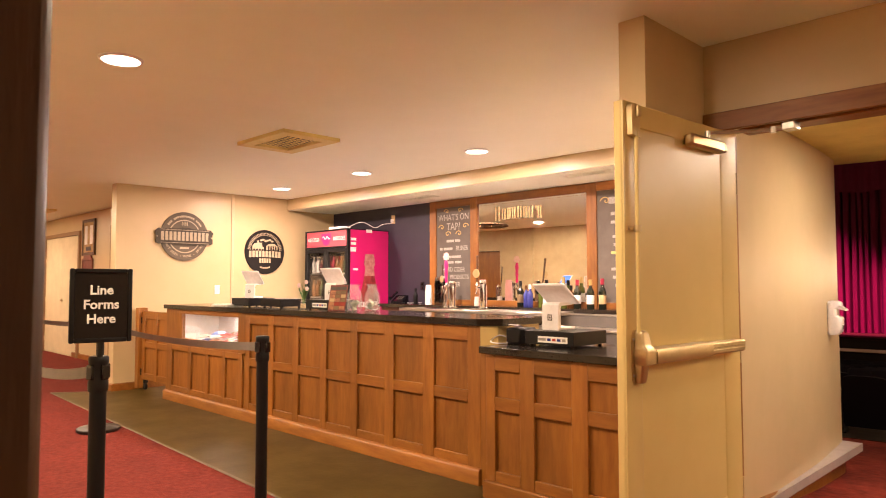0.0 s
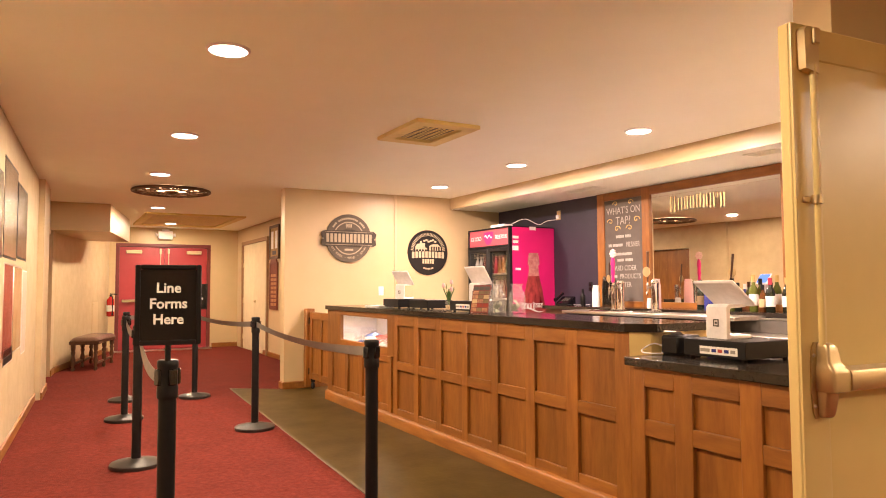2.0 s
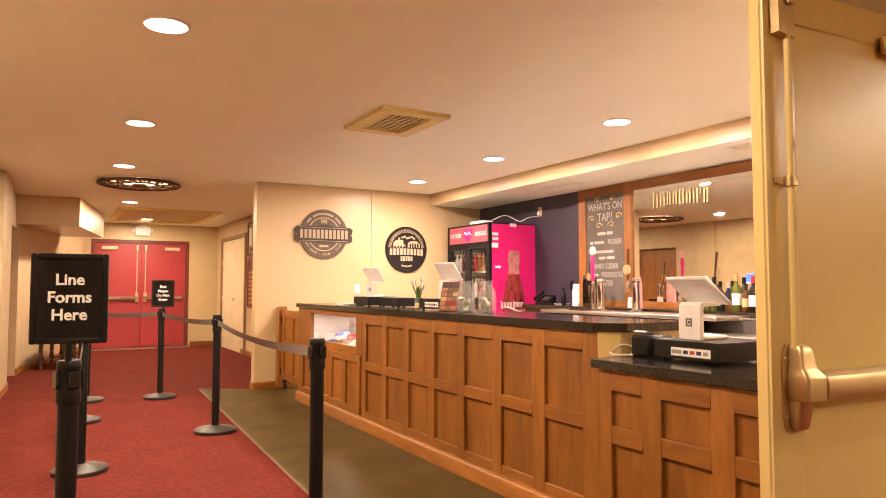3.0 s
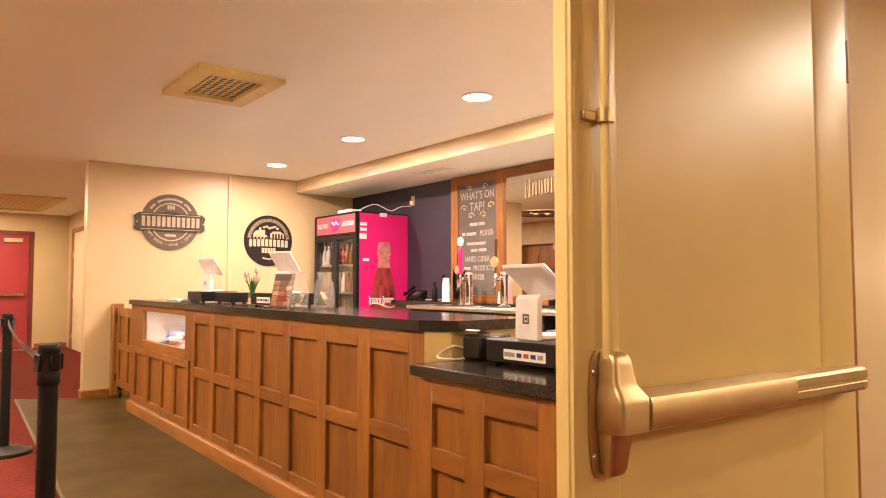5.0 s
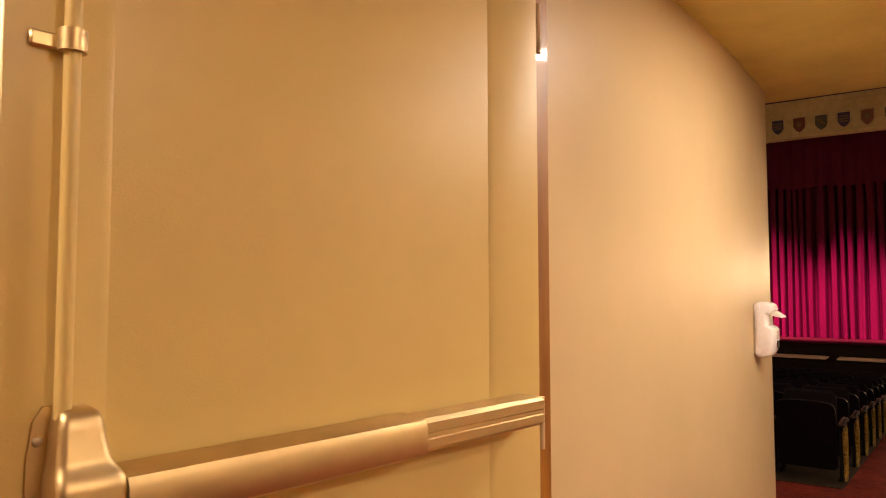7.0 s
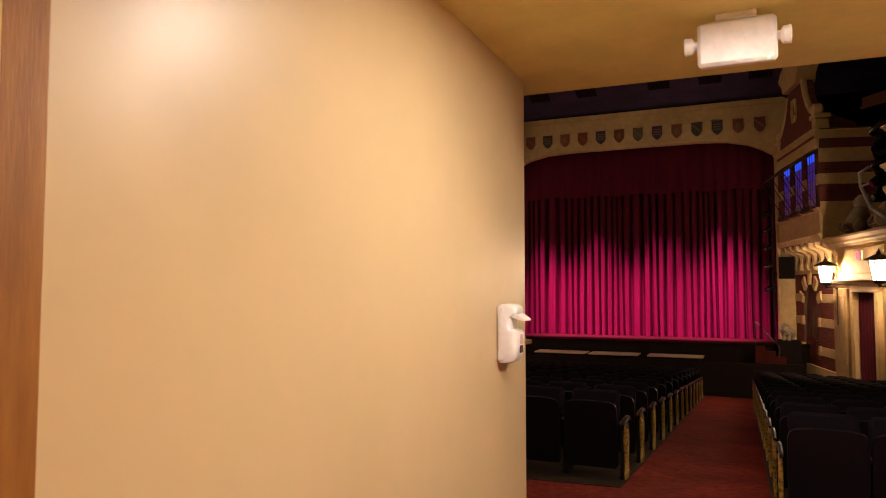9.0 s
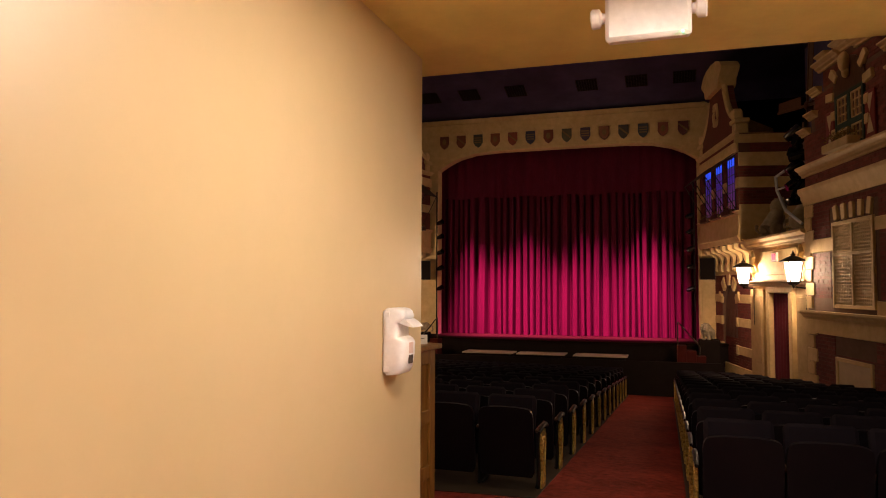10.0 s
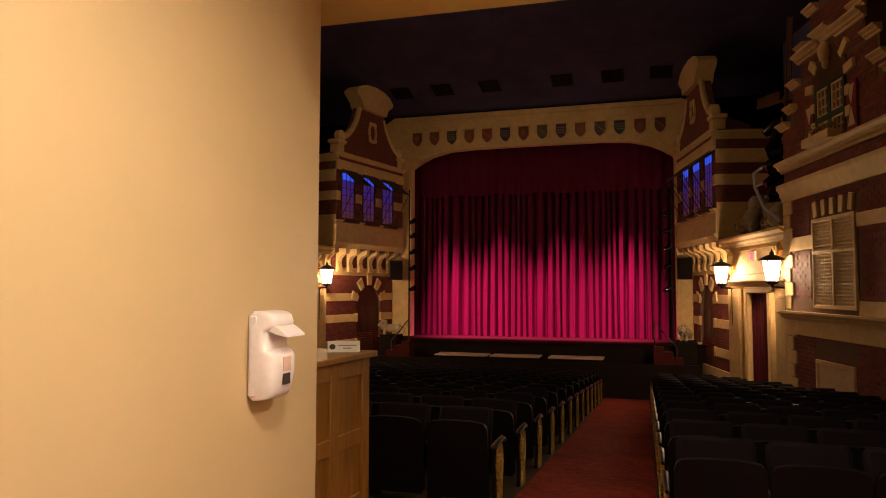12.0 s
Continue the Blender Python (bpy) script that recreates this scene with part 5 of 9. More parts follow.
# ---------------------------------------------------------------- drinks fridge
def fridge():
    d = thing("drinks_fridge", pose(-7.83, 5.945, 0), "tall two-door drinks fridge with pink printed sides", "fridge")
    W, D, H = 1.01, 0.74, 2.045
    x0, x1, y0, y1 = -W / 2, W / 2, -D / 2, D / 2
    g = G()
    g.box(x0, x0 + 0.03, y0 + 0.05, y1, 0.08, H - 0.01, 0.004)
    g.box(x0 + 0.03, x1 - 0.03, y1 - 0.03, y1, 0.08, H - 0.01)
    g.box(x0 + 0.03, x1 - 0.03, y0 + 0.05, y1 - 0.03, 0.08, 0.14)
    g.box(x0 + 0.03, x1 - 0.03, y0 + 0.05, y1 - 0.03, H - 0.30, H - 0.01)
    part("cabinet", g, M_BLACK, d)
    g = G()
    g.box(x1 - 0.03, x1 - 0.002, y0 + 0.05, y1 - 0.02, 0.08, H - 0.015)
    side = part("side_panel", g, M_PINK, d, "bright pink printed side panel")
    g = G()
    for p in ((x1 - 0.03, x1, y0, y0 + 0.05, 0.0, H), (x1 - 0.03, x1, y1 - 0.02, y1, 0.0, H), (x1 - 0.03, x1, y0 + 0.05, y1 - 0.02, H - 0.015, H), (x0, x0 + 0.03, y0, y0 + 0.05, 0.0, H)):
        g.box(*p, 0.003)
    part("edge_trim", g, M_BLACK, d)
    # lit header
    g = G()
    g.box(x0 + 0.03, x1 - 0.03, y0 + 0.012, y0 + 0.05, H - 0.235, H - 0.02)
    head = part("header_panel", g, M_HEADER, d, "backlit red printed header panel")
    g = G()
    for p in ((x0, x1, y0, y0 + 0.05, H - 0.02, H), (x0, x1, y0, y0 + 0.05, H - 0.26, H - 0.235)):
        g.box(*p, 0.003)
    part("header_frame", g, M_BLACK, d)
    lettering("lettering", "ICE COLD", 0.075, M_PAPER, head, pose(-0.31, y0 + 0.011, H - 0.13, 90, 0, 0), 0.001, 0.0, 0.8)
    lettering("lettering", "DELICIOUS", 0.075, M_PAPER, head, pose(0.30, y0 + 0.011, H - 0.13, 90, 0, 0), 0.001, 0.0, 0.75)
    g = G()
    g.prism([(-0.11, H - 0.05), (0.11, H - 0.05), (0.12, H - 0.12), (0.06, H - 0.20), (0.0, H - 0.225), (-0.06, H - 0.20), (-0.12, H - 0.12)], 0.002, Matrix(((1, 0, 0, 0), (0, 0, -1, y0 + 0.0115), (0, 1, 0, 0), (0, 0, 0, 1))))
    part("logo_field", g, M_PINK, head)
    g = G()
    g.tube([(-0.085 + 0.17 * t, y0 + 0.008, H - 0.11 + 0.018 * math.sin(t * 12)) for t in [i / 20 for i in range(21)]], 0.007, 5)
    part("logo_stroke", g, M_PAPER, head)
    # doors
    for i in (0, 1):
        a = x0 + 0.012 + i * (W / 2 - 0.012)
        b = a + W / 2 - 0.016
        g = G()
        for p in ((a, a + 0.05, 0.16, H - 0.265), (b - 0.05, b, 0.16, H - 0.265), (a + 0.05, b - 0.05, 0.16, 0.22), (a + 0.05, b - 0.05, H - 0.315, H - 0.265)):
            g.box(p[0], p[1], y0 + 0.0, y0 + 0.048, p[2], p[3], 0.003)
        door = part("glass_door", g, M_BLACK, d)
        g = G()
        g.box(a + 0.05, b - 0.05, y0 + 0.02, y0 + 0.026, 0.22, H - 0.315)
        part("pane", g, M_GLASS, door).visible_shadow = False
        g = G()
        hx = b - 0.03 if i == 0 else a + 0.03
        g.tube([(hx, y0 - 0.004, 0.85), (hx, y0 - 0.03, 0.88), (hx, y0 - 0.03, 1.22), (hx, y0 - 0.004, 1.25)], 0.010, 8)
        part("handle", g, M_BLACK, door)
    g = G()
    g.box(x0 + 0.031, x1 - 0.031, y0 + 0.07, y1 - 0.035, 0.141, 0.146)
    g.box(x0 + 0.031, x1 - 0.031, y1 - 0.04, y1 - 0.034, 0.146, H - 0.31)
    part("lining", g, M_FRIDGEIN, d)
    for z in (0.45, 0.78, 1.11, 1.44):
        g = G()
        for j in range(8):
            y = y0 + 0.09 + j * 0.075
            g.tube([(x0 + 0.035, y, z), (x1 - 0.035, y, z)], 0.004, 5)
        g.tube([(x0 + 0.035, y0 + 0.085, z - 0.012), (x1 - 0.035, y0 + 0.085, z - 0.012)], 0.008, 6)
        part("shelf", g, M_STEEL, d)
    g = G()
    g.box(x0 + 0.05, x1 - 0.05, y0 + 0.05, y1 - 0.05, 0.0, 0.08)
    part("plinth", g, M_BLACK, d)
    # print on the side: bottle shape and lettering swash, flat on the panel
    g = G()
    out = [(0.155, 0.60), (0.16, 0.90), (0.145, 1.02), (0.125, 1.12), (0.11, 1.22), (0.08, 1.36), (0.062, 1.46), (0.060, 1.54), (0.075, 1.545), (0.075, 1.60), (0.062, 1.615), (0.064, 1.68), (0.05, 1.70)]
    poly = [(w * 1.25 - 0.02, z) for w, z in out] + [(-w * 1.25 - 0.02, z) for w, z in reversed(out)]
    g.prism(poly, 0.0015, Matrix(((0, 0, 1, x1 - 0.0015), (1, 0, 0, 0.03), (0, 1, 0, 0.0), (0, 0, 0, 1))))
    bottle = part("bottle_print", g, M_COLA, side, "printed bottle of brown soda")
    g = G()
    g.prism([(-0.112, 1.40), (0.072, 1.40), (0.060, 1.46), (0.055, 1.54), (0.072, 1.545), (0.072, 1.60), (0.055, 1.70), (-0.095, 1.70), (-0.112, 1.60), (-0.112, 1.545), (-0.095, 1.54), (-0.10, 1.46)], 0.0012, Matrix(((0, 0, 1, x1 + 0.0003), (1, 0, 0, 0.03), (0, 1, 0, 0.0), (0, 0, 0, 1))))
    part("bottle_neck_print", g, M_COLANECK, bottle)
    g = G()
    for a, b, r0, n in ((-0.20, -0.02, 0.030, 4), (-0.01, 0.15, 0.030, 4)):
        loops = [i / 60 for i in range(61)]
        g.tube([(x1 + 0.001, a + (b - a) * t + r0 * 0.7 * math.sin(6.2832 * n * t), 1.02 + r0 * math.cos(6.2832 * n * t) * (1.5 if t < 0.22 else 0.8)) for t in loops], 0.0055, 6)
    g.tube([(x1 + 0.001, 0.03 - 0.20 + 0.34 * t, 0.962 + 0.026 * math.sin(t * 5.2 + 0.6)) for t in [i / 20 for i in range(21)]], [0.003 + 0.009 * math.sin(math.pi * i / 20) for i in range(21)], 6)
    part("script_print", g, M_PAPER, bottle)
    for yy, zz, w, h in ((-0.27, 1.90, 0.09, 0.035), (-0.27, 1.84, 0.085, 0.035), (-0.275, 1.76, 0.095, 0.06), (-0.235, 1.49, 0.085, 0.03), (0.0, 2.02, 0.10, 0.045)):
        g = G()
        g.box(x1 - 0.002, x1 + 0.001, yy - w / 2, yy + w / 2, zz - h / 2, zz + h / 2)
        part("sticker", g, M_PAPER, side)
    return d


M_PINK = material("hot_pink_vinyl", (0.62, 0.012, 0.16), 0.35, color2=(0.56, 0.010, 0.14), scale=2, big=0.05)
M_HEADER = glow("backlit_header", (0.36, 0.06, 0.075), 0.36)
M_FRIDGEIN = material("fridge_lining", (0.72, 0.66, 0.55), 0.5, scale=8)
M_COLA = material("cola_print", (0.13, 0.010, 0.012), 0.3, color2=(0.40, 0.065, 0.06), scale=11, detail=9, stretch=(1, 2.2, 0.8))
M_COLANECK = material("glass_neck_print", (0.55, 0.28, 0.24), 0.3, color2=(0.36, 0.10, 0.10), scale=16)
fridge()
# bottles inside the fridge
BOTTLE_PROF = [(0.0, 0.0), (0.032, 0.0), (0.034, 0.01), (0.034, 0.12), (0.028, 0.15), (0.014, 0.19), (0.013, 0.215), (0.015, 0.22), (0.015, 0.235), (0.0, 0.235)]
M_DRINKS = [material("drink_" + n, c, 0.15, scale=10, spec=0.6) for n, c in (("cola", (0.05, 0.012, 0.01)), ("red", (0.16, 0.015, 0.02)), ("amber", (0.12, 0.05, 0.015)), ("green", (0.03, 0.06, 0.025)), ("clear", (0.30, 0.28, 0.24)))]
g = G()
g.lathe(BOTTLE_PROF, 12)
drink_meshes = [g.mesh("drink_bottle", mt) for mt in M_DRINKS]
for zi, z in enumerate((0.78, 1.11, 1.44)):
    for i in range(10):
        for row in (0, 1):
            mi = (i // 2 + zi * 2) % 5
            ob = new("drink_bottle", drink_meshes[mi])
            ob.location = (-8.255 + 0.094 * i, 5.685 + 0.10 * row, z + 0.0045)
            tagged(ob, "plastic drink bottle on the fridge shelf", "bottle", "drinks in the fridge")
d = thing("network_box", pose(-7.62, 5.66, 2.045), "white plastic network box on the fridge with a cable", "router")
g = G()
g.box(-0.15, 0.15, -0.08, 0.08, 0.0, 0.035, 0.008)
part("case", g, M_WHITE, d)
g = G()
g.cord([(0.15, 0.02, 0.02), (0.24, 0.2, 0.10), (0.30, 0.38, 0.03), (0.33, 0.5, 0.08), (0.36, 0.64, 0.10)], 0.005, 6)
part("cable", g, M_WHITE, d)
d = thing("wall_outlet", pose(-7.22, 6.298, 2.20), "cream wall outlet with a plug over the fridge", "outlet")
g = G()
g.box(-0.037, 0.037, -0.006, 0.0, -0.06, 0.06, 0.002)
part("plate", g, M_WALL, d)
g = G()
g.box(-0.02, 0.02, -0.04, -0.006, -0.045, 0.0, 0.004)
part("plug", g, M_WHITE, d)


# ---------------------------------------------------------------- behind and on the bar
def back_counter():
    d = thing("back_counter", pose(0, 0, 0), "long black-topped back counter under the mirror", "counter")
    g = G()
    g.box(-6.98, -1.73, 5.88, 6.243, 0.0, 0.985)
    part("body", g, M_DARKWOOD, d)
    g = G()
    g.box(-7.02, -1.725, 5.85, 6.245, 0.987, 1.03, 0.004)
    part("top", g, M_COUNTER, d)


back_counter()
d = thing("keg_cooler", pose(0, 0, 0), "low stainless keg cooler with a drip tray top", "cooler")
g = G()
g.box(-6.10, -4.30, 5.47, 5.845, 0.06, 0.968, 0.008)
part("body", g, M_BLACK, d)
g = G()
g.box(-6.13, -3.90, 5.44, 5.848, 0.969, 1.004, 0.006)
part("top", g, M_STEEL, d)
g = G()
g.box(-5.75, -4.85, 5.50, 5.66, 1.0045, 1.014, 0.003)
for i in range(28):
    g.box(-5.73 + i * 0.031, -5.715 + i * 0.031, 5.515, 5.645, 1.0145, 1.018)
part("drip_tray", g, M_CHROME, d)
d = thing("bar_sink", pose(0, 0, 0), "stainless bar sink unit with a raised rim", "sink")
g = G()
g.box(-4.2, -2.75, 5.41, 5.80, 0.70, 0.84, 0.006)
g.box(-4.2, -2.75, 5.76, 5.80, 0.84, 0.97, 0.004)
part("basin", g, M_BASE, d)
g = G()
g.box(-4.21, -2.74, 5.40, 5.755, 0.842, 0.862, 0.004)
g.box(-4.21, -2.74, 5.756, 5.805, 0.972, 0.99, 0.004)
part("rim", g, M_STEEL, d, "bright stainless rim")
for x in (-4.15, -2.80):
    g = G()
    g.tube([(x, 5.6, 0.0), (x, 5.6, 0.70)], 0.02, 10)
    part("leg", g, M_STEEL, d)


def beer_tower(x, y, handle, label):
    d = thing("beer_tower", pose(x, y, 1.004), label, "beer tap", "beer towers")
    g = G()
    g.lathe([(0.0, 0.0), (0.062, 0.0), (0.064, 0.008), (0.055, 0.016), (0.040, 0.022), (0.038, 0.03), (0.038, 0.275), (0.042, 0.28), (0.042, 0.30), (0.03, 0.318), (0.0, 0.324)], 28)
    part("column", g, M_CHROME, d)
    for k, (dx, dy) in enumerate(((-0.012, -1.0), )):
        g = G()
        g.tube([(0, -0.035, 0.245), (0, -0.10, 0.245)], 0.012, 10)
        g.tube([(0, -0.10, 0.265), (0, -0.10, 0.215), (0, -0.115, 0.17)], [0.014, 0.012, 0.009], 10)
        g.lathe([(0.014, 0), (0.018, 0.01), (0.012, 0.025), (0.008, 0.04)], 12, (0, -0.10, 0.262))
        part("faucet", g, M_CHROME, d)
    if handle == "pink":
        g = G()
        g.lathe([(0.0, 0.30), (0.016, 0.30), (0.018, 0.33), (0.014, 0.36), (0.021, 0.40), (0.017, 0.45), (0.024, 0.50), (0.018, 0.545), (0.010, 0.56)], 14, (0, -0.10, 0.0))
        h = part("tap_handle", g, M_PINK, d, "pink twisted tap handle")
        g = G()
        g.m = Matrix.Translation((0, -0.10, 0.60)) @ Matrix.Rotation(radians(90), 4, "X")
        for k in range(8):
            a = k * math.pi / 4
            g.ball((0.034 * math.cos(a), 0.034 * math.sin(a), 0), (0.016, 0.016, 0.010), 8, 6)
        g.ball((0, 0, 0), (0.034, 0.034, 0.014), 12, 8)
        part("flower_top", g, M_PALEPINK, h, "pale flower-shaped handle top")
    else:
        g = G()
        g.tube([(0, -0.10, 0.30), (0.01, -0.105, 0.36), (0.03, -0.12, 0.60)], [0.008, 0.010, 0.014], 10)
        h = part("tap_handle", g, M_DARKWOOD, d, "slim dark wooden tap handle")
        g = G()
        g.m = Matrix.Translation((0.01, -0.122, 0.40)) @ Matrix.Rotation(radians(90), 4, "X")
        g.lathe([(0.0, -0.006), (0.046, -0.006), (0.05, 0.0), (0.046, 0.006), (0.0, 0.006)], 24)
        part("badge", g, M_BRASS, h)
    return d


M_PALEPINK = material("pale_flower_resin", (0.75, 0.48, 0.42), 0.4, scale=12)
beer_tower(-5.50, 5.72, "pink", "chrome beer tower with a pink flower handle")
beer_tower(-5.06, 5.76, "wood", "chrome beer tower with a dark wooden handle")
beer_tower(-5.68, 5.79, "wood", "chrome beer tower with a dark wooden handle").scale = (0.6, 0.6, 0.85)


def cup_stack(x, y, n, r, h, mat, label):
    d = thing("cup_stack", pose(x, y, 1.03), label, "cups", "cup stacks")
    for i in range(n):
        g = G()
        z = i * 0.018
        g.lathe([(r * 1.0, z), (r * 0.75, z + h), (0.0, z + h), (0.0, z + h - 0.002), (r * 0.73, z + h - 0.002), (r * 0.98, z)], 18)
        part("cup", g, mat, d)


M_CLEARCUP = glass("clear_plastic_cup", (0.95, 0.93, 0.9), 0.1, 1.2)
M_PINKCUP = material("pink_plastic_cup", (0.75, 0.40, 0.38), 0.3, scale=10)
cup_stack(-6.16, 5.97, 9, 0.045, 0.10, M_PAPER, "tall stack of white paper cups")
cup_stack(-6.02, 6.0, 14, 0.048, 0.11, M_CLEARCUP, "tall stack of clear plastic cups")
cup_stack(-5.90, 5.98, 13, 0.048, 0.11, M_CLEARCUP, "tall stack of clear plastic cups")
cup_stack(-5.30, 6.03, 12, 0.048, 0.11, M_PINKCUP, "tall stack of pinkish plastic cups")
cup_stack(-5.42, 6.06, 3, 0.035, 0.07, M_PAPER, "short stack of white paper cups")


def bottle(x, y, z, h, glass_mat, cap_mat, label_mat, label, fat=1.0):
    d = thing("bottle", pose(x, y, z, 0, 0, (x * 977) % 360), label, "bottle", "bottles on the back counter")
    r = 0.037 * fat
    g = G()
    g.lathe([(0.0, 0.0), (r * 0.92, 0.0), (r, 0.006), (r, h * 0.56), (r * 0.86, h * 0.64), (r * 0.42, h * 0.73), (r * 0.37, h * 0.90), (r * 0.45, h * 0.91), (r * 0.45, h * 0.955), (0.0, h * 0.955)], 18)
    part("glass_body", g, glass_mat, d)
    g = G()
    g.lathe([(r * 0.40, h * 0.80), (r * 0.48, h * 0.80), (r * 0.48, h), (0.0, h), (0.0, h * 0.96)], 14)
    part("cap", g, cap_mat, d)
    if label_mat:
        g = G()
        g.lathe([(r * 1.012, h * 0.16), (r * 1.02, h * 0.165), (r * 1.02, h * 0.46), (r * 1.012, h * 0.465)], 20)
        part("label", g, label_mat, d)


M_WINE = material("dark_wine_glass", (0.010, 0.014, 0.008), 0.08, scale=10, spec=0.8)
M_GREENGLASS = material("olive_glass", (0.10, 0.12, 0.02), 0.08, scale=10, spec=0.8)
M_BROWNGLASS = material("amber_glass_bottle", (0.10, 0.035, 0.008), 0.08, scale=10, spec=0.8)
M_BLUECAN = material("blue_bottle", (0.04, 0.05, 0.25), 0.2, scale=10)
M_CAPRED = material("red_foil", (0.35, 0.02, 0.05), 0.35, scale=10)
M_CAPGOLD = material("gold_foil", (0.62, 0.44, 0.18), 0.35, 0.6, scale=10)
ROW = [(-3.98, 0.30, M_WINE, M_CAPRED, M_PAPER), (-4.08, 0.24, M_BROWNGLASS, M_BLACK, M_PHOTOCREAM), (-4.20, 0.33, M_GREENGLASS, M_CAPGOLD, M_PAPER), (-4.31, 0.26, M_WINE, M_BLACK, None),
       (-4.40, 0.30, M_GREENGLASS, M_BLACK, M_PAPER), (-4.50, 0.27, M_GREENGLASS, M_BROWNGLASS, None), (-4.60, 0.25, M_BLUECAN, M_WHITE, None), (-4.68, 0.24, M_BLUECAN, M_BROWNGLASS, None), (-4.79, 0.29, M_WINE, M_BLACK, M_PHOTO),
       (-3.82, 0.30, M_WINE, M_CAPGOLD, M_PAPER), (-3.70, 0.31, M_WINE, M_CAPRED, M_PHOTOCREAM)]
for i, (x, h, gm, cm, lm) in enumerate(ROW):
    bottle(x, 6.03 + 0.035 * (i % 3), 1.03, h, gm, cm, lm, "dark corked wine bottle" if gm is M_WINE else "coloured glass liquor bottle", 1.05 if h > 0.28 else 0.9)


def tablet_stand(x, y, z, turn, label, s=1.0, lean=34, up=0.262):
    """A white swivelling tablet stand seen from its back: y runs towards the customer."""
    d = thing("tablet_register", pose(x, y, z, 0, 0, turn), label, "cash register", "tablet registers")
    g = G()
    g.box(-0.075, 0.075, -0.10, 0.075, 0.0, 0.022, 0.006)
    part("foot", g, M_WHITE, d)
    g = G()
    g.prism([(0.052, 0.0), (0.075, 0.0), (0.078, 0.02), (0.074, 0.17), (0.058, 0.185), (-0.05, 0.185), (-0.06, 0.17), (0.045, 0.165), (0.052, 0.15)], 0.15, Matrix(((0, 0, 1, -0.075), (1, 0, 0, 0), (0, 1, 0, 0), (0, 0, 0, 1))))
    arm = part("arm", g, M_WHITE, d)
    g = G()
    for a in (0, 90, 180, 270):
        g.m = Matrix.Translation((0, 0.0795, 0.085)) @ Matrix.Rotation(radians(a), 4, "Y")
        g.box(-0.020, 0.020, -0.001, 0.001, 0.014, 0.020)
    g.m = Matrix.Translation((0, 0.0795, 0.085))
    g.box(-0.006, 0.006, -0.001, 0.001, -0.006, 0.006)
    part("logo_mark", g, M_BASE, arm)
    g = G()
    g.m = Matrix.Translation((0, 0.02, up)) @ Matrix.Rotation(radians(-lean), 4, "X")
    g.box(-0.148, 0.148, -0.010, 0.010, -0.105, 0.105, 0.009)
    tab = part("tablet", g, M_WHITE, d)
    g = G()
    g.m = Matrix.Translation((0, 0.02, up)) @ Matrix.Rotation(radians(-lean), 4, "X")
    g.box(-0.130, 0.130, -0.0118, -0.010, -0.088, 0.088)
    part("screen", g, M_SCREEN, tab)
    d.scale = (s, s, s)
    return d


M_SCREEN = glow("tablet_screen", (0.05, 0.16, 0.55), 0.8)


M_SNACKGREY = material("grey_print_ink", (0.30, 0.27, 0.24), 0.6, scale=20)


def cash_drawer(x, y, z, turn, w, dp, h, label):
    sticker = x > -5
    d = thing("cash_drawer", pose(x, y, z, 0, 0, turn), label, "cash drawer", "cash drawers")
    g = G()
    g.box(-w / 2, w / 2, -dp / 2, dp / 2, 0.012, h, 0.003)
    part("case", g, M_BLACK, d)
    for sx in (-1, 1):
        for sy in (-1, 1):
            g = G()
            g.lathe([(0.012, 0.0), (0.012, 0.012)], 10, (sx * (w / 2 - 0.03), sy * (dp / 2 - 0.03), 0))
            part("foot", g, M_BLACK, d)
    if not sticker:
        return d
    g = G()
    g.box(-0.137, 0.079, dp / 2, dp / 2 + 0.001, 0.026, 0.064)
    lab = part("card_sticker", g, M_PAPER, d, "white strip sticker with card marks")
    for i, mt in enumerate((M_SNACKGREY, M_BLUECAN, M_INKRED, M_BLUECAN, M_SNACKGREY)):
        g = G()
        g.box(-0.125 + 0.036 * i, -0.099 + 0.036 * i + (0.03 if i == 4 else 0), dp / 2 + 0.001, dp / 2 + 0.0018, 0.037, 0.053)
        part("card_mark", g, mt, lab)
    return d


BT = 1.06
cash_drawer(-2.39, 3.53, 0.905, 180, 0.36, 0.36, 0.095, "black steel cash drawer with a card sticker on the service counter")
tablet_stand(-2.44, 3.52, 1.0, 172, "white tablet register on a black cash drawer", 0.92, 50, 0.245)
d = thing("receipt_printer", pose(-2.685, 3.46, 0.905), "small black receipt printer with white paper", "printer")
g = G()
g.box(-0.06, 0.06, -0.09, 0.09, 0.0, 0.10, 0.012)
part("case", g, M_BLACK, d)
g = G()
g.sheet(lambda s, t: (-0.04 + 0.08 * s, -0.02 - 0.07 * t, 0.1025 + 0.02 * math.sin(t * 2.2)), 2, 6)
part("paper", g, M_PAPER, d)
g = G()
g.cord([(-0.06, -0.02, 0.02), (-0.11, -0.08, 0.05), (-0.12, -0.16, 0.02), (-0.06, -0.2, 0.01), (-0.01, -0.14, 0.008), (-0.04, -0.10, 0.01)], 0.004, 6)
part("cable", g, M_WHITE, d)

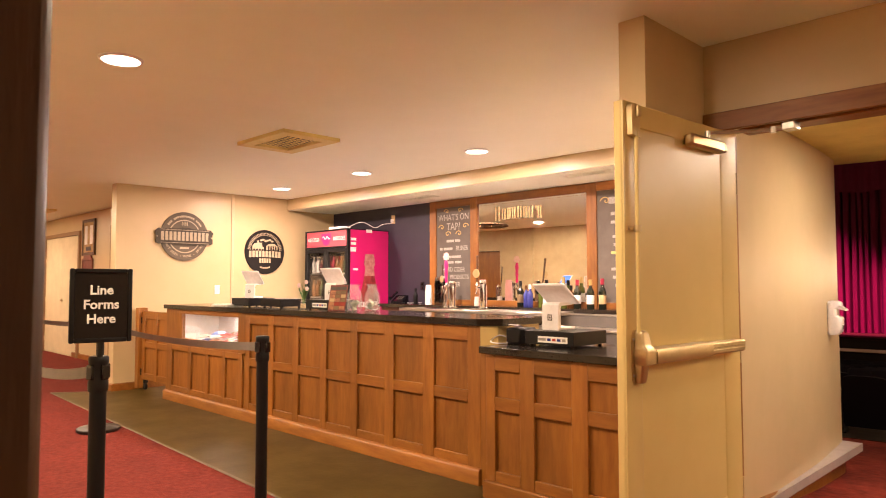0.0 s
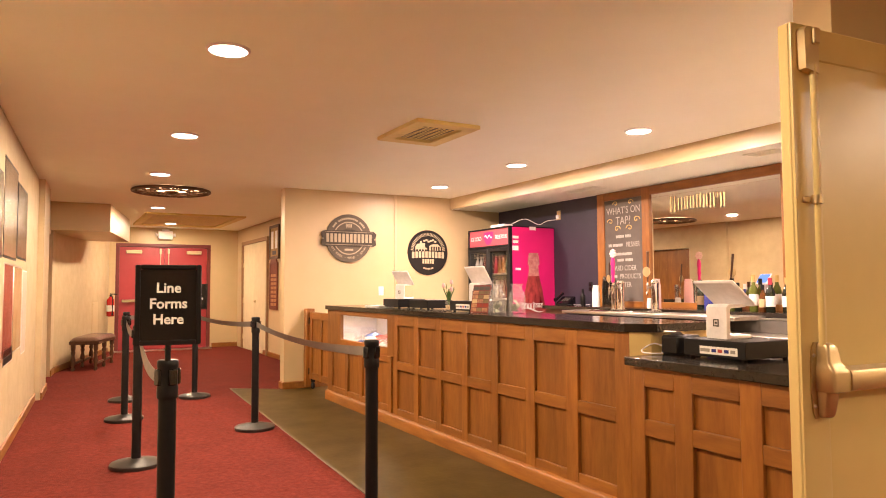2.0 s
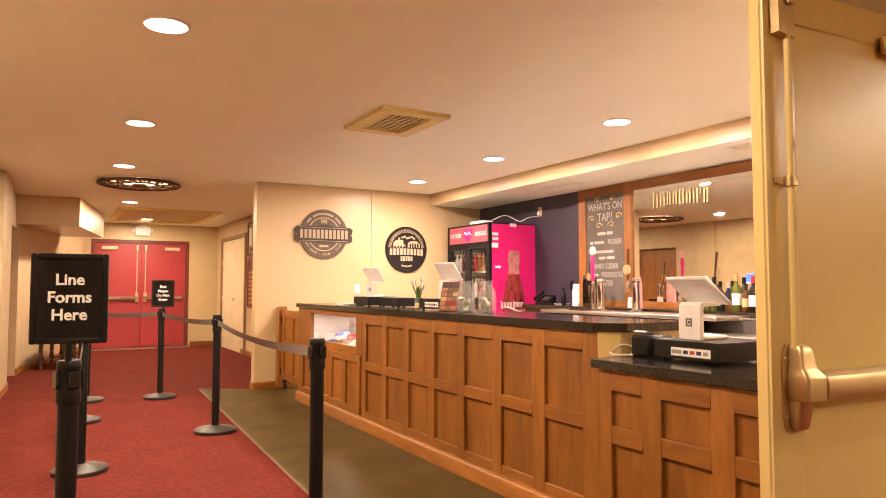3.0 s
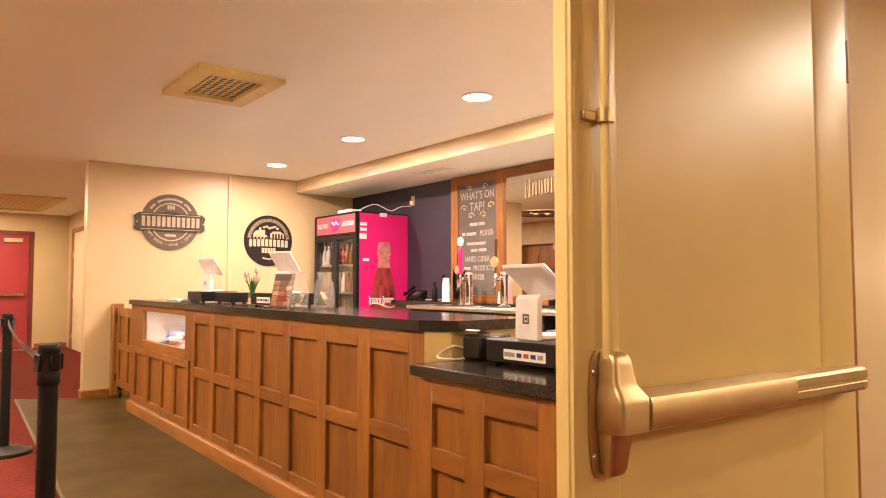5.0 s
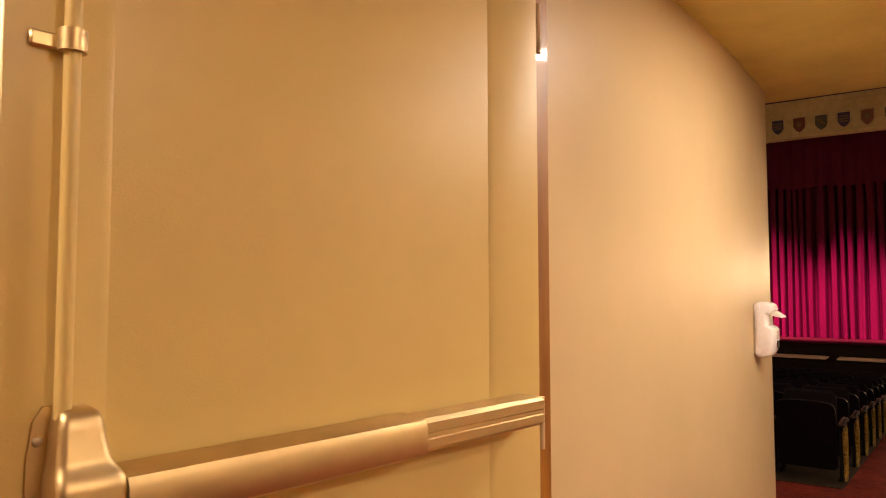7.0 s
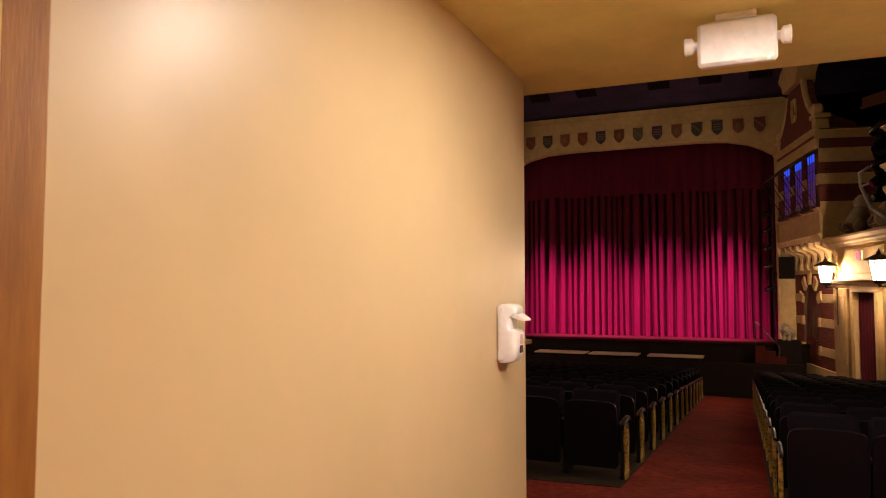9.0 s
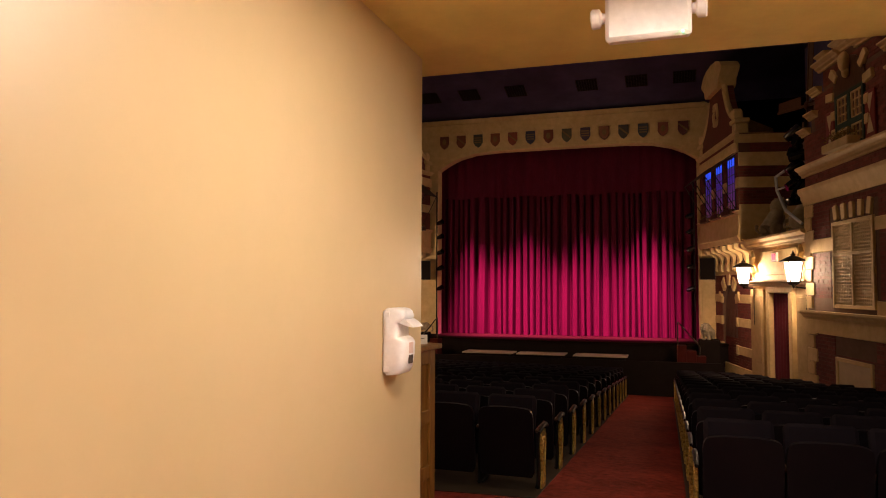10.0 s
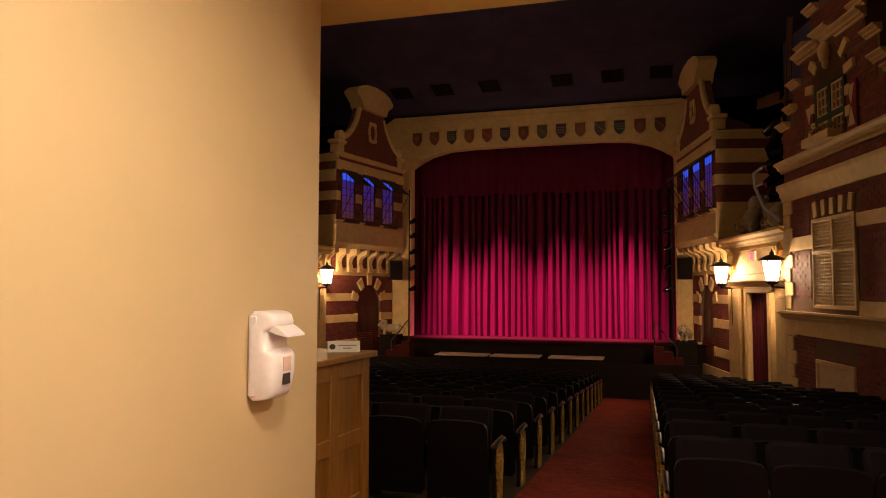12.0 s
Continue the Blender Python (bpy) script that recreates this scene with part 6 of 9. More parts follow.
cash_drawer(-6.26, 3.57, BT, 180, 0.34, 0.30, 0.09, "black steel cash drawer on the bar top")
tablet_stand(-6.20, 3.54, BT + 0.09, 196, "white tablet register on a black cash drawer", 0.78)
cash_drawer(-5.80, 3.62, BT, 180, 0.36, 0.26, 0.085, "black steel cash drawer on the bar top")
cash_drawer(-4.92, 3.58, BT, 180, 0.36, 0.30, 0.09, "black steel cash drawer on the bar top")
tablet_stand(-4.90, 3.60, BT + 0.085, 190, "white tablet register on a black cash drawer", 0.82)
g = G()
for i in range(6):
    g.m = Matrix.Translation((-6.52, 3.42, BT + 0.004 * i)) @ Matrix.Rotation(radians(7 * math.sin(i * 2.3)), 4, "Z")
    g.box(-0.14, 0.14, -0.10, 0.10, 0.0005, 0.0035)
solid("paper_stack", g, M_PAPER, "loose stack of white papers on the bar top", "papers")


def flower_vase():
    d = thing("flower_vase", pose(-5.22, 3.49, BT), "small glass vase with pale tulips", "vase")
    g = G()
    g.lathe([(0.0, 0.0), (0.030, 0.0), (0.032, 0.01), (0.034, 0.09), (0.030, 0.09), (0.028, 0.012), (0.0, 0.010)], 18)
    part("glass", g, M_JARGLASS, d)
    g = G()
    g.lathe([(0.0, 0.011), (0.027, 0.012), (0.029, 0.05), (0.0, 0.05)], 16)
    part("pebbles", g, M_PLASTER, d)
    random.seed(4)
    for i in range(6):
        a = i * 1.05
        top = (0.045 * math.cos(a), 0.045 * math.sin(a), 0.17 + 0.03 * (i % 3))
        g = G()
        g.tube([(0.006 * math.cos(a), 0.006 * math.sin(a), 0.05), (0.018 * math.cos(a), 0.018 * math.sin(a), 0.11), top], 0.003, 6)
        st = part("stem", g, M_LEAF, d)
        if i % 2 == 0:
            g = G()
            g.m = Matrix.Translation(top)
            g.lathe([(0.0, -0.005), (0.014, 0.004), (0.017, 0.018), (0.010, 0.036), (0.0, 0.034)], 10)
            part("blossom", g, M_BLOSSOM, st)
        g = G()
        b = a + 0.5
        g.sheet(lambda s, t: ((0.01 + 0.05 * t * t) * math.cos(b) + (s - 0.5) * 0.022 * math.sin(t * 3.0) * -math.sin(b), (0.01 + 0.05 * t * t) * math.sin(b) + (s - 0.5) * 0.022 * math.sin(t * 3.0) * math.cos(b), 0.06 + 0.13 * t), 2, 8)
        part("leaf", g, M_LEAF, d)


M_LEAF = material("tulip_leaf", (0.06, 0.14, 0.025), 0.5, scale=30)
M_BLOSSOM = material("tulip_petal", (0.72, 0.50, 0.48), 0.5, scale=30)
flower_vase()


def menu_stand():
    d = thing("menu_stand", pose(-4.66, 3.44, BT, 0, 0, 22), "acrylic menu stand with a dark red food flyer", "menu")
    R = Matrix.Rotation(radians(-14), 4, "X")
    g = G()
    g.m = R
    g.box(-0.085, 0.085, -0.003, 0.003, 0.0, 0.225, 0.001)
    card = part("flyer", g, M_FLYER, d)
    random.seed(9)
    for j in range(6):
        for i in range(3):
            g = G()
            g.m = R
            x, z = -0.078 + 0.053 * i, 0.012 + 0.034 * j
            g.box(x, x + 0.049, -0.0042, -0.003, z, z + 0.029)
            part("printed_block", g, random.choice((M_PHOTOCREAM, M_PHOTORED, M_FOOD, M_FOOD, M_PHOTO)) if j < 5 else M_INK, card)
    g = G()
    g.box(-0.085, 0.085, -0.05, 0.07, 0.0, 0.004, 0.001)
    part("acrylic_base", g, M_GLASS, d)


M_FLYER = material("dark_flyer_print", (0.20, 0.06, 0.05), 0.25, scale=6)
M_FOOD = material("food_photo_print", (0.50, 0.22, 0.09), 0.3, color2=(0.16, 0.05, 0.03), scale=40, big=0.2)
menu_stand()


def carafe(x, y, label):
    d = thing("glass_jar", pose(x, y, BT), label, "jar", "tip jars")
    g = G()
    g.lathe([(0.0, 0.0), (0.062, 0.0), (0.066, 0.01), (0.066, 0.12), (0.060, 0.155), (0.040, 0.185), (0.038, 0.205), (0.052, 0.225), (0.049, 0.225), (0.035, 0.205), (0.037, 0.185), (0.056, 0.155), (0.0625, 0.12), (0.0625, 0.012), (0.0, 0.008)], 28)
    part("glass", g, M_JARGLASS, d)
    random.seed(int(abs(x) * 100))
    for i in range(5):
        g = G()
        c = Vector((random.uniform(-0.02, 0.02), random.uniform(-0.02, 0.02), 0.02 + 0.015 * i))
        g.m = Matrix.Translation(c) @ Euler((random.uniform(-1, 1), random.uniform(-1, 1), random.uniform(0, 6))).to_matrix().to_4x4()
        g.sheet(lambda s, t: (-0.035 + 0.07 * s, -0.016 + 0.032 * t, 0.012 * math.sin(s * 5 + i)), 8, 2)
        part("folded_note", g, M_NOTE, d)
    return d


M_NOTE = material("banknote_paper", (0.32, 0.34, 0.22), 0.8, scale=60)
carafe(-4.42, 3.45, "clear glass tip jar with folded notes")
carafe(-4.40, 3.62, "clear glass tip jar with folded notes")


def desk_phone():
    d = thing("desk_phone", pose(-6.80, 6.05, 1.03, 0, 0, 20), "black desk telephone with its handset", "telephone")
    g = G()
    g.prism([(-0.09, 0.0), (0.09, 0.0), (0.09, 0.10), (0.07, 0.11), (-0.09, 0.03)], 0.17, Matrix(((0, 0, 1, -0.085), (1, 0, 0, 0), (0, 1, 0, 0), (0, 0, 0, 1))))
    part("body", g, M_BLACKGLOSS, d)
    g = G()
    g.tube([(-0.10, -0.085, 0.07), (-0.10, -0.05, 0.075), (-0.10, 0.06, 0.13), (-0.10, 0.09, 0.145)], [0.024, 0.016, 0.016, 0.024], 10)
    part("handset", g, M_BLACKGLOSS, d)
    g = G()
    g.m = Matrix.Translation((0.02, -0.02, 0.0745)) @ Matrix.Rotation(radians(24), 4, "X")
    for i in range(3):
        for j in range(4):
            g.box(-0.04 + 0.03 * i, -0.02 + 0.03 * i, -0.05 + 0.025 * j, -0.035 + 0.025 * j, 0.0, 0.004)
    tagged(part("keypad", g, M_BASE, d), kind="stuff")
    g = G()
    g.tube([(0.10, 0.02, 0.01), (0.18, -0.04, 0.008), (0.24, 0.03, 0.01), (0.17, 0.06, 0.012), (0.28, 0.09, 0.01)], 0.004, 6)
    part("cable", g, M_WHITE, d)


desk_phone()
d = thing("wall_outlet", pose(-6.62, 6.298, 1.26), "small dark wall outlet on the navy wall", "outlet")
g = G()
g.box(-0.036, 0.036, -0.006, 0.0, -0.058, 0.058, 0.002)
part("plate", g, M_BLACK, d)
g = G()
for z in (-0.026, 0.026):
    g.box(-0.016, 0.016, -0.009, -0.006, z - 0.015, z + 0.015, 0.002)
part("socket", g, M_BLACKGLOSS, d)
bottle(-6.60, 6.15, 1.03, 0.20, M_BLACK, M_BLACK, None, "small dark bottle beside the telephone", 0.9)

# snacks in the glazed case
random.seed(12)
M_SNACK = [material("snack_" + n, c, 0.35, scale=12, spec=0.5) for n, c in (("white", (0.8, 0.76, 0.7)), ("silver", (0.6, 0.56, 0.52)), ("brown", (0.25, 0.10, 0.04)), ("red", (0.5, 0.06, 0.05)), ("blue", (0.10, 0.15, 0.40)))]
for i in range(26):
    x, y = random.uniform(-6.95, -6.15), random.uniform(3.40, 3.64)
    w, dp, h = random.uniform(0.06, 0.10), random.uniform(0.04, 0.07), random.uniform(0.022, 0.045)
    lay = 0.68 + 0.001 + (0.045 if i > 11 else 0.0) + (0.045 if i > 19 else 0.0)
    g = G()
    g.sheet(lambda s, t: (-w + 2 * w * s, -dp + 2 * dp * t, h * (math.sin(math.pi * s) * math.sin(math.pi * t)) ** 0.6 + 0.004 * math.sin(9 * s + 7 * t)), 8, 6)
    g.sheet(lambda s, t: (-w + 2 * w * s, -dp + 2 * dp * (1 - t), 0.0), 1, 1)
    ob = solid("snack_bag", g, random.choice(M_SNACK), "crinkled snack packet lying in the glazed case", "snack", "", "snacks in the case", sharp=60)
    ob.matrix_basis = pose(x, y, lay, random.uniform(-8, 8), random.uniform(-8, 8), random.uniform(0, 360))

M_GOLDLEAF = material("gold_leaf", (0.50, 0.35, 0.15), 0.4, 0.5, scale=20)
M_CHALKWHITE = material("white_chalk", (0.50, 0.47, 0.42), 0.9, color2=(0.28, 0.26, 0.23), scale=60)
M_CHALKGOLD = material("yellow_chalk", (0.66, 0.46, 0.16), 0.9, scale=60)
# lettering on the mirror: a brand name, given as plain gold blocks with dark edges
for i, (w, h) in enumerate(((0.085, 0.17), (0.07, 0.13), (0.055, 0.13), (0.06, 0.13), (0.07, 0.14), (0.06, 0.13), (0.07, 0.14), (0.02, 0.05), (0.06, 0.14))):
    x = -5.31 + sum(v + 0.019 for v in (0.085, 0.07, 0.055, 0.06, 0.07, 0.06, 0.07, 0.02, 0.06)[:i]) + w / 2
    zc = 2.12 + (0.05 if h < 0.06 else (h - 0.13) * 0.3)
    zc += 0.012 * math.sin(i * 0.5)
    for k in ((-1, 1) if w > 0.04 else (0,)):
        b = x + k * w * 0.30
        g = G()
        g.box(b - 0.016, b + 0.012, 6.2685, 6.2698, zc - h / 2 - 0.008, zc + h / 2 + 0.003)
        part("letter_shadow", g, M_INK, bb)
        g = G()
        g.box(b - 0.009, b + 0.009, 6.266, 6.2684, zc - h / 2, zc + h / 2, 0.001)
        part("gold_letter_block", g, M_GOLDLEAF, bb)

# chalk writing: the readable words are lettered, names of makers stay plain strokes
def chalk(x, z, body, size, mat=None, sx=0.85):
    lettering("chalk_lettering", body, size, mat or M_CHALKWHITE, bb, pose(x, 6.2605, z, 90, 0, 0), 0.0008, 0.0, sx)


def chalk_bars(x, z, widths, h, mat=None):
    total = sum(widths) + 0.02 * (len(widths) - 1)
    a = x - total / 2
    for w in widths:
        g = G()
        g.box(a, a + w, 6.2595, 6.2615, z - h * 0.3, z + h * 0.3, 0.0006)
        part("chalk_stroke", g, mat or M_CHALKWHITE, bb)
        a += w + 0.02


def chalk_scroll(x, z, s, flip):
    g = G()
    g.tube([(x + flip * s * (0.9 - 0.9 * t) * math.cos(t * 7), 6.2605, z + s * 0.7 * (1 - t) * math.sin(t * 7)) for t in [i / 24 for i in range(25)]], 0.005, 5)
    part("chalk_scroll", g, M_CHALKGOLD, bb)


XC = -6.005
chalk(XC, 2.14, "WHAT'S ON", 0.115)
chalk(XC, 2.02, "TAP?", 0.135)
for fl in (-1, 1):
    chalk_scroll(XC + fl * 0.21, 2.02, 0.06, fl)
    chalk_scroll(XC + fl * 0.10, 1.93, 0.06, -fl)
    chalk_scroll(XC + fl * 0.12, 2.225, 0.05, fl)
chalk_bars(XC, 1.84, (0.13, 0.09), 0.055)
chalk_bars(XC - 0.13, 1.74, (0.05, 0.16), 0.055)
chalk(XC + 0.15, 1.74, "PILSNER", 0.085, None, 0.7)
chalk_bars(XC - 0.02, 1.635, (0.30,), 0.05)
chalk_bars(XC + 0.02, 1.565, (0.11, 0.12), 0.05)
chalk(XC, 1.47, "HARD CIDER", 0.085, None, 0.8)
chalk_bars(XC - 0.16, 1.375, (0.10,), 0.05)
chalk(XC + 0.10, 1.375, "PRODUCTS", 0.08, None, 0.8)
chalk(XC, 1.28, "WATER", 0.085, None, 0.8)
XD = -3.57
chalk_bars(XD, 2.16, (0.10, 0.10, 0.09), 0.12)
chalk_scroll(XD - 0.2, 2.16, 0.07, -1)
chalk_bars(XD, 2.02, (0.12, 0.14), 0.06)
chalk_bars(XD, 1.93, (0.28,), 0.055)
for i, ws in enumerate(((0.24,), (0.22,), (0.12, 0.14), (0.18,), (0.16, 0.10), (0.25,), (0.2,))):
    chalk_bars(XD, 1.78 - 0.085 * i, ws, 0.05, M_CHALKGOLD if i == 2 else None)


# ---------------------------------------------------------------- the passage: dispenser and oak cabinet
def dispenser():
    # y out of the wall (towards +x of the room), x along the wall towards the hall
    m = Matrix.Translation((-1.562, 5.875, 0.888)) @ Matrix.Rotation(radians(-90 + 4.2), 4, "Z")
    d = thing("soap_dispenser", m, "white plastic hand sanitizer dispenser on the wall", "dispenser")
    g = G()
    g.box(-0.068, 0.068, 0.0, 0.045, 0.003, 0.260, 0.012)
    part("back_case", g, M_WHITE, d)
    g = G()
    prof = [(0.022, 0.0), (0.062, 0.001), (0.080, 0.008), (0.092, 0.03), (0.100, 0.08), (0.100, 0.13), (0.092, 0.142), (0.072, 0.152), (0.068, 0.205), (0.090, 0.218), (0.098, 0.232), (0.092, 0.252), (0.080, 0.261), (0.062, 0.265), (0.022, 0.266)]

    def shell(s, t):
        k = t * (len(prof) - 1)
        i = min(int(k), len(prof) - 2)
        dep = prof[i][0] + (prof[i + 1][0] - prof[i][0]) * (k - i)
        z = prof[i][1] + (prof[i + 1][1] - prof[i][1]) * (k - i)
        c, q = math.cos(math.pi * (1 - s)), math.sin(math.pi * s)
        wide = 0.073 * min(1.0, 0.84 + 2.2 * min(z + 0.004, 0.270 - z))
        return (wide * math.copysign(abs(c) ** 0.42, c), 0.02 + (dep - 0.02) * abs(q) ** 0.42, z)

    g.sheet(shell, 32, 28)
    part("front_cover", g, M_WHITE, d, "", 50)
    g = G()
    g.prism([(0.060, 0.238), (0.105, 0.214), (0.128, 0.196), (0.130, 0.190), (0.100, 0.196), (0.066, 0.208)], 0.112, Matrix(((0, 0, 1, -0.056), (1, 0, 0, 0), (0, 1, 0, 0), (0, 0, 0, 1))))
    part("push_lever", g, M_WHITE, d)
    g = G()
    g.box(-0.022, 0.022, 0.0985, 0.1015, 0.085, 0.128)
    part("label", g, M_LABELPINK, d)
    g = G()
    g.box(-0.02, 0.02, 0.0975, 0.1015, 0.045, 0.078)
    part("level_window", g, M_INK, d)


M_LABELPINK = material("pale_label", (0.72, 0.52, 0.46), 0.5, scale=30)
dispenser()


def oak_cabinet():
    m = Matrix.Translation((-2.29, 7.18, 0))
    d = thing("oak_cabinet", m, "tall oak panelled usher cabinet behind the seats", "cabinet")
    z0, z1, L, D = -0.42, 0.79, 0.84, 0.5
    g = G()
    g.box(-D, -0.02, 0.0, L, z0, z1)
    part("body", g, M_OLDOAK, d)
    for y0, y1 in ((0.0, 0.09), (0.37, 0.46), (0.75, 0.84)):
        g = G()
        g.box(-0.02, 0.0, y0, y1, z0, z1, 0.003)
        part("stile", g, M_OLDOAK, d)
    for za, zb in ((z1 - 0.10, z1), (0.27, 0.36), (-0.12, -0.03), (z0, z0 + 0.12)):
        for y0, y1 in ((0.09, 0.37), (0.46, 0.75)):
            g = G()
            g.box(-0.02, -0.001, y0, y1, za, zb, 0.003)
            part("rail", g, M_OLDOAK, d)
    g = G()
    g.box(-D - 0.04, 0.04, -0.04, L + 0.04, z1, z1 + 0.035, 0.006)
    part("top", g, M_OLDOAK, d)
    s = thing("tent_card", Matrix.Translation((-2.41, 7.90, 0.826)) @ Matrix.Rotation(radians(27), 4, "Z"), "white folded tent card with small print", "sign")
    g = G()
    g.prism([(-0.036, 0.0), (0.036, 0.0), (0.0, 0.066)], 0.20, Matrix(((0, 0, 1, -0.10), (1, 0, 0, 0), (0, 1, 0, 0), (0, 0, 0, 1))))
    part("card", g, M_PAPER, s)
    lean = Matrix.Translation((0, -0.0365, 0)) @ Matrix.Rotation(radians(90 - 28.6), 4, "X")
    g = G()
    g.m = lean @ Matrix.Translation((-0.070, 0.036, 0.0))
    g.lathe([(0.0, 0.0), (0.019, 0.0), (0.019, 0.001), (0.0, 0.001)], 18)
    part("emblem", g, M_INK, s)
    for w, z in ((0.115, 0.045), (0.05, 0.027)):
        g = G()
        g.m = lean
        g.box(0.022 - w / 2, 0.022 + w / 2, z - 0.0035, z + 0.0035, 0.0, 0.001)
        part("print_bar", g, M_SNACKGREY, s)


oak_cabinet()

# ---------------------------------------------------------------- the auditorium
U0 = -2.3
SPLAY = 11.6


def side_frame(side):
    """Axes on a splayed side wall: x along it from the stage towards the audience, y out of the wall into the hall."""
    a = radians(SPLAY)
    ex = Vector((side * math.sin(a), -math.cos(a), 0))
    ey = Vector((-side * math.cos(a), -math.sin(a), 0))
    m = Matrix.Identity(4)
    for i in range(3):
        m[i][0], m[i][1] = ex[i], ey[i]
    m[0][3], m[1][3] = U0 + side * 4.95, 20.0
    return HALL @ m


# plain shell
g = G()
g.box(-13, 9, -1.0, 9.0, 10.2, 10.4)
solid("ceiling_hall", g, M_NIGHT, "night-blue plaster ceiling of the auditorium", "ceiling", "structure", m=HALL)
g = G()
g.prism([(9.0, 10.2), (20.36, 7.22), (20.36, 7.4), (9.0, 10.4)], 22.0, Matrix(((0, 0, 1, -13), (1, 0, 0, 0), (0, 1, 0, 0), (0, 0, 0, 1))))
solid("ceiling_slope", g, M_NIGHT, "sloping night-blue ceiling towards the stage arch", "ceiling", "structure", m=HALL)
g = G()
g.box(-13, -1.30, 0.80, 0.92, -1, 10.2)
g.box(-1.30, -1.16, -0.10, 0.92, -1, 10.2)
g.box(-1.16, -0.20, -0.10, 0.02, -1, 10.2)
g.box(2.4, 9, -0.20, -0.02, -1, 10.2)
g.box(-0.24, 2.4, -0.20, -0.02, 2.46, 10.2)
solid("wall_hall_rear", g, M_WALL, "plain rear wall of the auditorium", "wall", "structure", m=HALL)
g = G()
g.box(-13, -12.8, -0.2, 26.5, -3, 10.2)
g.box(8.8, 9, -0.2, 26.5, -3, 10.2)
g.box(-13, 9, 26.3, 26.5, -3, 10.2)
solid("wall_hall_outer", g, M_BLACKCLOTH, "dark outer walls of the hall", "wall", "structure", m=HALL)
# dark concrete under the seat blocks
g = G()
for poly in ([(-6.3, 1.6), (0.12, 2.45), (0.12, 16.9), (-6.3, 16.9)], [(1.30, 1.2), (6.4, 1.2), (3.3, 16.9), (1.30, 16.9)]):
    vs = []
    for du, dz in ((0, 0.006), (0, -0.05)):
        for u, v in poly:
            p = HALL @ Vector((u, v, 0))
            vs.append(HALL.inverted() @ Vector((p.x, p.y, rake_z(p.x, p.y) + dz)))
    g.add(vs, [(0, 1, 2, 3), (7, 6, 5, 4)] + [(i, (i + 1) % 4 + 0, (i + 1) % 4 + 4, i + 4) for i in range(4)])
solid("floor_seating", g, M_SEATFLOOR, "dark concrete floor under the seats", "floor", "structure", m=HALL)

# proscenium arch
AR = [(-8.9, -2.2), (-6.55, -2.2), (-6.55, 5.4), (-6.2, 5.62), (-5.8, 5.8), (-5.2, 5.94), (-4.4, 5.99), (-2.2, 6.0), (0.0, 5.99), (0.8, 5.94), (1.4, 5.8), (1.8, 5.62), (2.15, 5.4), (2.15, -2.2), (4.4, -2.2), (4.4, 6.2), (2.44, 7.2), (-7.2, 7.2), (-8.9, 6.2)]
UP = Matrix(((1, 0, 0, 0), (0, 0, 1, 0), (0, 1, 0, 0), (0, 0, 0, 1)))
arch = thing("proscenium_arch", HALL @ pose(0, 20.0, 0), "cream plaster stage arch with a flat curved head", "arch", "", "structure")
g = G()
g.prism(AR, 0.35, UP)
part("wall_face", g, M_PLASTER, arch)
g = G()
inner = [p for p in AR[1:14]]
for a, b in zip(inner, inner[1:]):
    ang = math.atan2(b[1] - a[1], b[0] - a[0])
    L = math.hypot(b[0] - a[0], b[1] - a[1])
    g.m = Matrix.Translation((a[0], 0, a[1])) @ Matrix.Rotation(-ang, 4, "Y")
    g.box(-0.02, L + 0.02, -0.05, 0.0, 0.0, 0.10, 0.012)
part("arch_moulding", g, M_PLASTER, arch)
g = G()
g.box(-7.2, 2.44, -0.08, 0.0, 7.02, 7.2, 0.02)
part("top_moulding", g, M_PLASTER, arch)
M_CHARGE = material("dull_gilt_charge", (0.22, 0.13, 0.05), 0.6, scale=20)
SHIELDS = [(0.16, 0.05, 0.03), (0.2, 0.06, 0.03), (0.05, 0.06, 0.05), (0.24, 0.07, 0.03), (0.25, 0.05, 0.03), (0.03, 0.03, 0.07), (0.2, 0.04, 0.02), (0.1, 0.09, 0.05), (0.04, 0.02, 0.06), (0.25, 0.08, 0.03), (0.06, 0.05, 0.05), (0.03, 0.04, 0.06), (0.24, 0.06, 0.03), (0.12, 0.03, 0.03)]
for i, c in enumerate(SHIELDS):
    u = -6.33 + 0.622 * i
    g = G()
    hood = arc(0, 6.62, 0.20, 0, 180, 10)
    g.prism(hood, 0.10, Matrix(((1, 0, 0, u), (0, 0, -1, 0.0), (0, 1, 0, 0), (0, 0, 0, 1))))
    part("niche_hood", g, M_PLASTER, arch)
    mt = material("shield_paint", c, 0.5, scale=20, big=0.2)
    d = thing("heraldic_shield", HALL @ pose(u, 19.99, 6.42), "small painted heraldic shield over the stage arch", "shield", "shields on the arch")
    g = G()
    g.prism([(-0.16, 0.20), (0.16, 0.20), (0.165, -0.08), (0.10, -0.19), (0.0, -0.26), (-0.10, -0.19), (-0.165, -0.08)], 0.05, Matrix(((1, 0, 0, 0), (0, 0, -1, 0.0), (0, 1, 0, 0), (0, 0, 0, 1))))
    part("field", g, mt, d)
    g = G()
    if i % 3 == 1:
        g.m = Matrix.Rotation(radians(40), 4, "Y")
        g.box(-0.19, 0.19, -0.056, -0.05, -0.025, 0.025)
    elif i % 3 == 2:
        for z in (-0.08, 0.0, 0.08):
            g.box(-0.13, 0.13, -0.056, -0.05, z - 0.018, z + 0.018)
    else:
        g.ball((0, -0.05, 0.0), (0.07, 0.012, 0.11), 8, 6)
    part("charge", g, M_CHARGE, d)
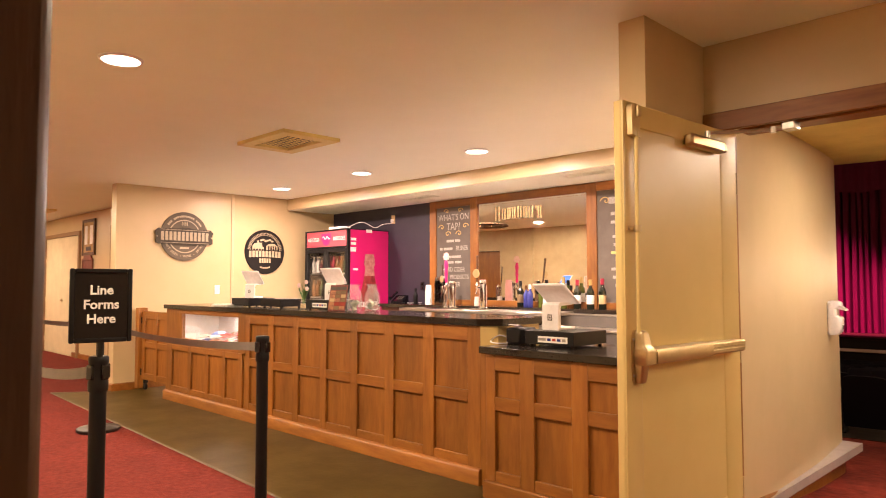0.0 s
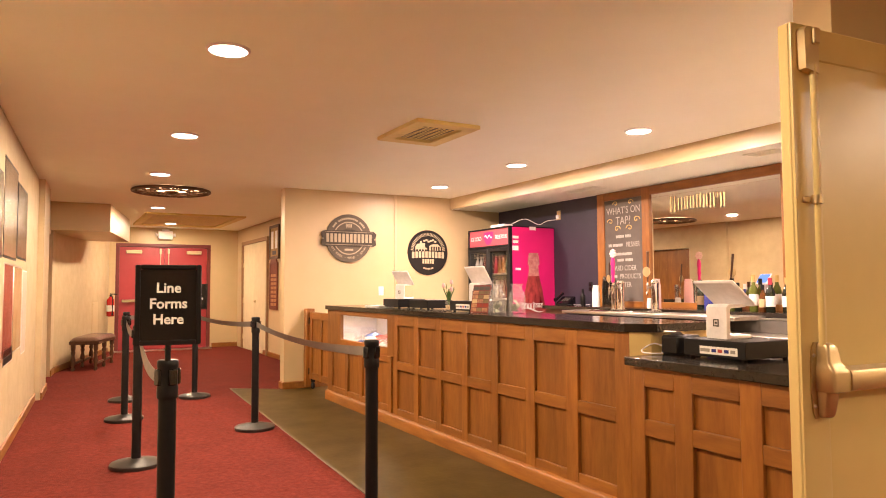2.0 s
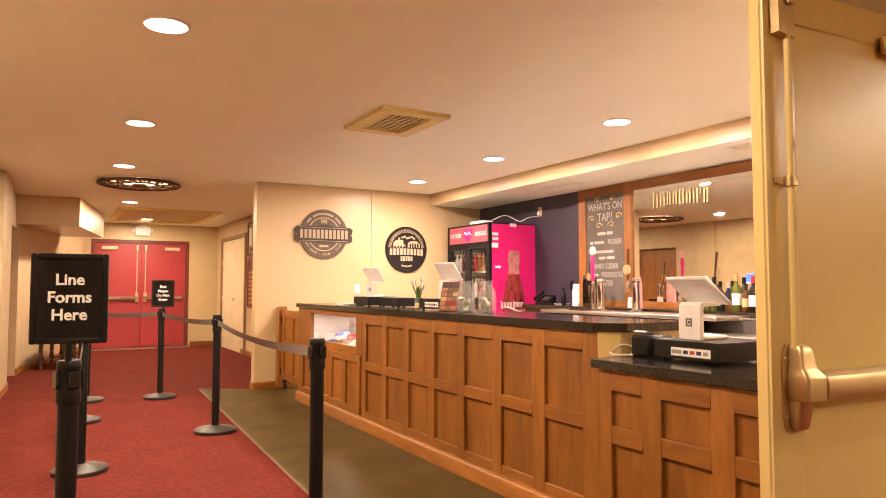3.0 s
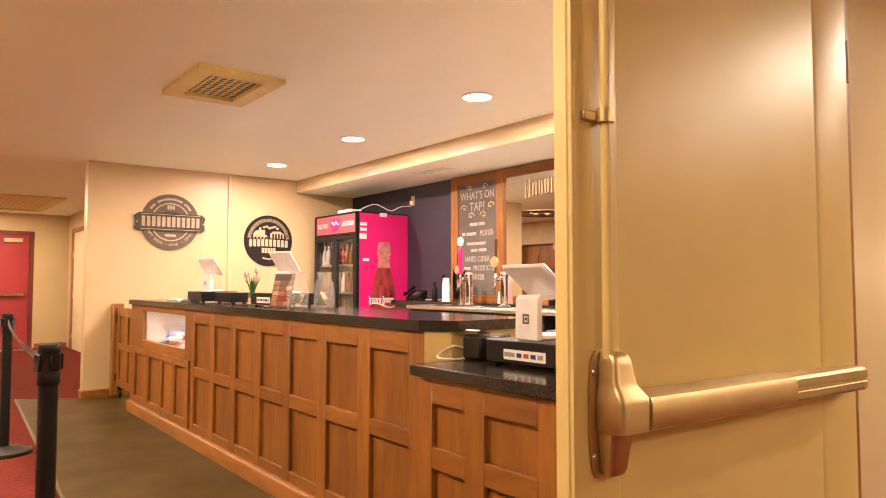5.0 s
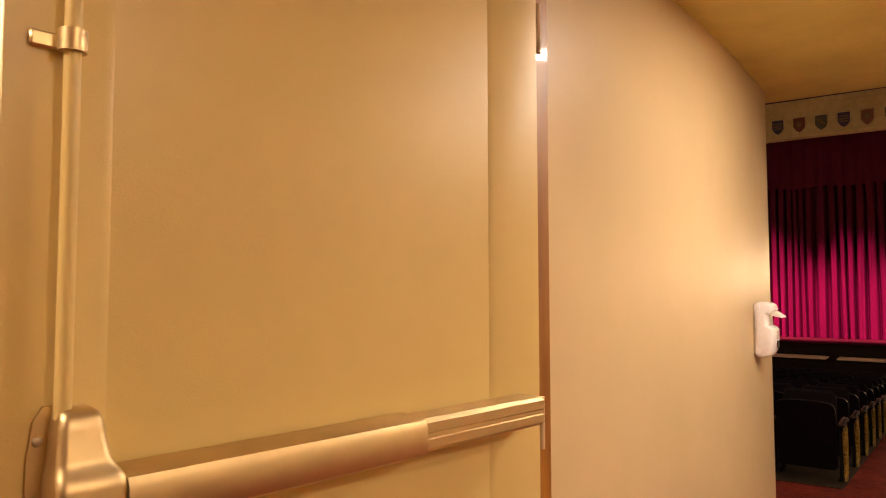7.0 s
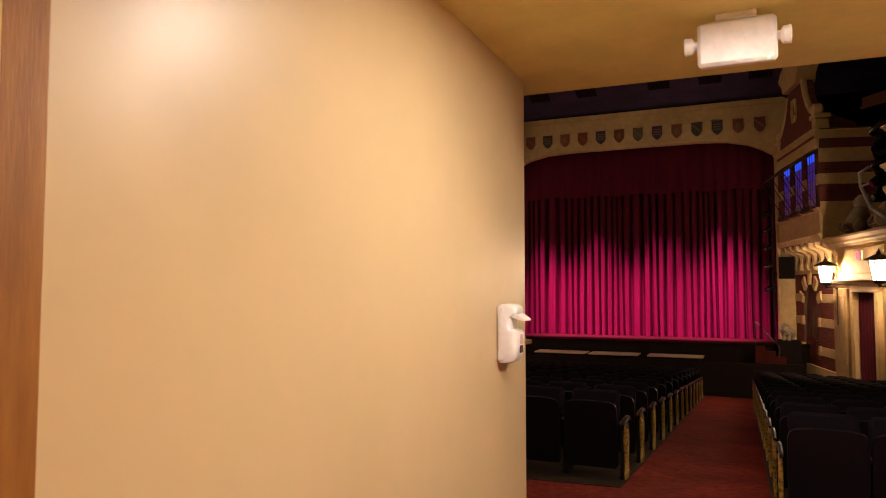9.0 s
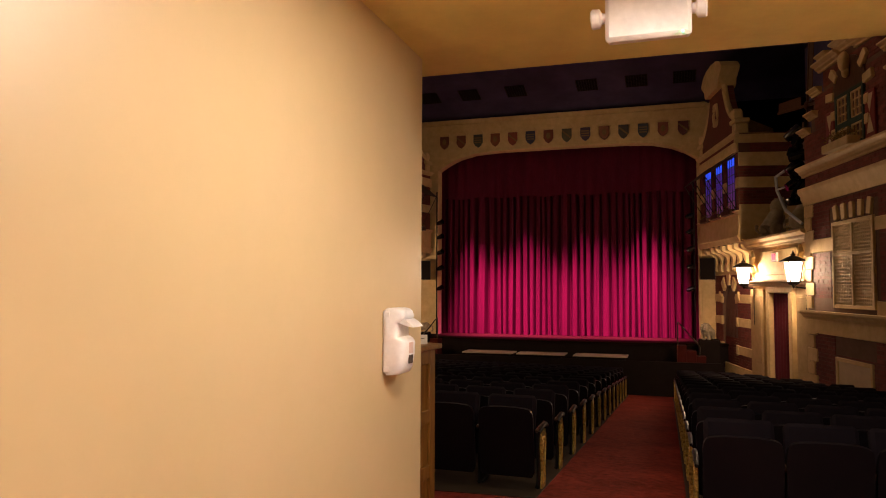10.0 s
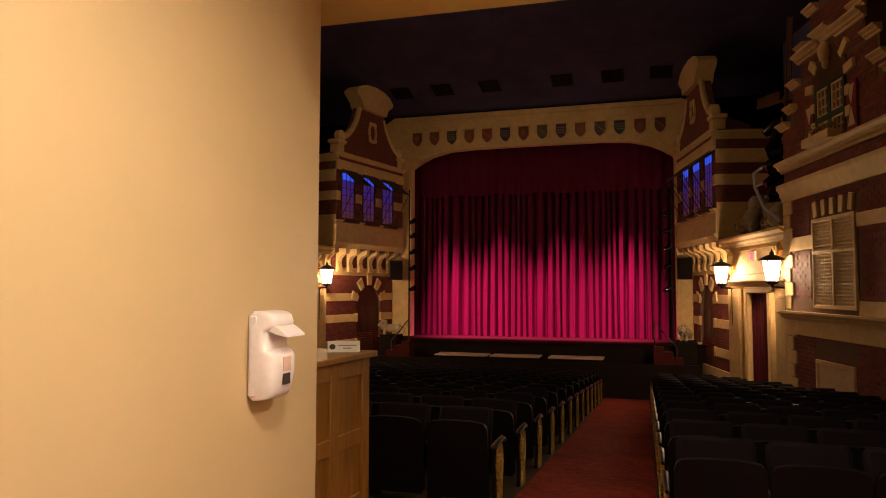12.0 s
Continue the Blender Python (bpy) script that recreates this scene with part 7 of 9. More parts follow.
for u in (-6.42, -5.01, -3.44, -1.15, 0.37, 1.78):
    d = thing("ceiling_grille", HALL @ pose(u, 18.6, 7.672, math.degrees(math.atan2(-2.98, 11.36)), 0, 0), "dark square grille in the hall ceiling", "ceiling vent", "hall ceiling grilles")
    g = G()
    for i in range(9):
        a = -0.32 + 0.08 * i
        g.box(a - 0.01, a + 0.01, -0.32, 0.32, -0.02, 0.0)
        g.box(-0.32, 0.32, a - 0.01, a + 0.01, -0.021, -0.001)
    tagged(part("lattice", g, M_BLACK, d), kind="stuff")
    g = G()
    g.box(-0.32, 0.32, -0.32, 0.32, -0.003, -0.001)
    part("backing", g, M_BLACKCLOTH, d)

# stage
M_PHOTOTAN = material("pale_table_laminate", (0.55, 0.42, 0.30), 0.5, scale=8)
lip = [(-7.4, 20.9), (-7.4, 19.0), (-6.3, 18.7), (-4.2, 18.42), (-2.2, 18.35), (-0.2, 18.42), (1.9, 18.7), (3.0, 19.0), (3.0, 20.9)]
g = G()
g.prism(lip, 0.06, Matrix.Translation((0, 0, -0.48)))
g.box(-7.6, 3.2, 20.9, 26.0, -0.48, -0.42)
solid("stage_floor", g, M_STAGE, "worn wooden stage floor with a curved front edge", "stage", "structure", m=HALL)
g = G()
g.prism([(u, v + 0.06) if v < 20 else (u, v) for u, v in lip], 1.9, Matrix.Translation((0, 0, -2.39)))
solid("stage_front", g, M_BLACKCLOTH, "black front of the stage", "stage", "structure", m=HALL)
g = G()
g.box(-7.6, 2.62, 17.35, 17.43, -2.3, -0.86)
solid("pit_rail", g, M_BLACKCLOTH, "black draped rail before the orchestra pit", "rail", "structure", m=HALL)
for a, b in ((-4.93, -3.34), (-3.22, -1.76), (-1.50, 0.06)):
    d = thing("pit_table", HALL @ pose((a + b) / 2, 17.85, 0), "pale topped folding table in the orchestra pit", "table", "pit tables")
    w = (b - a) / 2
    g = G()
    g.box(-w, w, -0.38, 0.38, -0.80, -0.765, 0.006)
    part("tabletop", g, M_PHOTOTAN, d)
    for sx in (-1, 1):
        for sy in (-1, 1):
            g = G()
            g.tube([(sx * (w - 0.1), sy * 0.3, -2.2), (sx * (w - 0.1), sy * 0.3, -0.80)], 0.015, 6)
            part("leg", g, M_BLACK, d)
# curtain: an upper valance and the folded main cloth
cur = thing("stage_curtain", HALL, "closed magenta velvet stage curtain with deep folds", "curtain")


def fold(s, t):
    u = -7.0 + 9.7 * s
    ph = u * 12.6 + 1.1 * math.sin(u * 1.9) + 0.7 * math.sin(u * 4.3)
    q = min(1.0, max(0.0, (abs(math.sin(ph)) - 0.16 - 0.08 * math.sin(u * 2.3)) / 0.55))
    w = -(0.24 + 0.06 * math.sin(u * 3.1)) * q * q * (3 - 2 * q) - 0.05 * abs(math.sin(ph)) + 0.008 * math.sin(5.0 * ph + 1.0)
    return (u + 0.02 * math.sin(ph * 0.5 + t * 3), 20.95 + w * (1.0 - 0.35 * t), -0.415 + 6.6 * t)


g = G()
g.sheet(fold, 1500, 12)
part("main_cloth", g, M_CURTAIN, cur, "", 180)
g = G()
g.sheet(lambda s, t: (-7.0 + 9.7 * s, 20.63 + 0.03 * math.sin((-7.0 + 9.7 * s) * 17), 4.45 + 2.0 * t + 0.03 * math.sin(s * 40)), 700, 4)
part("valance", g, M_CURTAIN, cur, "dark red gathered valance", 180)
# loudspeakers and lamp pipes beside the arch
for u, v, s in ((-6.92, 19.55, 1), (2.42, 19.55, -1)):
    d = thing("loudspeaker", HALL @ pose(u, v, 1.5, 0, 0, 15 * s), "black loudspeaker hung beside the stage", "loudspeaker", "stage loudspeakers")
    g = G()
    g.prism([(-0.22, -0.16), (0.22, -0.16), (0.16, 0.18), (-0.16, 0.18)], 0.66, Matrix.Identity(4))
    part("cabinet", g, M_BLACK, d)
    g = G()
    g.box(-0.20, 0.20, -0.172, -0.161, 0.03, 0.63, 0.004)
    part("grille", g, M_BLACKCLOTH, d)
    d = thing("lamp_pipe", HALL @ pose(u + 0.40 * s, 19.7, 0), "vertical pipe with small stage lamps", "stage lighting", "stage lamp pipes")
    g = G()
    g.tube([(0, 0, -0.42), (0, 0, 4.6)], 0.025, 8)
    part("pipe", g, M_BLACK, d)
    for i, z in enumerate((1.2, 1.9, 2.45, 3.0, 3.5)):
        g = G()
        g.m = Matrix.Translation((0.14 * s, -0.05, z)) @ Matrix.Rotation(radians(70), 4, "Y") @ Matrix.Rotation(radians(20 * s), 4, "X")
        g.lathe([(0.05, -0.12), (0.08, -0.02), (0.09, 0.12), (0.08, 0.12), (0.06, 0.02), (0.0, 0.0)], 12)
        part("lamp_can", g, M_BLACKGLOSS, d)


# ---------------------------------------------------------------- townhouse walls on both sides
def brickwork(name, regions, parent, y, gap=0.011, bw=0.215, bh=0.073, depth=0.012, single=None):
    """Real bricks, laid in stretcher bond over the given areas (x0, x1, z0, z1), standing a little proud of the mortar."""
    vs, fs = [], []
    rnd = random.Random(7)
    one, left = None, 300
    for x0, x1, z0, z1 in regions:
        r = 0
        z = z0
        while z < z1 - 0.02:
            zt = min(z + bh - gap, z1)
            x = x0 - (bw / 2 if r % 2 else 0)
            while x < x1:
                a, b = max(x, x0), min(x + bw - gap, x1)
                inside = single and single[0] < a and b < single[1] and single[2] < z and zt < single[3]
                if inside and left and b - a > bw - gap - 0.001 and zt - z > bh - gap - 0.001:
                    # bricks that can be told apart are pieces of their own on one shared mesh
                    if one is None:
                        w, h = bw - gap, bh - gap
                        one = bpy.data.meshes.new(name)
                        one.from_pydata([(0, 0, 0), (w, 0, 0), (w, 0, h), (0, 0, h), (0, depth, 0), (w, depth, 0), (w, depth, h), (0, depth, h)], [], [(4, 5, 6, 7), (0, 1, 5, 4), (1, 2, 6, 5), (2, 3, 7, 6), (3, 0, 4, 7)])
                        one.materials.append(M_BRICKONE)
                    ob = new(name, one)
                    ob.parent = parent
                    ob.location = (a, y + rnd.uniform(-0.003, 0.003), z)
                    left -= 1
                elif b - a > 0.02:
                    n = len(vs)
                    o = y + depth + rnd.uniform(-0.003, 0.003)
                    vs += [(a, y, z), (b, y, z), (b, y, zt), (a, y, zt), (a, o, z), (b, o, z), (b, o, zt), (a, o, zt)]
                    fs += [(n + 4, n + 5, n + 6, n + 7), (n, n + 1, n + 5, n + 4), (n + 1, n + 2, n + 6, n + 5), (n + 2, n + 3, n + 7, n + 6), (n + 3, n, n + 4, n + 7)]
                x += bw
            z += bh
            r += 1
    me = bpy.data.meshes.new(name)
    me.from_pydata(vs, [], fs)
    me.materials.append(M_BRICKS)
    ob = new(name, me)
    ob.parent = parent
    return tagged(ob, kind="stuff")


M_BRICKS = material("hall_red_brick", (0.20, 0.046, 0.032), 0.75, color2=(0.155, 0.035, 0.025), scale=14, bump=0.002, bump_scale=60, big=0.15)
nt = M_BRICKS.node_tree
gi = nt.nodes.new("ShaderNodeNewGeometry")
mr = nt.nodes.new("ShaderNodeMapRange")
mr.inputs["To Min"].default_value, mr.inputs["To Max"].default_value = 0.78, 1.18
hs = [n for n in nt.nodes if n.type == "HUE_SAT"][0]
old = hs.inputs["Value"].links[0].from_socket
mu = nt.nodes.new("ShaderNodeMath")
mu.operation = "MULTIPLY"
nt.links.new(gi.outputs["Random Per Island"], mr.inputs["Value"])
nt.links.new(old, mu.inputs[0])
nt.links.new(mr.outputs["Result"], mu.inputs[1])
nt.links.new(mu.outputs[0], hs.inputs["Value"])
M_BRICKONE = M_BRICKS.copy()
nt = M_BRICKONE.node_tree
info = nt.nodes.new("ShaderNodeObjectInfo")
for link in list(nt.links):
    if link.from_socket.name == "Random Per Island":
        nt.links.new(info.outputs["Random"], link.to_socket)
M_MORTAR = material("brick_mortar", (0.16, 0.085, 0.055), 0.85, scale=12)
M_PANES = [glow("blue_pane", (0.04, 0.10, 1.0), 0.9), glow("violet_pane", (0.13, 0.05, 0.60), 0.19), glow("mauve_pane", (0.20, 0.06, 0.38), 0.16), glow("plum_pane", (0.26, 0.08, 0.22), 0.17)]
M_AWNING = material("dark_striped_awning", (0.03, 0.018, 0.014), 0.8, color2=(0.07, 0.035, 0.02), scale=3, stretch=(9, 1, 1))
M_LANTERN = glow("lantern_glass", (1.0, 0.80, 0.62), 14.0)
M_IRON = material("aged_iron", (0.06, 0.045, 0.03), 0.5, 0.5, scale=12)
M_STEPCARPET = material("dark_step_carpet", (0.055, 0.010, 0.008), 0.95, scale=20, spec=0.1)
M_REDCURTAIN = material("dark_red_drape", (0.105, 0.0035, 0.014), 0.85, scale=10, stretch=(5, 5, 0.5))
M_STATUE = material("weathered_statue_plaster", (0.46, 0.37, 0.25), 0.75, color2=(0.30, 0.23, 0.15), scale=7, bump=0.004, bump_scale=25, big=0.2)
M_FLOWERS = material("box_flowers", (0.40, 0.22, 0.05), 0.7, color2=(0.08, 0.10, 0.02), scale=30)
M_SHUTTER = material("red_shutter_paint", (0.22, 0.02, 0.02), 0.5, scale=8)
M_EXIT = glow("red_exit_face", (1.0, 0.05, 0.08), 3.0)
M_GREENFRAME = material("green_window_frame", (0.02, 0.06, 0.045), 0.5, scale=8)


def stone(parent, name, x0, x1, y0, y1, z0, z1, b=0.01, mat=None):
    g = G()
    g.box(x0, x1, y0, y1, z0, z1, b)
    return part(name, g, mat or M_PLASTER, parent)


def cornice(parent, x0, x1, y, z0, z1, proj, name="cornice"):
    h = z1 - z0
    prof = [(0, 0), (proj * 0.25, 0), (proj * 0.3, h * 0.2), (proj * 0.55, h * 0.35), (proj * 0.6, h * 0.55), (proj * 0.95, h * 0.75), (proj, h * 0.8), (proj, h), (0, h)]
    g = G()
    g.prism(prof, x1 - x0, Matrix(((0, 0, 1, x0), (1, 0, 0, y), (0, 1, 0, z0), (0, 0, 0, 1))))
    return part(name, g, M_PLASTER, parent)


def lantern(F, s, out, z):
    d = thing("wall_lantern", F @ Matrix.Translation((s, 0, z)), "lit iron lantern on a scrolled wall bracket", "wall lamp", "hall lanterns")
    g = G()
    for k in range(4):
        a = math.pi / 4 + k * math.pi / 2
        g.tube([(0.13 * math.cos(a), out + 0.13 * math.sin(a), -0.20), (0.20 * math.cos(a), out + 0.20 * math.sin(a), 0.22)], 0.012, 6)
    for z0, r in ((-0.20, 0.135), (0.22, 0.21)):
        g.lathe([(r, z0 - 0.012), (r + 0.012, z0), (r, z0 + 0.012), (r - 0.012, z0), (r, z0 - 0.012)], 4, (0, out, 0), math.pi / 4, math.pi / 4 + 2 * math.pi)
    part("cage", g, M_IRON, d)
    g = G()
    g.lathe([(0.125, -0.195), (0.185, 0.215)], 4, (0, out, 0), math.pi / 4, math.pi / 4 + 2 * math.pi)
    gl = part("lantern_glass", g, M_LANTERN, d)
    gl.visible_shadow = False
    g = G()
    g.lathe([(0.27, 0.215), (0.275, 0.228), (0.17, 0.285), (0.09, 0.325), (0.045, 0.34), (0.05, 0.37), (0.025, 0.395), (0.012, 0.43), (0.0, 0.46)], 12, (0, out, 0))
    part("roof", g, M_IRON, d)
    g = G()
    g.lathe([(0.13, -0.21), (0.10, -0.25), (0.04, -0.27), (0.03, -0.31), (0.0, -0.34)], 8, (0, out, 0))
    g.tube([(0, 0.0, -0.36), (0, out * 0.5, -0.33), (0, out, -0.30)], 0.018, 6)
    g.tube([(0, 0.02, -0.75), (0, 0.12, -0.60), (0, 0.22, -0.45), (0, 0.16, -0.36), (0, 0.08, -0.42)], 0.012, 6)
    part("bracket", g, M_IRON, d)
    g = G()
    g.tube([(0.05, out * 0.55, -0.33), (0.05, out * 0.55, -1.22), (0.05, 0.05, -1.22)], 0.011, 6)
    part("conduit", g, M_IRON, d)
    point_lamp("lantern_lamp", (F @ Matrix.Translation((s, 0, z))) @ Vector((0, out, 0.05)), 175, (1.0, 0.64, 0.36), 0.09)


def lion(m, name, label):
    g = G()
    g.ball((0, 0, 0.20), (0.30, 0.12, 0.13), 14, 10)
    g.ball((-0.24, 0, 0.31), (0.14, 0.13, 0.15), 14, 10)
    g.ball((-0.30, 0, 0.33), (0.10, 0.085, 0.10), 12, 8)
    g.ball((-0.39, 0, 0.30), (0.06, 0.055, 0.05), 10, 8)
    g.ball((0.22, 0, 0.20), (0.13, 0.125, 0.14), 12, 8)
    for x in (-0.20, 0.25):
        for y in (-0.07, 0.07):
            g.tube([(x, y, 0.20), (x - 0.02, y, 0.09), (x - 0.02, y, 0.0)], [0.055, 0.04, 0.045], 8)
            g.ball((x - 0.05, y, 0.025), (0.07, 0.045, 0.028), 8, 6)
    g.tube([(0.33, 0.0, 0.24), (0.42, 0.02, 0.20), (0.44, 0.03, 0.08), (0.40, 0.04, 0.03)], [0.025, 0.02, 0.018, 0.03], 6)
    # shaggy mane and ears
    for k in range(3):
        for i in range(9):
            a = 6.2832 * (i + 0.5 * k) / 9
            g.ball((-0.30 + 0.055 * k, 0.125 * math.cos(a), 0.325 + 0.135 * math.sin(a) - 0.02 * k), (0.05, 0.045, 0.05), 7, 5)
    for y in (-0.07, 0.07):
        g.ball((-0.31, y, 0.44), (0.02, 0.025, 0.03), 6, 5)
    return solid(name, g, M_STATUE, label, "statue", "", "plaster lions", m=m, sharp=60)


def seated_lion(m, label):
    g = G()
    g.box(-0.30, 0.34, -0.20, 0.20, 0.0, 0.07, 0.02)
    g.tube([(0.20, 0, 0.20), (0.08, 0, 0.38), (-0.06, 0, 0.58), (-0.12, 0, 0.72)], [0.20, 0.20, 0.17, 0.13], 14)
    g.ball((-0.14, 0, 0.80), (0.20, 0.19, 0.20), 14, 10)
    g.ball((-0.22, 0, 0.84), (0.14, 0.12, 0.14), 12, 8)
    g.ball((-0.33, 0, 0.80), (0.08, 0.07, 0.065), 10, 8)
    for y in (-0.10, 0.10):
        g.tube([(-0.10, y, 0.56), (-0.17, y, 0.30), (-0.18, y, 0.08)], [0.085, 0.06, 0.055], 10)
        g.ball((-0.23, y, 0.10), (0.09, 0.06, 0.04), 8, 6)
        g.ball((0.14, y * 1.5, 0.22), (0.20, 0.09, 0.17), 10, 8)
        g.ball((-0.02, y * 1.7, 0.10), (0.13, 0.06, 0.04), 8, 6)
        g.ball((-0.17, y * 1.1, 0.97), (0.03, 0.04, 0.05), 6, 6)
    g.tube([(0.32, 0.0, 0.14), (0.44, 0.08, 0.12), (0.46, 0.16, 0.20), (0.38, 0.20, 0.30)], [0.03, 0.028, 0.025, 0.045], 8)
    return solid("lion_statue", g, M_STATUE, label, "statue", "", "plaster lions", m=m, sharp=60)


def townhouse(side):
    F = side_frame(side)
    nm = "right" if side > 0 else "left"
    low = thing("hall_house_low", F, "striped brick and plaster lower house front beside the stage", "house front", "", "structure")
    # lower wall with an arched doorway
    g = G()
    g.box(-0.3, 0.74, -0.30, 0, -2.2, 2.46)
    g.box(2.18, 4.1, -0.30, 0, -2.2, 2.46)
    g.prism([(0.74, 2.46), (0.74, 0.62)] + arc(1.46, 0.62, 0.72, 180, 0, 12)[1:-1] + [(2.18, 0.62), (2.18, 2.46)], -0.30, UP)
    part("mortar_wall", g, M_MORTAR, low)
    bands = [(-0.62, -0.38), (0.16, 0.40), (0.82, 1.06)]
    regs = []
    zz = -0.95
    for b0, b1 in bands + [(1.62, 1.86)]:
        regs += [(0.0, 0.74, zz, b0), (2.18, 4.0, zz, b0)] if b0 < 1.3 else [(0.0, 4.0, 1.35, b0), (0.0, 0.74, zz, 1.35), (2.18, 4.0, zz, 1.35)]
        zz = b1
    regs += [(0.0, 4.0, 1.86, 2.44)]
    brickwork("brick", regs, low, 0.0)
    for b0, b1 in bands:
        for x0, x1 in ((0.0, 0.68), (2.24, 4.0)):
            stone(low, "stone_band", x0, x1, -0.01, 0.03, b0, b1)
        for x0, x1 in ((0.62, 0.78), (2.14, 2.30)):
            stone(low, "jamb_block", x0, x1, -0.02, 0.06, b0 - 0.01, b1 + 0.01)
    stone(low, "stone_band", 0.0, 4.0, -0.01, 0.03, 1.62, 1.86)
    stone(low, "plinth", 0.0, 4.0, -0.01, 0.05, -2.2, -0.95)
    for k in range(5):
        a = radians(180 - 22 - 34 * k)
        g = G()
        g.m = Matrix.Translation((1.46, 0, 0.62)) @ Matrix.Rotation(math.pi / 2 - a, 4, "Y")
        g.prism([(-0.095, 0.70), (0.095, 0.70), (0.14, 1.04), (-0.14, 1.04)], 0.07, Matrix(((1, 0, 0, 0), (0, 0, 1, -0.01), (0, 1, 0, 0), (0, 0, 0, 1))))
        part("arch_stone", g, M_PLASTER, low)
    g = G()
    g.prism([(0.74, -0.2), (0.74, 0.62)] + arc(1.46, 0.62, 0.72, 180, 0, 12)[1:-1] + [(2.18, 0.62), (2.18, -0.2)], 0.03, Matrix(((1, 0, 0, 0), (0, 0, 1, -0.12), (0, 1, 0, 0), (0, 0, 0, 1))))
    part("arch_door", g, M_DARKWOOD, low)
    for i in range(11):
        stone(low, "door_board", 0.75 + 0.13 * i, 0.86 + 0.13 * i, -0.09, -0.075, -0.2, 0.62, 0.002, M_DARKWOOD)
    brickwork("brick", [(0.74, 2.18, -2.0, -0.2)], low, -0.07)
    # corbels under the bay
    for i in range(7):
        x = 0.28 + 0.56 * i
        g = G()
        prof = [(0.0, 1.72), (0.05, 1.72), (0.10, 1.76), (0.11, 1.88), (0.07, 2.0), (0.10, 2.14), (0.22, 2.24), (0.34, 2.27), (0.38, 2.32), (0.38, 2.44), (0.0, 2.44)]
        g.prism(prof, 0.20, Matrix(((0, 0, 1, x), (1, 0, 0, 0.02), (0, 1, 0, 0), (0, 0, 0, 1))))
        part("corbel", g, M_PLASTER, low)
    # projecting bay with three windows and a curved gable
    bay = thing("hall_house_bay", F, "projecting brick bay with three blue-lit windows and a curved gable", "house front", "", "structure")
    Y = 0.43
    g = G()
    g.box(0.05, 3.85, -1.3, Y, 2.45, 5.32)
    part("mortar_wall", g, M_MORTAR, bay)
    stone(bay, "base_panel", 0.03, 3.87, Y - 0.01, Y + 0.04, 2.62, 3.16)
    cornice(bay, 0.0, 3.95, Y, 2.44, 2.62, 0.10)
    cornice(bay, 0.0, 3.95, Y, 3.14, 3.27, 0.12, "sill_cornice")
    W = [(0.66, 1.36), (1.78, 2.48), (2.90, 3.60)]
    piers = [(0.05, 0.62), (1.40, 1.74), (2.52, 2.86), (3.64, 3.85)]
    regs = []
    for x0, x1 in piers:
        regs += [(x0, x1, 3.27, 3.87), (x0, x1, 4.15, 4.78)]
        stone(bay, "stone_band", x0, x1, Y - 0.01, Y + 0.03, 3.87, 4.15)
    regs += [(0.05, 3.85, 5.10, 5.30)]
    brickwork("brick", regs, bay, Y)
    stone(bay, "lintel", 0.0, 3.88, Y - 0.01, Y + 0.05, 4.80, 5.10)
    # striped return of the bay
    R = Matrix(((0, 1, 0, 3.85), (-1, 0, 0, 0.0), (0, 0, 1, 0), (0, 0, 0, 1)))
    ret = thing("hall_house_return", F @ R, "striped brick and plaster side of the projecting bay", "house front", "", "structure")
    brickwork("brick", [(-Y + 0.02, 1.3, 3.43, 3.87), (-Y + 0.02, 1.3, 4.15, 4.44), (-Y + 0.3, 1.3, 4.80, 5.05)], ret, 0.0)
    for z0, z1 in ((2.5, 3.43), (3.87, 4.15), (4.44, 4.80)):
        stone(ret, "stone_band", -Y, 1.3, -0.01, 0.03, z0, z1)
    cornice(ret, -Y - 0.1, 1.3, 0.0, 5.05, 5.26, 0.13)
    for k, (x0, x1) in enumerate(W):
        win = thing("bay_window", F @ Matrix.Translation((x0, Y, 3.30)), "tall leaded window glowing blue and violet", "window", "bay windows")
        w, h = x1 - x0, 1.48
        g = G()
        for p in ((0, 0.045, 0, h), (w - 0.045, w, 0, h), (0.045, w - 0.045, h - 0.045, h), (0.045, w - 0.045, 0, 0.045)):
            g.box(p[0], p[1], -0.06, 0.012, p[2], p[3], 0.004)
        part("window_frame", g, M_GREENFRAME, win)
        cols, rows = 3, 6
        for c in range(cols):
            for r in range(rows):
                px = 0.05 + (w - 0.10) * c / cols
                pz = 0.05 + (h - 0.10) * r / rows
                g = G()
                g.box(px + 0.012, px + (w - 0.10) / cols - 0.012, 0.003, 0.007, pz + 0.012, pz + (h - 0.10) / rows - 0.012)
                part("pane", g, M_PANES[0 if r == 5 else 1 if r >= 3 else 2 if r >= 1 else 3], win)
        g = G()
        for c in range(1, cols):
            px = 0.05 + (w - 0.10) * c / cols
            g.box(px - 0.012, px + 0.012, 0.0, 0.016, 0.045, h - 0.045)
        for r in range(1, rows):
            pz = 0.05 + (h - 0.10) * r / rows
            g.box(0.045, w - 0.045, 0.001, 0.014, pz - 0.010, pz + 0.010)
        part("glazing_bars", g, M_GREENFRAME, win)
        aw = thing("window_awning", F @ Matrix.Translation((x0, Y, 3.30)), "dark striped awning propped out over a window", "awning", "window awnings")
        g = G()
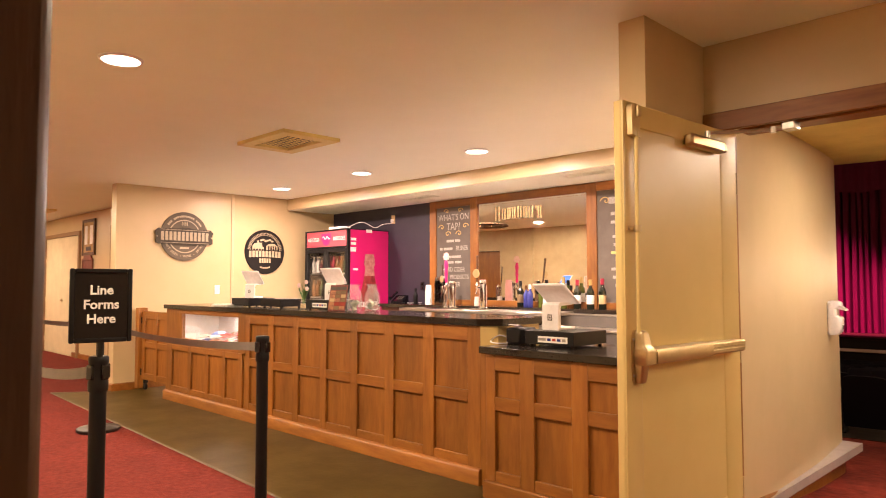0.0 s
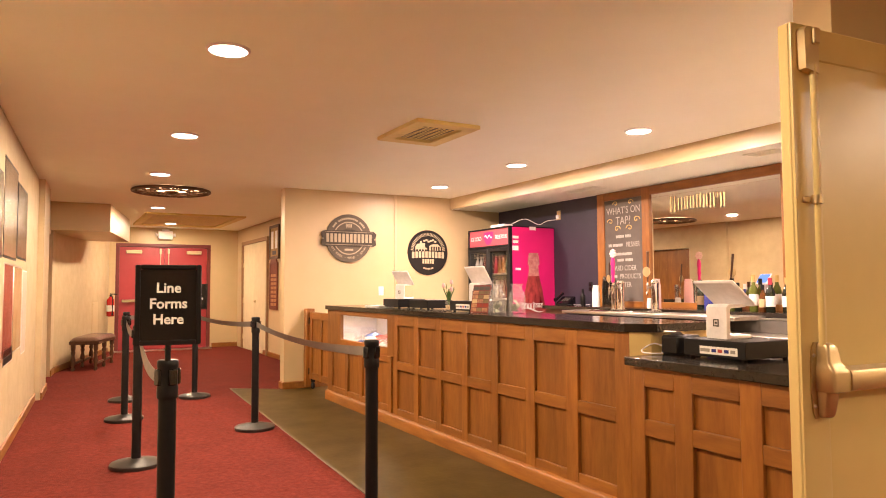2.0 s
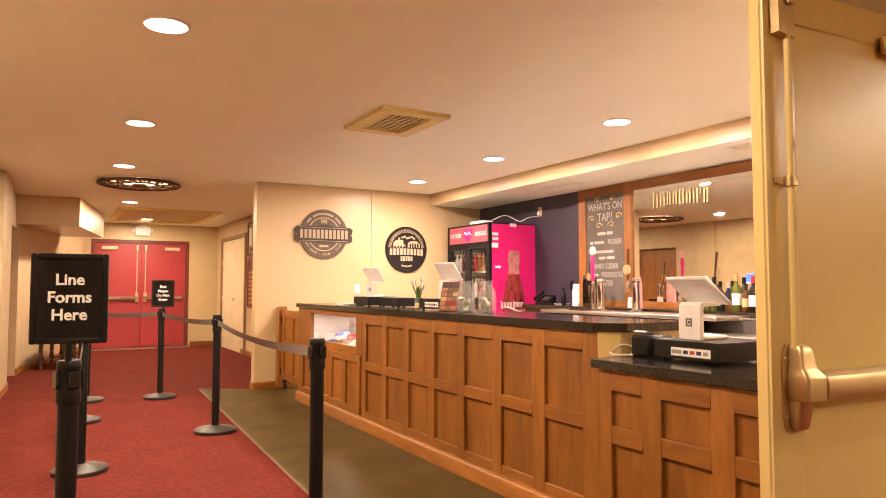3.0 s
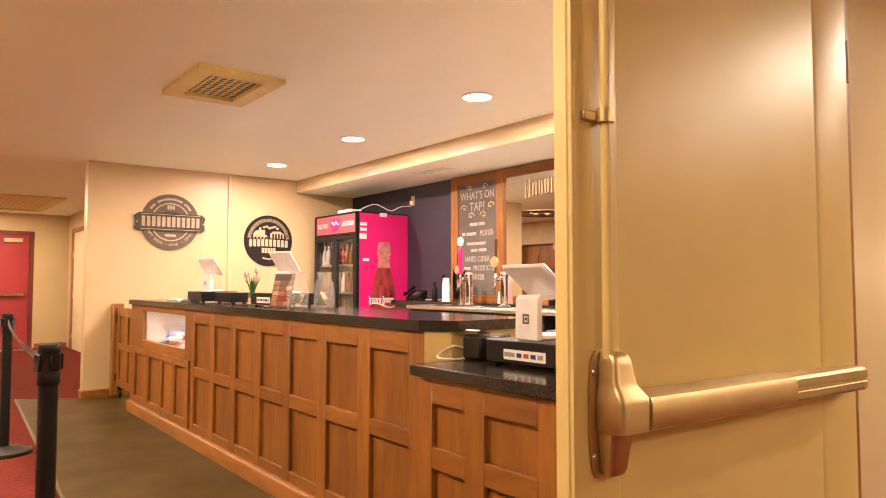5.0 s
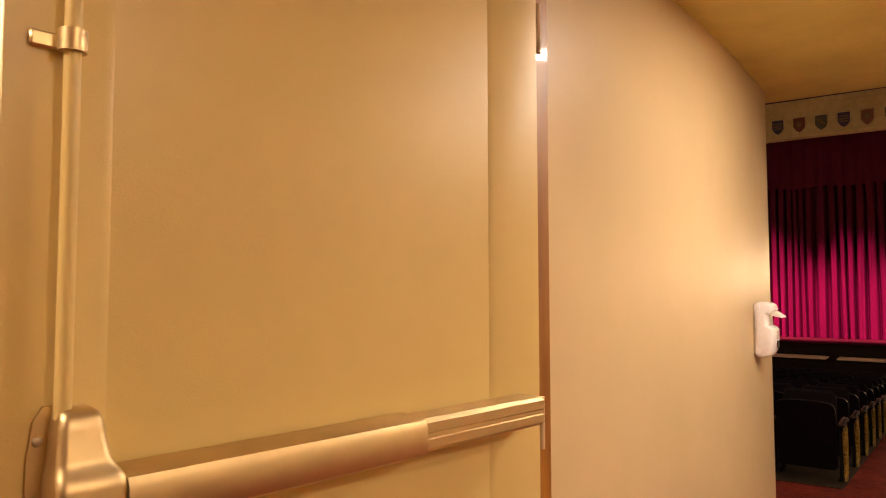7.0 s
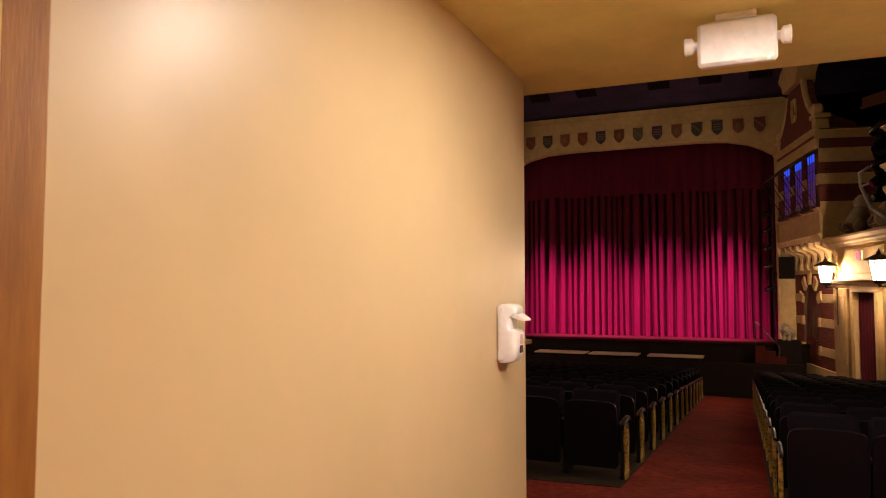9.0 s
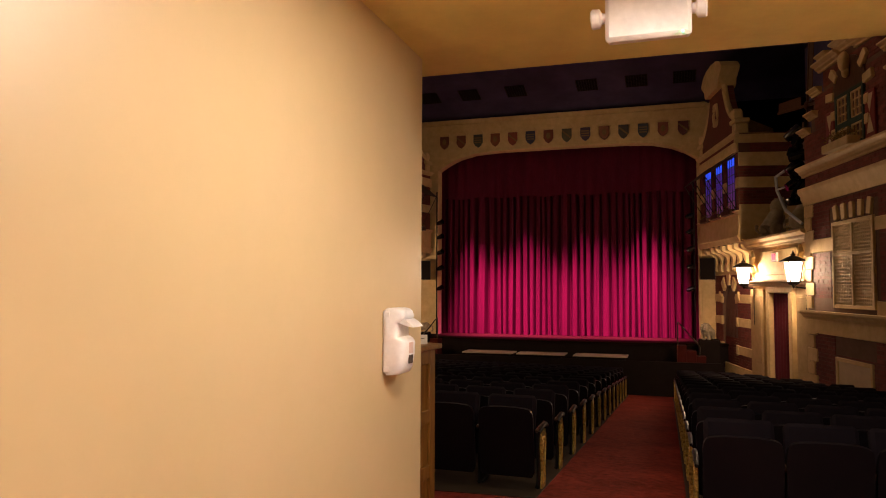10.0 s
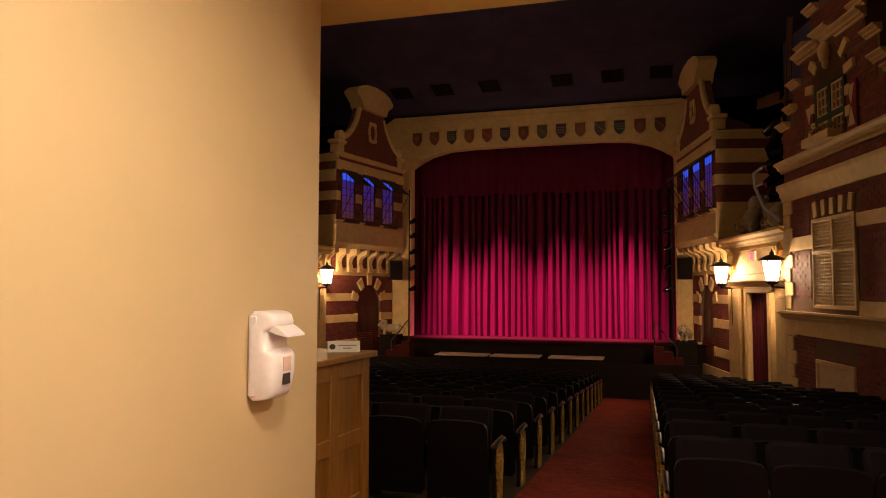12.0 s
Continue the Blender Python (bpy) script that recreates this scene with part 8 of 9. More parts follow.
        g.add([(-0.05, 0.03, h + 0.06), (w + 0.05, 0.03, h + 0.06), (w + 0.05, 0.62, h - 0.42), (-0.05, 0.62, h - 0.42), (-0.05, 0.03, h + 0.04), (w + 0.05, 0.03, h + 0.04), (w + 0.05, 0.62, h - 0.44), (-0.05, 0.62, h - 0.44)],
              [(0, 1, 2, 3), (7, 6, 5, 4), (0, 4, 5, 1), (1, 5, 6, 2), (2, 6, 7, 3), (3, 7, 4, 0)])
        part("canopy", g, M_AWNING, aw)
        for x in (-0.03, w + 0.03):
            g = G()
            g.tube([(x, 0.60, h - 0.43), (x, 0.03, 0.05)], 0.012, 6)
            part("pole", g, M_IRON, aw)
        g = G()
        g.box(-0.03, w + 0.03, 0.0, 0.14, -0.10, 0.03, 0.01)
        box = solid("flower_box", g, M_DARKWOOD, "narrow window box under a blue window", "flower box", "", "window boxes", m=F @ Matrix.Translation((x0, Y + 0.05, 3.30)))
        g = G()
        rnd = random.Random(k + 5)
        for i in range(60):
            c = Vector((rnd.uniform(0, w), rnd.uniform(0.02, 0.12), 0.03 + rnd.uniform(0, 0.09)))
            a = rnd.uniform(0, 6.28)
            g.add([c, c + Vector((0.03 * math.cos(a), 0.03 * math.sin(a), 0.012)), c + Vector((0.03 * math.cos(a + 1.6), 0.03 * math.sin(a + 1.6), 0.03))], [(0, 1, 2)])
        solid("box_flowers", g, M_FLOWERS, "small dry flowers in a window box", "flowers", "stuff", m=F @ Matrix.Translation((x0, Y + 0.05, 3.30)))
    # curved gable
    C = 1.95
    half = [(1.80, 5.32), (1.82, 5.50), (1.66, 5.56), (1.62, 5.78), (1.30, 5.95), (1.02, 6.2), (0.82, 6.5), (0.70, 6.8), (0.66, 6.95)]
    gab = thing("hall_house_gable", F, "curved brick gable with plaster scrolls and cap", "house front", "", "structure")
    g = G()
    g.prism([(C + a, z) for a, z in half] + [(C - a, z) for a, z in reversed(half)], -0.30, Matrix(((1, 0, 0, 0), (0, 0, 1, Y), (0, 1, 0, 0), (0, 0, 0, 1))))
    part("gable_wall", g, M_BRICKPLAIN, gab)
    for sg in (-1, 1):
        g = G()
        g.tube([(C + sg * a, Y - 0.05, z) for a, z in half[3:]], [0.10, 0.10, 0.09, 0.085, 0.085, 0.085], 8)
        part("coping", g, M_PLASTER, gab)
        g = G()
        g.m = Matrix.Translation((C + sg * 1.66, Y - 0.2, 5.86)) @ Matrix.Rotation(radians(-90), 4, "X")
        g.lathe([(0.0, 0.0), (0.10, 0.0), (0.16, 0.05), (0.16, 0.22), (0.10, 0.27), (0.0, 0.27)], 14)
        part("scroll", g, M_PLASTER, gab)
        stone(gab, "shoulder", min(C + sg * 1.48, C + sg * 1.94), max(C + sg * 1.48, C + sg * 1.94), Y - 0.32, Y + 0.08, 5.60, 5.72, 0.02)
        stone(gab, "shoulder_neck", min(C + sg * 1.55, C + sg * 1.84), max(C + sg * 1.55, C + sg * 1.84), Y - 0.30, Y + 0.04, 5.32, 5.60, 0.02)
    cap = [(0.62, 6.90), (0.70, 7.0), (0.74, 7.12), (1.0, 7.30), (1.06, 7.40), (0.85, 7.58), (0.5, 7.70), (0.0, 7.74)]
    g = G()
    g.prism([(C + a, z) for a, z in cap] + [(C - a, z) for a, z in reversed(cap[:-1])], -0.5, Matrix(((1, 0, 0, 0), (0, 0, 1, Y + 0.14), (0, 1, 0, 0), (0, 0, 0, 1))))
    part("cap", g, M_PLASTER, gab)
    g = G()
    n = 24
    g.tube([(C + 0.19 * math.cos(6.2832 * i / n), Y + 0.02, 6.25 + 0.30 * math.sin(6.2832 * i / n)) for i in range(n + 1)], 0.05, 6)
    for a in (0.9, 2.2, 4.0, 5.4):
        g.ball((C + 0.22 * math.cos(a), Y + 0.03, 6.25 + 0.33 * math.sin(a)), (0.08, 0.04, 0.08), 8, 6)
    part("cartouche", g, M_PLASTER, gab)
    cornice(bay, -0.02, 3.98, Y, 5.20, 5.33, 0.12)
    # portal
    po = thing("hall_portal", F, "cream plaster door surround with a panelled balcony front", "portal", "", "structure")
    P = 0.25
    g = G()
    for x0, x1, z0, z1 in ((4.0, 5.36, -2.2, 2.36), (6.60, 7.70, -2.2, 2.36), (5.36, 6.60, 1.12, 2.36)):
        g.box(x0, x1, -0.3, P - 0.08, z0, z1)
    part("surround", g, M_PLASTER, po)
    for x0, x1 in ((4.02, 4.95), (6.98, 7.68)):
        stone(po, "pilaster", x0, x1, P - 0.081, P, -0.95, 1.22, 0.015)
        stone(po, "pilaster_panel", x0 + 0.14, x1 - 0.14, P, P + 0.02, -0.6, 1.05, 0.012)
        stone(po, "pilaster_base", x0 - 0.04, x1 + 0.04, P - 0.08, P + 0.06, -2.2, -0.95, 0.02)
    for x0, x1, z0, z1 in ((5.20, 5.38, -2.2, 1.15), (6.58, 6.76, -2.2, 1.15), (5.20, 6.76, 1.13, 1.26)):
        stone(po, "door_moulding", x0, x1, P - 0.1, P + 0.03, z0, z1, 0.02)
    cornice(po, 3.95, 7.75, P - 0.02, 1.27, 1.42, 0.16)
    stone(po, "frieze_panel", 4.75, 6.95, P - 0.081, P - 0.03, 1.55, 2.14, 0.015)
    for x in (4.30, 7.30):
        g = G()
        g.tube([(x, P, 1.48), (x + 0.10, P + 0.03, 1.62), (x - 0.08, P + 0.03, 1.82), (x + 0.08, P + 0.03, 2.02), (x, P + 0.02, 2.16)], [0.05, 0.07, 0.06, 0.06, 0.03], 8)
        part("scroll_ornament", g, M_PLASTER, po)
    cornice(po, 3.90, 7.75, P - 0.04, 2.22, 2.46, 0.22)
    stone(po, "balcony_floor", 3.86, 7.70, -1.3, P - 0.08, 2.36, 2.44, 0.0)
    g = G()
    g.sheet(lambda s, t: (5.38 + 1.2 * s, 0.12 + 0.045 * math.sin(s * 44), -2.1 + 3.25 * t), 80, 2)
    solid("door_drape", g, M_REDCURTAIN, "dark red velvet drape hanging in the portal", "curtain", m=F, sharp=180)
    ex = thing("exit_sign", F @ Matrix.Translation((5.76, P - 0.03, 1.96)), "small lit red exit sign over the portal", "exit sign", "hall exit signs")
    g = G()
    g.box(-0.16, 0.16, 0.0, 0.05, -0.11, 0.11, 0.008)
    part("housing", g, M_WHITE, ex)
    g = G()
    g.box(-0.10, 0.10, 0.0505, 0.054, -0.07, 0.07)
    part("lit_face", g, M_EXIT, ex)
    # recess behind the balcony
    g = G()
    g.box(3.85, 7.7, -1.5, -1.3, 2.4, 7.5)
    solid("wall_recess_" + nm, g, M_NIGHT, "dark painted wall behind the balcony", "wall", "structure", m=F)
    lantern(F, 4.34, 0.50, 1.55)
    lantern(F, 7.52, 0.50, 1.57)
    seated_lion(F @ pose(4.85, -0.10, 2.46, 0, 0, 60), "weathered plaster lion seated on the balcony front")
    seated_lion(F @ pose(6.85, -0.05, 2.46, 0, 0, 115), "weathered plaster lion seated on the balcony front")
    return F


M_BRICKPLAIN = brick_paint("gable_brick", (0.19, 0.044, 0.03), (0.14, 0.030, 0.022), (0.18, 0.095, 0.06), 0.215, 0.073)
FR = townhouse(1)
townhouse(-1)
for u, t in ((-6.75, 0), (2.34, 52)):
    g = G()
    g.box(-0.29, 0.29, -0.32, 0.32, -2.2, -0.28, 0.01)
    solid("statue_plinth", g, M_BLACKCLOTH, "black draped plinth beside the stage", "plinth", "", "stage plinths", m=HALL @ pose(u, 18.62, 0))
    lion(HALL @ pose(u, 18.62, -0.28, 0, 0, 20 + t), "lion_statue", "pale plaster lion on a black plinth beside the stage")


# short carpeted flights at both ends of the stage front, each with a rail
for sg, u0 in ((1, 1.44), (-1, -5.85)):
    d = thing("stage_steps", HALL @ pose(u0, 17.80, 0), "short flight of red carpeted steps beside the stage front", "steps", "stage steps")
    for i in range(3):
        a, b = sorted((sg * 0.26 * i, sg * 0.26 * (i + 1)))
        g = G()
        g.box(a, b, 0.0, 0.48, -2.3, -0.42 - 0.15 * i, 0.01)
        part("step", g, M_STEPCARPET, d)
    g = G()
    g.cord([(sg * 0.02, 0.06, -0.42), (sg * 0.02, 0.06, 0.16), (sg * 0.06, 0.06, 0.22), (sg * 0.34, 0.06, -0.12), (sg * 0.60, 0.06, -0.42), (sg * 0.60, 0.06, -0.75)], 0.018, 8, 5)
    part("handrail", g, M_IRON, d)


# ---------------------------------------------------------------- large stepped-gable house on the right
# pale base colour holds the shine of the rig's steel arm
M_SHEENPIPE = material("steel_pipe_sheen", (0.55, 0.56, 0.60), 0.4, scale=10)


def big_house(F):
    d = thing("hall_house_large", F, "large brick house front with a stepped gable and plaster trim", "house front", "", "structure")
    Y = 0.30
    X0, X1, C = 7.70, 12.4, 9.78
    g = G()
    steps = [(7.72, 3.68), (7.72, 4.36), (8.10, 4.36), (8.10, 4.62), (8.28, 4.62), (8.28, 5.05), (8.68, 5.05), (8.68, 5.62), (9.05, 5.62), (9.05, 6.18), (9.4, 6.18), (9.4, 6.8)]
    poly = [(7.72, -2.2)] + steps + [(2 * C - x, z) for x, z in reversed(steps)] + [(16.0, 3.68), (16.0, -2.2)]
    g.prism(poly, -1.6, Matrix(((1, 0, 0, 0), (0, 0, 1, Y), (0, 1, 0, 0), (0, 0, 0, 1))))
    part("mortar_wall", g, M_MORTAR, d)
    gw = (8.95, 10.46, 0.88, 2.46)
    regs = [(8.05, X1, -1.9, 0.02), (8.05, 8.90, 0.02, 0.50), (10.40, X1, 0.02, 0.50), (8.05, 8.80, 1.05, 1.92), (10.60, X1, 1.05, 2.2),
            (8.02, 8.80, 2.22, 2.90), (10.60, X1, 2.42, 2.90), (8.80, 10.60, 2.75, 2.90), (7.75, X1, 3.26, 3.50),
            (7.76, 9.20, 3.70, 4.34), (10.30, X1, 3.70, 4.34), (8.30, 9.20, 4.36, 5.03), (10.30, 11.2, 4.36, 5.03), (8.70, 10.85, 5.10, 5.40), (9.08, 10.48, 5.64, 6.16)]
    brickwork("brick", regs, d, Y, single=(7.7, 10.6, -0.6, 2.9))
    # quoins at the corner
    for i in range(8):
        z = -1.5 + 0.26 * i
        stone(d, "quoin", 7.70, 8.03 + (0.12 if i % 2 else 0.0), Y - 0.01, Y + 0.035, z, z + 0.25, 0.008)
    for i in range(8):
        z = 0.84 + 0.26 * i
        stone(d, "quoin", 7.70, 7.98 + (0.12 if i % 2 else 0.0), Y - 0.01, Y + 0.035, z, z + 0.25, 0.008)
    cornice(d, 7.62, X1, Y, 0.62, 0.80, 0.18, "ledge")
    stone(d, "stone_band", 7.66, X1, Y - 0.01, Y + 0.04, 0.36, 0.62)
    stone(d, "stone_band", 7.70, 8.93, Y - 0.01, Y + 0.032, 1.94, 2.20)
    stone(d, "stone_band", 10.48, X1, Y - 0.01, Y + 0.032, 2.20, 2.42)
    stone(d, "stone_band", 10.48, X1, Y - 0.01, Y + 0.032, 0.80, 1.03)
    cornice(d, 7.66, X1, Y, 2.92, 3.26, 0.14)
    cornice(d, 7.66, X1, Y, 3.50, 3.70, 0.18)
    for i in range(5):
        x = 9.10 + 0.31 * i
        a = (i - 2) * 6
        g = G()
        g.m = Matrix.Translation((x, Y, 2.62)) @ Matrix.Rotation(radians(a), 4, "Y")
        g.box(-0.07, 0.07, -0.01, 0.05, -0.13, 0.15, 0.008)
        part("voussoir", g, M_PLASTER, d)
    # pierced organ grille
    gr = thing("hall_grille", F @ Matrix.Translation((gw[0], Y, gw[2])), "cream wooden grille window with pierced screens", "grille")
    w, h = gw[1] - gw[0], gw[3] - gw[2]
    g = G()
    for p in ((0, 0.06, 0, h), (w - 0.06, w, 0, h), (0.06, w - 0.06, h - 0.06, h), (0.06, w - 0.06, 0, 0.06), (w / 2 - 0.035, w / 2 + 0.035, 0.06, h - 0.06), (0.06, w - 0.06, h * 0.60, h * 0.60 + 0.06)):
        g.box(p[0], p[1], 0.0, 0.05, p[2], p[3], 0.006)
    part("frame", g, M_PLASTER, gr)
    g = G()
    nx, nz = 22, 24
    for i in range(nx + 1):
        x = 0.06 + (w - 0.12) * i / nx
        g.box(x - 0.012, x + 0.012, 0.012, 0.03, 0.06, h - 0.06)
    for j in range(nz + 1):
        z = 0.06 + (h - 0.12) * j / nz
        g.box(0.06, w - 0.06, 0.013, 0.029, z - 0.012, z + 0.012)
    tagged(part("lattice", g, M_PLASTER, gr), kind="stuff")
    g = G()
    g.box(0.05, w - 0.05, 0.0005, 0.004, 0.05, h - 0.05)
    part("backing", g, M_BLACKCLOTH, gr)
    # low vent
    v = thing("hall_wall_vent", F @ Matrix.Translation((8.97, Y, -1.0)), "low plaster framed vent panel in the brick", "wall vent")
    g = G()
    for p in ((0, 0.07, 0, 0.98), (1.27, 1.34, 0, 0.98), (0.07, 1.27, 0.91, 0.98), (0.07, 1.27, 0, 0.07)):
        g.box(p[0], p[1], 0.0, 0.05, p[2], p[3], 0.008)
    part("frame", g, M_PLASTER, v)
    g = G()
    g.box(0.07, 1.27, 0.0, 0.02, 0.07, 0.91)
    part("panel", g, M_TRIMPAINT, v)
    # upper window
    win = thing("gable_window", F @ Matrix.Translation((9.22, Y, 3.74)), "white barred window with a green frame under an arch", "window")
    w, h = 1.06, 1.02
    g = G()
    for p in ((0, 0.06, 0, h), (w - 0.06, w, 0, h), (0.06, w - 0.06, h - 0.06, h), (0.06, w - 0.06, 0, 0.06), (w / 2 - 0.05, w / 2 + 0.05, 0.06, h - 0.06), (0.06, w - 0.06, 0.38, 0.48)):
        g.box(p[0], p[1], -0.02, 0.05, p[2], p[3], 0.005)
    part("window_frame", g, M_GREENFRAME, win)
    for x0, x1 in ((0.06, w / 2 - 0.05), (w / 2 + 0.05, w - 0.06)):
        for z0, z1, rows in ((0.06, 0.38, 2), (0.48, h - 0.06, 3)):
            g = G()
            for p in ((x0, x0 + 0.03, z0, z1), (x1 - 0.03, x1, z0, z1), (x0 + 0.03, x1 - 0.03, z1 - 0.03, z1), (x0 + 0.03, x1 - 0.03, z0, z0 + 0.03)):
                g.box(p[0], p[1], 0.0, 0.03, p[2], p[3])
            for c in (1, 2):
                x = x0 + (x1 - x0) * c / 3
                g.box(x - 0.009, x + 0.009, 0.001, 0.025, z0 + 0.03, z1 - 0.03)
            for r in range(1, rows):
                z = z0 + (z1 - z0) * r / rows
                g.box(x0 + 0.03, x1 - 0.03, 0.0015, 0.024, z - 0.009, z + 0.009)
            sash = part("sash", g, M_PLASTER, win)
            g = G()
            g.box(x0 + 0.02, x1 - 0.02, -0.012, -0.004, z0 + 0.02, z1 - 0.02)
            part("pane", g, M_BLACKGLOSS, sash)
    g = G()
    g.prism(arc(9.75, 4.74, 0.62, 0, 180, 14), 0.04, Matrix(((1, 0, 0, 0), (0, 0, 1, Y), (0, 1, 0, 0), (0, 0, 0, 1))))
    part("arch_panel", g, M_DARKWOOD, d)
    for k, a in enumerate((8, 40, 140, 172)):
        g = G()
        g.m = Matrix.Translation((9.75, Y, 4.70)) @ Matrix.Rotation(radians(90 - a), 4, "Y")
        g.box(-0.08, 0.08, -0.01, 0.07, 0.56, 0.86, 0.01)
        part("arch_block", g, M_PLASTER, d)
    for x in (9.10, 10.32):
        for z in (4.0, 4.34):
            stone(d, "jamb_block", x, x + 0.14, Y - 0.01, Y + 0.07, z, z + 0.17, 0.01)
    g = G()
    g.ball((9.75, Y + 0.10, 5.26), (0.11, 0.10, 0.19), 10, 8)
    g.ball((9.75, Y + 0.08, 5.07), (0.07, 0.07, 0.10), 8, 6)
    part("keystone", g, M_PLASTER, d)
    cornice(d, 8.55, 9.50, Y, 5.42, 5.58, 0.18, "hood")
    cornice(d, 9.45, 10.05, Y, 5.52, 5.68, 0.24, "hood")
    cornice(d, 10.0, 10.95, Y, 5.42, 5.58, 0.18, "hood")
    for x, z in ((7.66, 4.36), (8.02, 4.62), (8.20, 5.05), (8.60, 5.62), (8.98, 6.18)):
        for a, b in ((x, x + 0.42), (2 * C - x - 0.42, 2 * C - x)):
            cornice(d, a, b, Y, z - 0.02, z + 0.11, 0.14, "step_cap")
    for x0 in (8.86, 10.34):
        sh = thing("window_shutter", F @ Matrix.Translation((x0, Y, 3.76)), "red wooden shutter with a pale cross panel", "shutter", "window shutters")
        g = G()
        g.box(0, 0.32, 0.02, 0.055, 0, 0.78, 0.004)
        part("board", g, M_SHUTTER, sh)
        g = G()
        g.prism([(0.05, 0.06), (0.27, 0.06), (0.16, 0.38)], 0.004, Matrix(((1, 0, 0, 0), (0, 0, 1, 0.055), (0, 1, 0, 0), (0, 0, 0, 1))))
        g.prism([(0.05, 0.72), (0.27, 0.72), (0.16, 0.40)], 0.004, Matrix(((1, 0, 0, 0), (0, 0, 1, 0.055), (0, 1, 0, 0), (0, 0, 0, 1))))
        part("painted_wedge", g, M_TRIMPAINT, sh)
    g = G()
    g.box(0, 1.0, 0.02, 0.24, 0, 0.15, 0.01)
    solid("flower_box", g, M_PLASTER, "plaster window box on the cornice", "flower box", "", "window boxes", m=F @ Matrix.Translation((9.20, Y + 0.05, 3.705)))
    g = G()
    rnd = random.Random(3)
    for i in range(160):
        c = Vector((rnd.uniform(0.02, 0.98), rnd.uniform(0.04, 0.22), 0.14 + rnd.uniform(0, 0.16)))
        a = rnd.uniform(0, 6.28)
        g.add([c, c + Vector((0.035 * math.cos(a), 0.035 * math.sin(a), 0.015)), c + Vector((0.035 * math.cos(a + 1.6), 0.035 * math.sin(a + 1.6), 0.04))], [(0, 1, 2)])
    solid("box_flowers", g, M_FLOWERS, "yellow flowers and leaves in a window box", "flowers", "stuff", m=F @ Matrix.Translation((9.20, Y + 0.05, 3.705)))
    # lamps on a pole at the corner
    rig = thing("stage_light_rig", F @ Matrix.Translation((7.35, 0.12, 0)), "black pole with a cluster of stage spotlights", "stage lighting")
    g = G()
    g.tube([(0, 0, 2.46), (0, 0, 4.9)], 0.03, 8)
    part("pole", g, M_BLACK, rig)
    g = G()
    g.tube([(-0.05, 0.1, 2.60), (-0.65, 0.2, 2.95), (-1.0, 0.25, 3.45), (-1.05, 0.25, 3.75)], 0.035, 8)
    g.tube([(-1.05, 0.25, 3.75), (-0.1, 0.1, 3.95)], 0.03, 8)
    g.tube([(-1.0, 0.25, 3.45), (-0.1, 0.1, 3.50)], 0.025, 8)
    part("arm", g, M_SHEENPIPE, rig)
    rnd = random.Random(2)
    for i in range(9):
        g = G()
        g.m = Matrix.Translation((-0.12 + 0.24 * (i % 2) - 0.1, 0.16, 3.12 + 0.18 * i)) @ Euler((rnd.uniform(0.6, 1.3), rnd.uniform(-0.5, 0.5), rnd.uniform(-0.6, 0.6))).to_matrix().to_4x4()
        g.lathe([(0.0, -0.20), (0.08, -0.19), (0.11, -0.06), (0.13, 0.17), (0.12, 0.17), (0.09, 0.0), (0.0, -0.02)], 14)
        can = part("spotlight", g, M_BLACKGLOSS, rig)
        g.v, g.f = [], []
        g.lathe([(0.0, 0.03), (0.07, 0.05), (0.112, 0.15)], 14)
        part("reflector", g, M_CHROME, can)
    # windmill in the dark recess
    wm = thing("windmill_model", F @ Matrix.Translation((6.6, -0.85, 5.3)), "dark wooden windmill with four sails in shadow", "windmill")
    g = G()
    g.lathe([(0.75, -2.85), (0.50, -0.4), (0.55, 0.1), (0.0, 0.5)], 8)
    part("tower", g, M_DARKWOOD, wm)
    for k in range(4):
        g = G()
        g.m = Matrix.Translation((0, 0.62, 0)) @ Matrix.Rotation(radians(8 + 90 * k), 4, "Y")
        g.box(-0.03, 0.03, -0.02, 0.02, 0.05, 1.75, 0.005)
        g.box(0.03, 0.24, -0.006, 0.006, 0.35, 1.7)
        part("sail", g, M_DARKWOOD, wm)
    g = G()
    g.m = Matrix.Translation((0, 0.4, 0)) @ Matrix.Rotation(radians(-90), 4, "X")
    g.lathe([(0.09, 0.0), (0.09, 0.26), (0.0, 0.30)], 10)
    part("hub", g, M_DARKWOOD, wm)


big_house(FR)


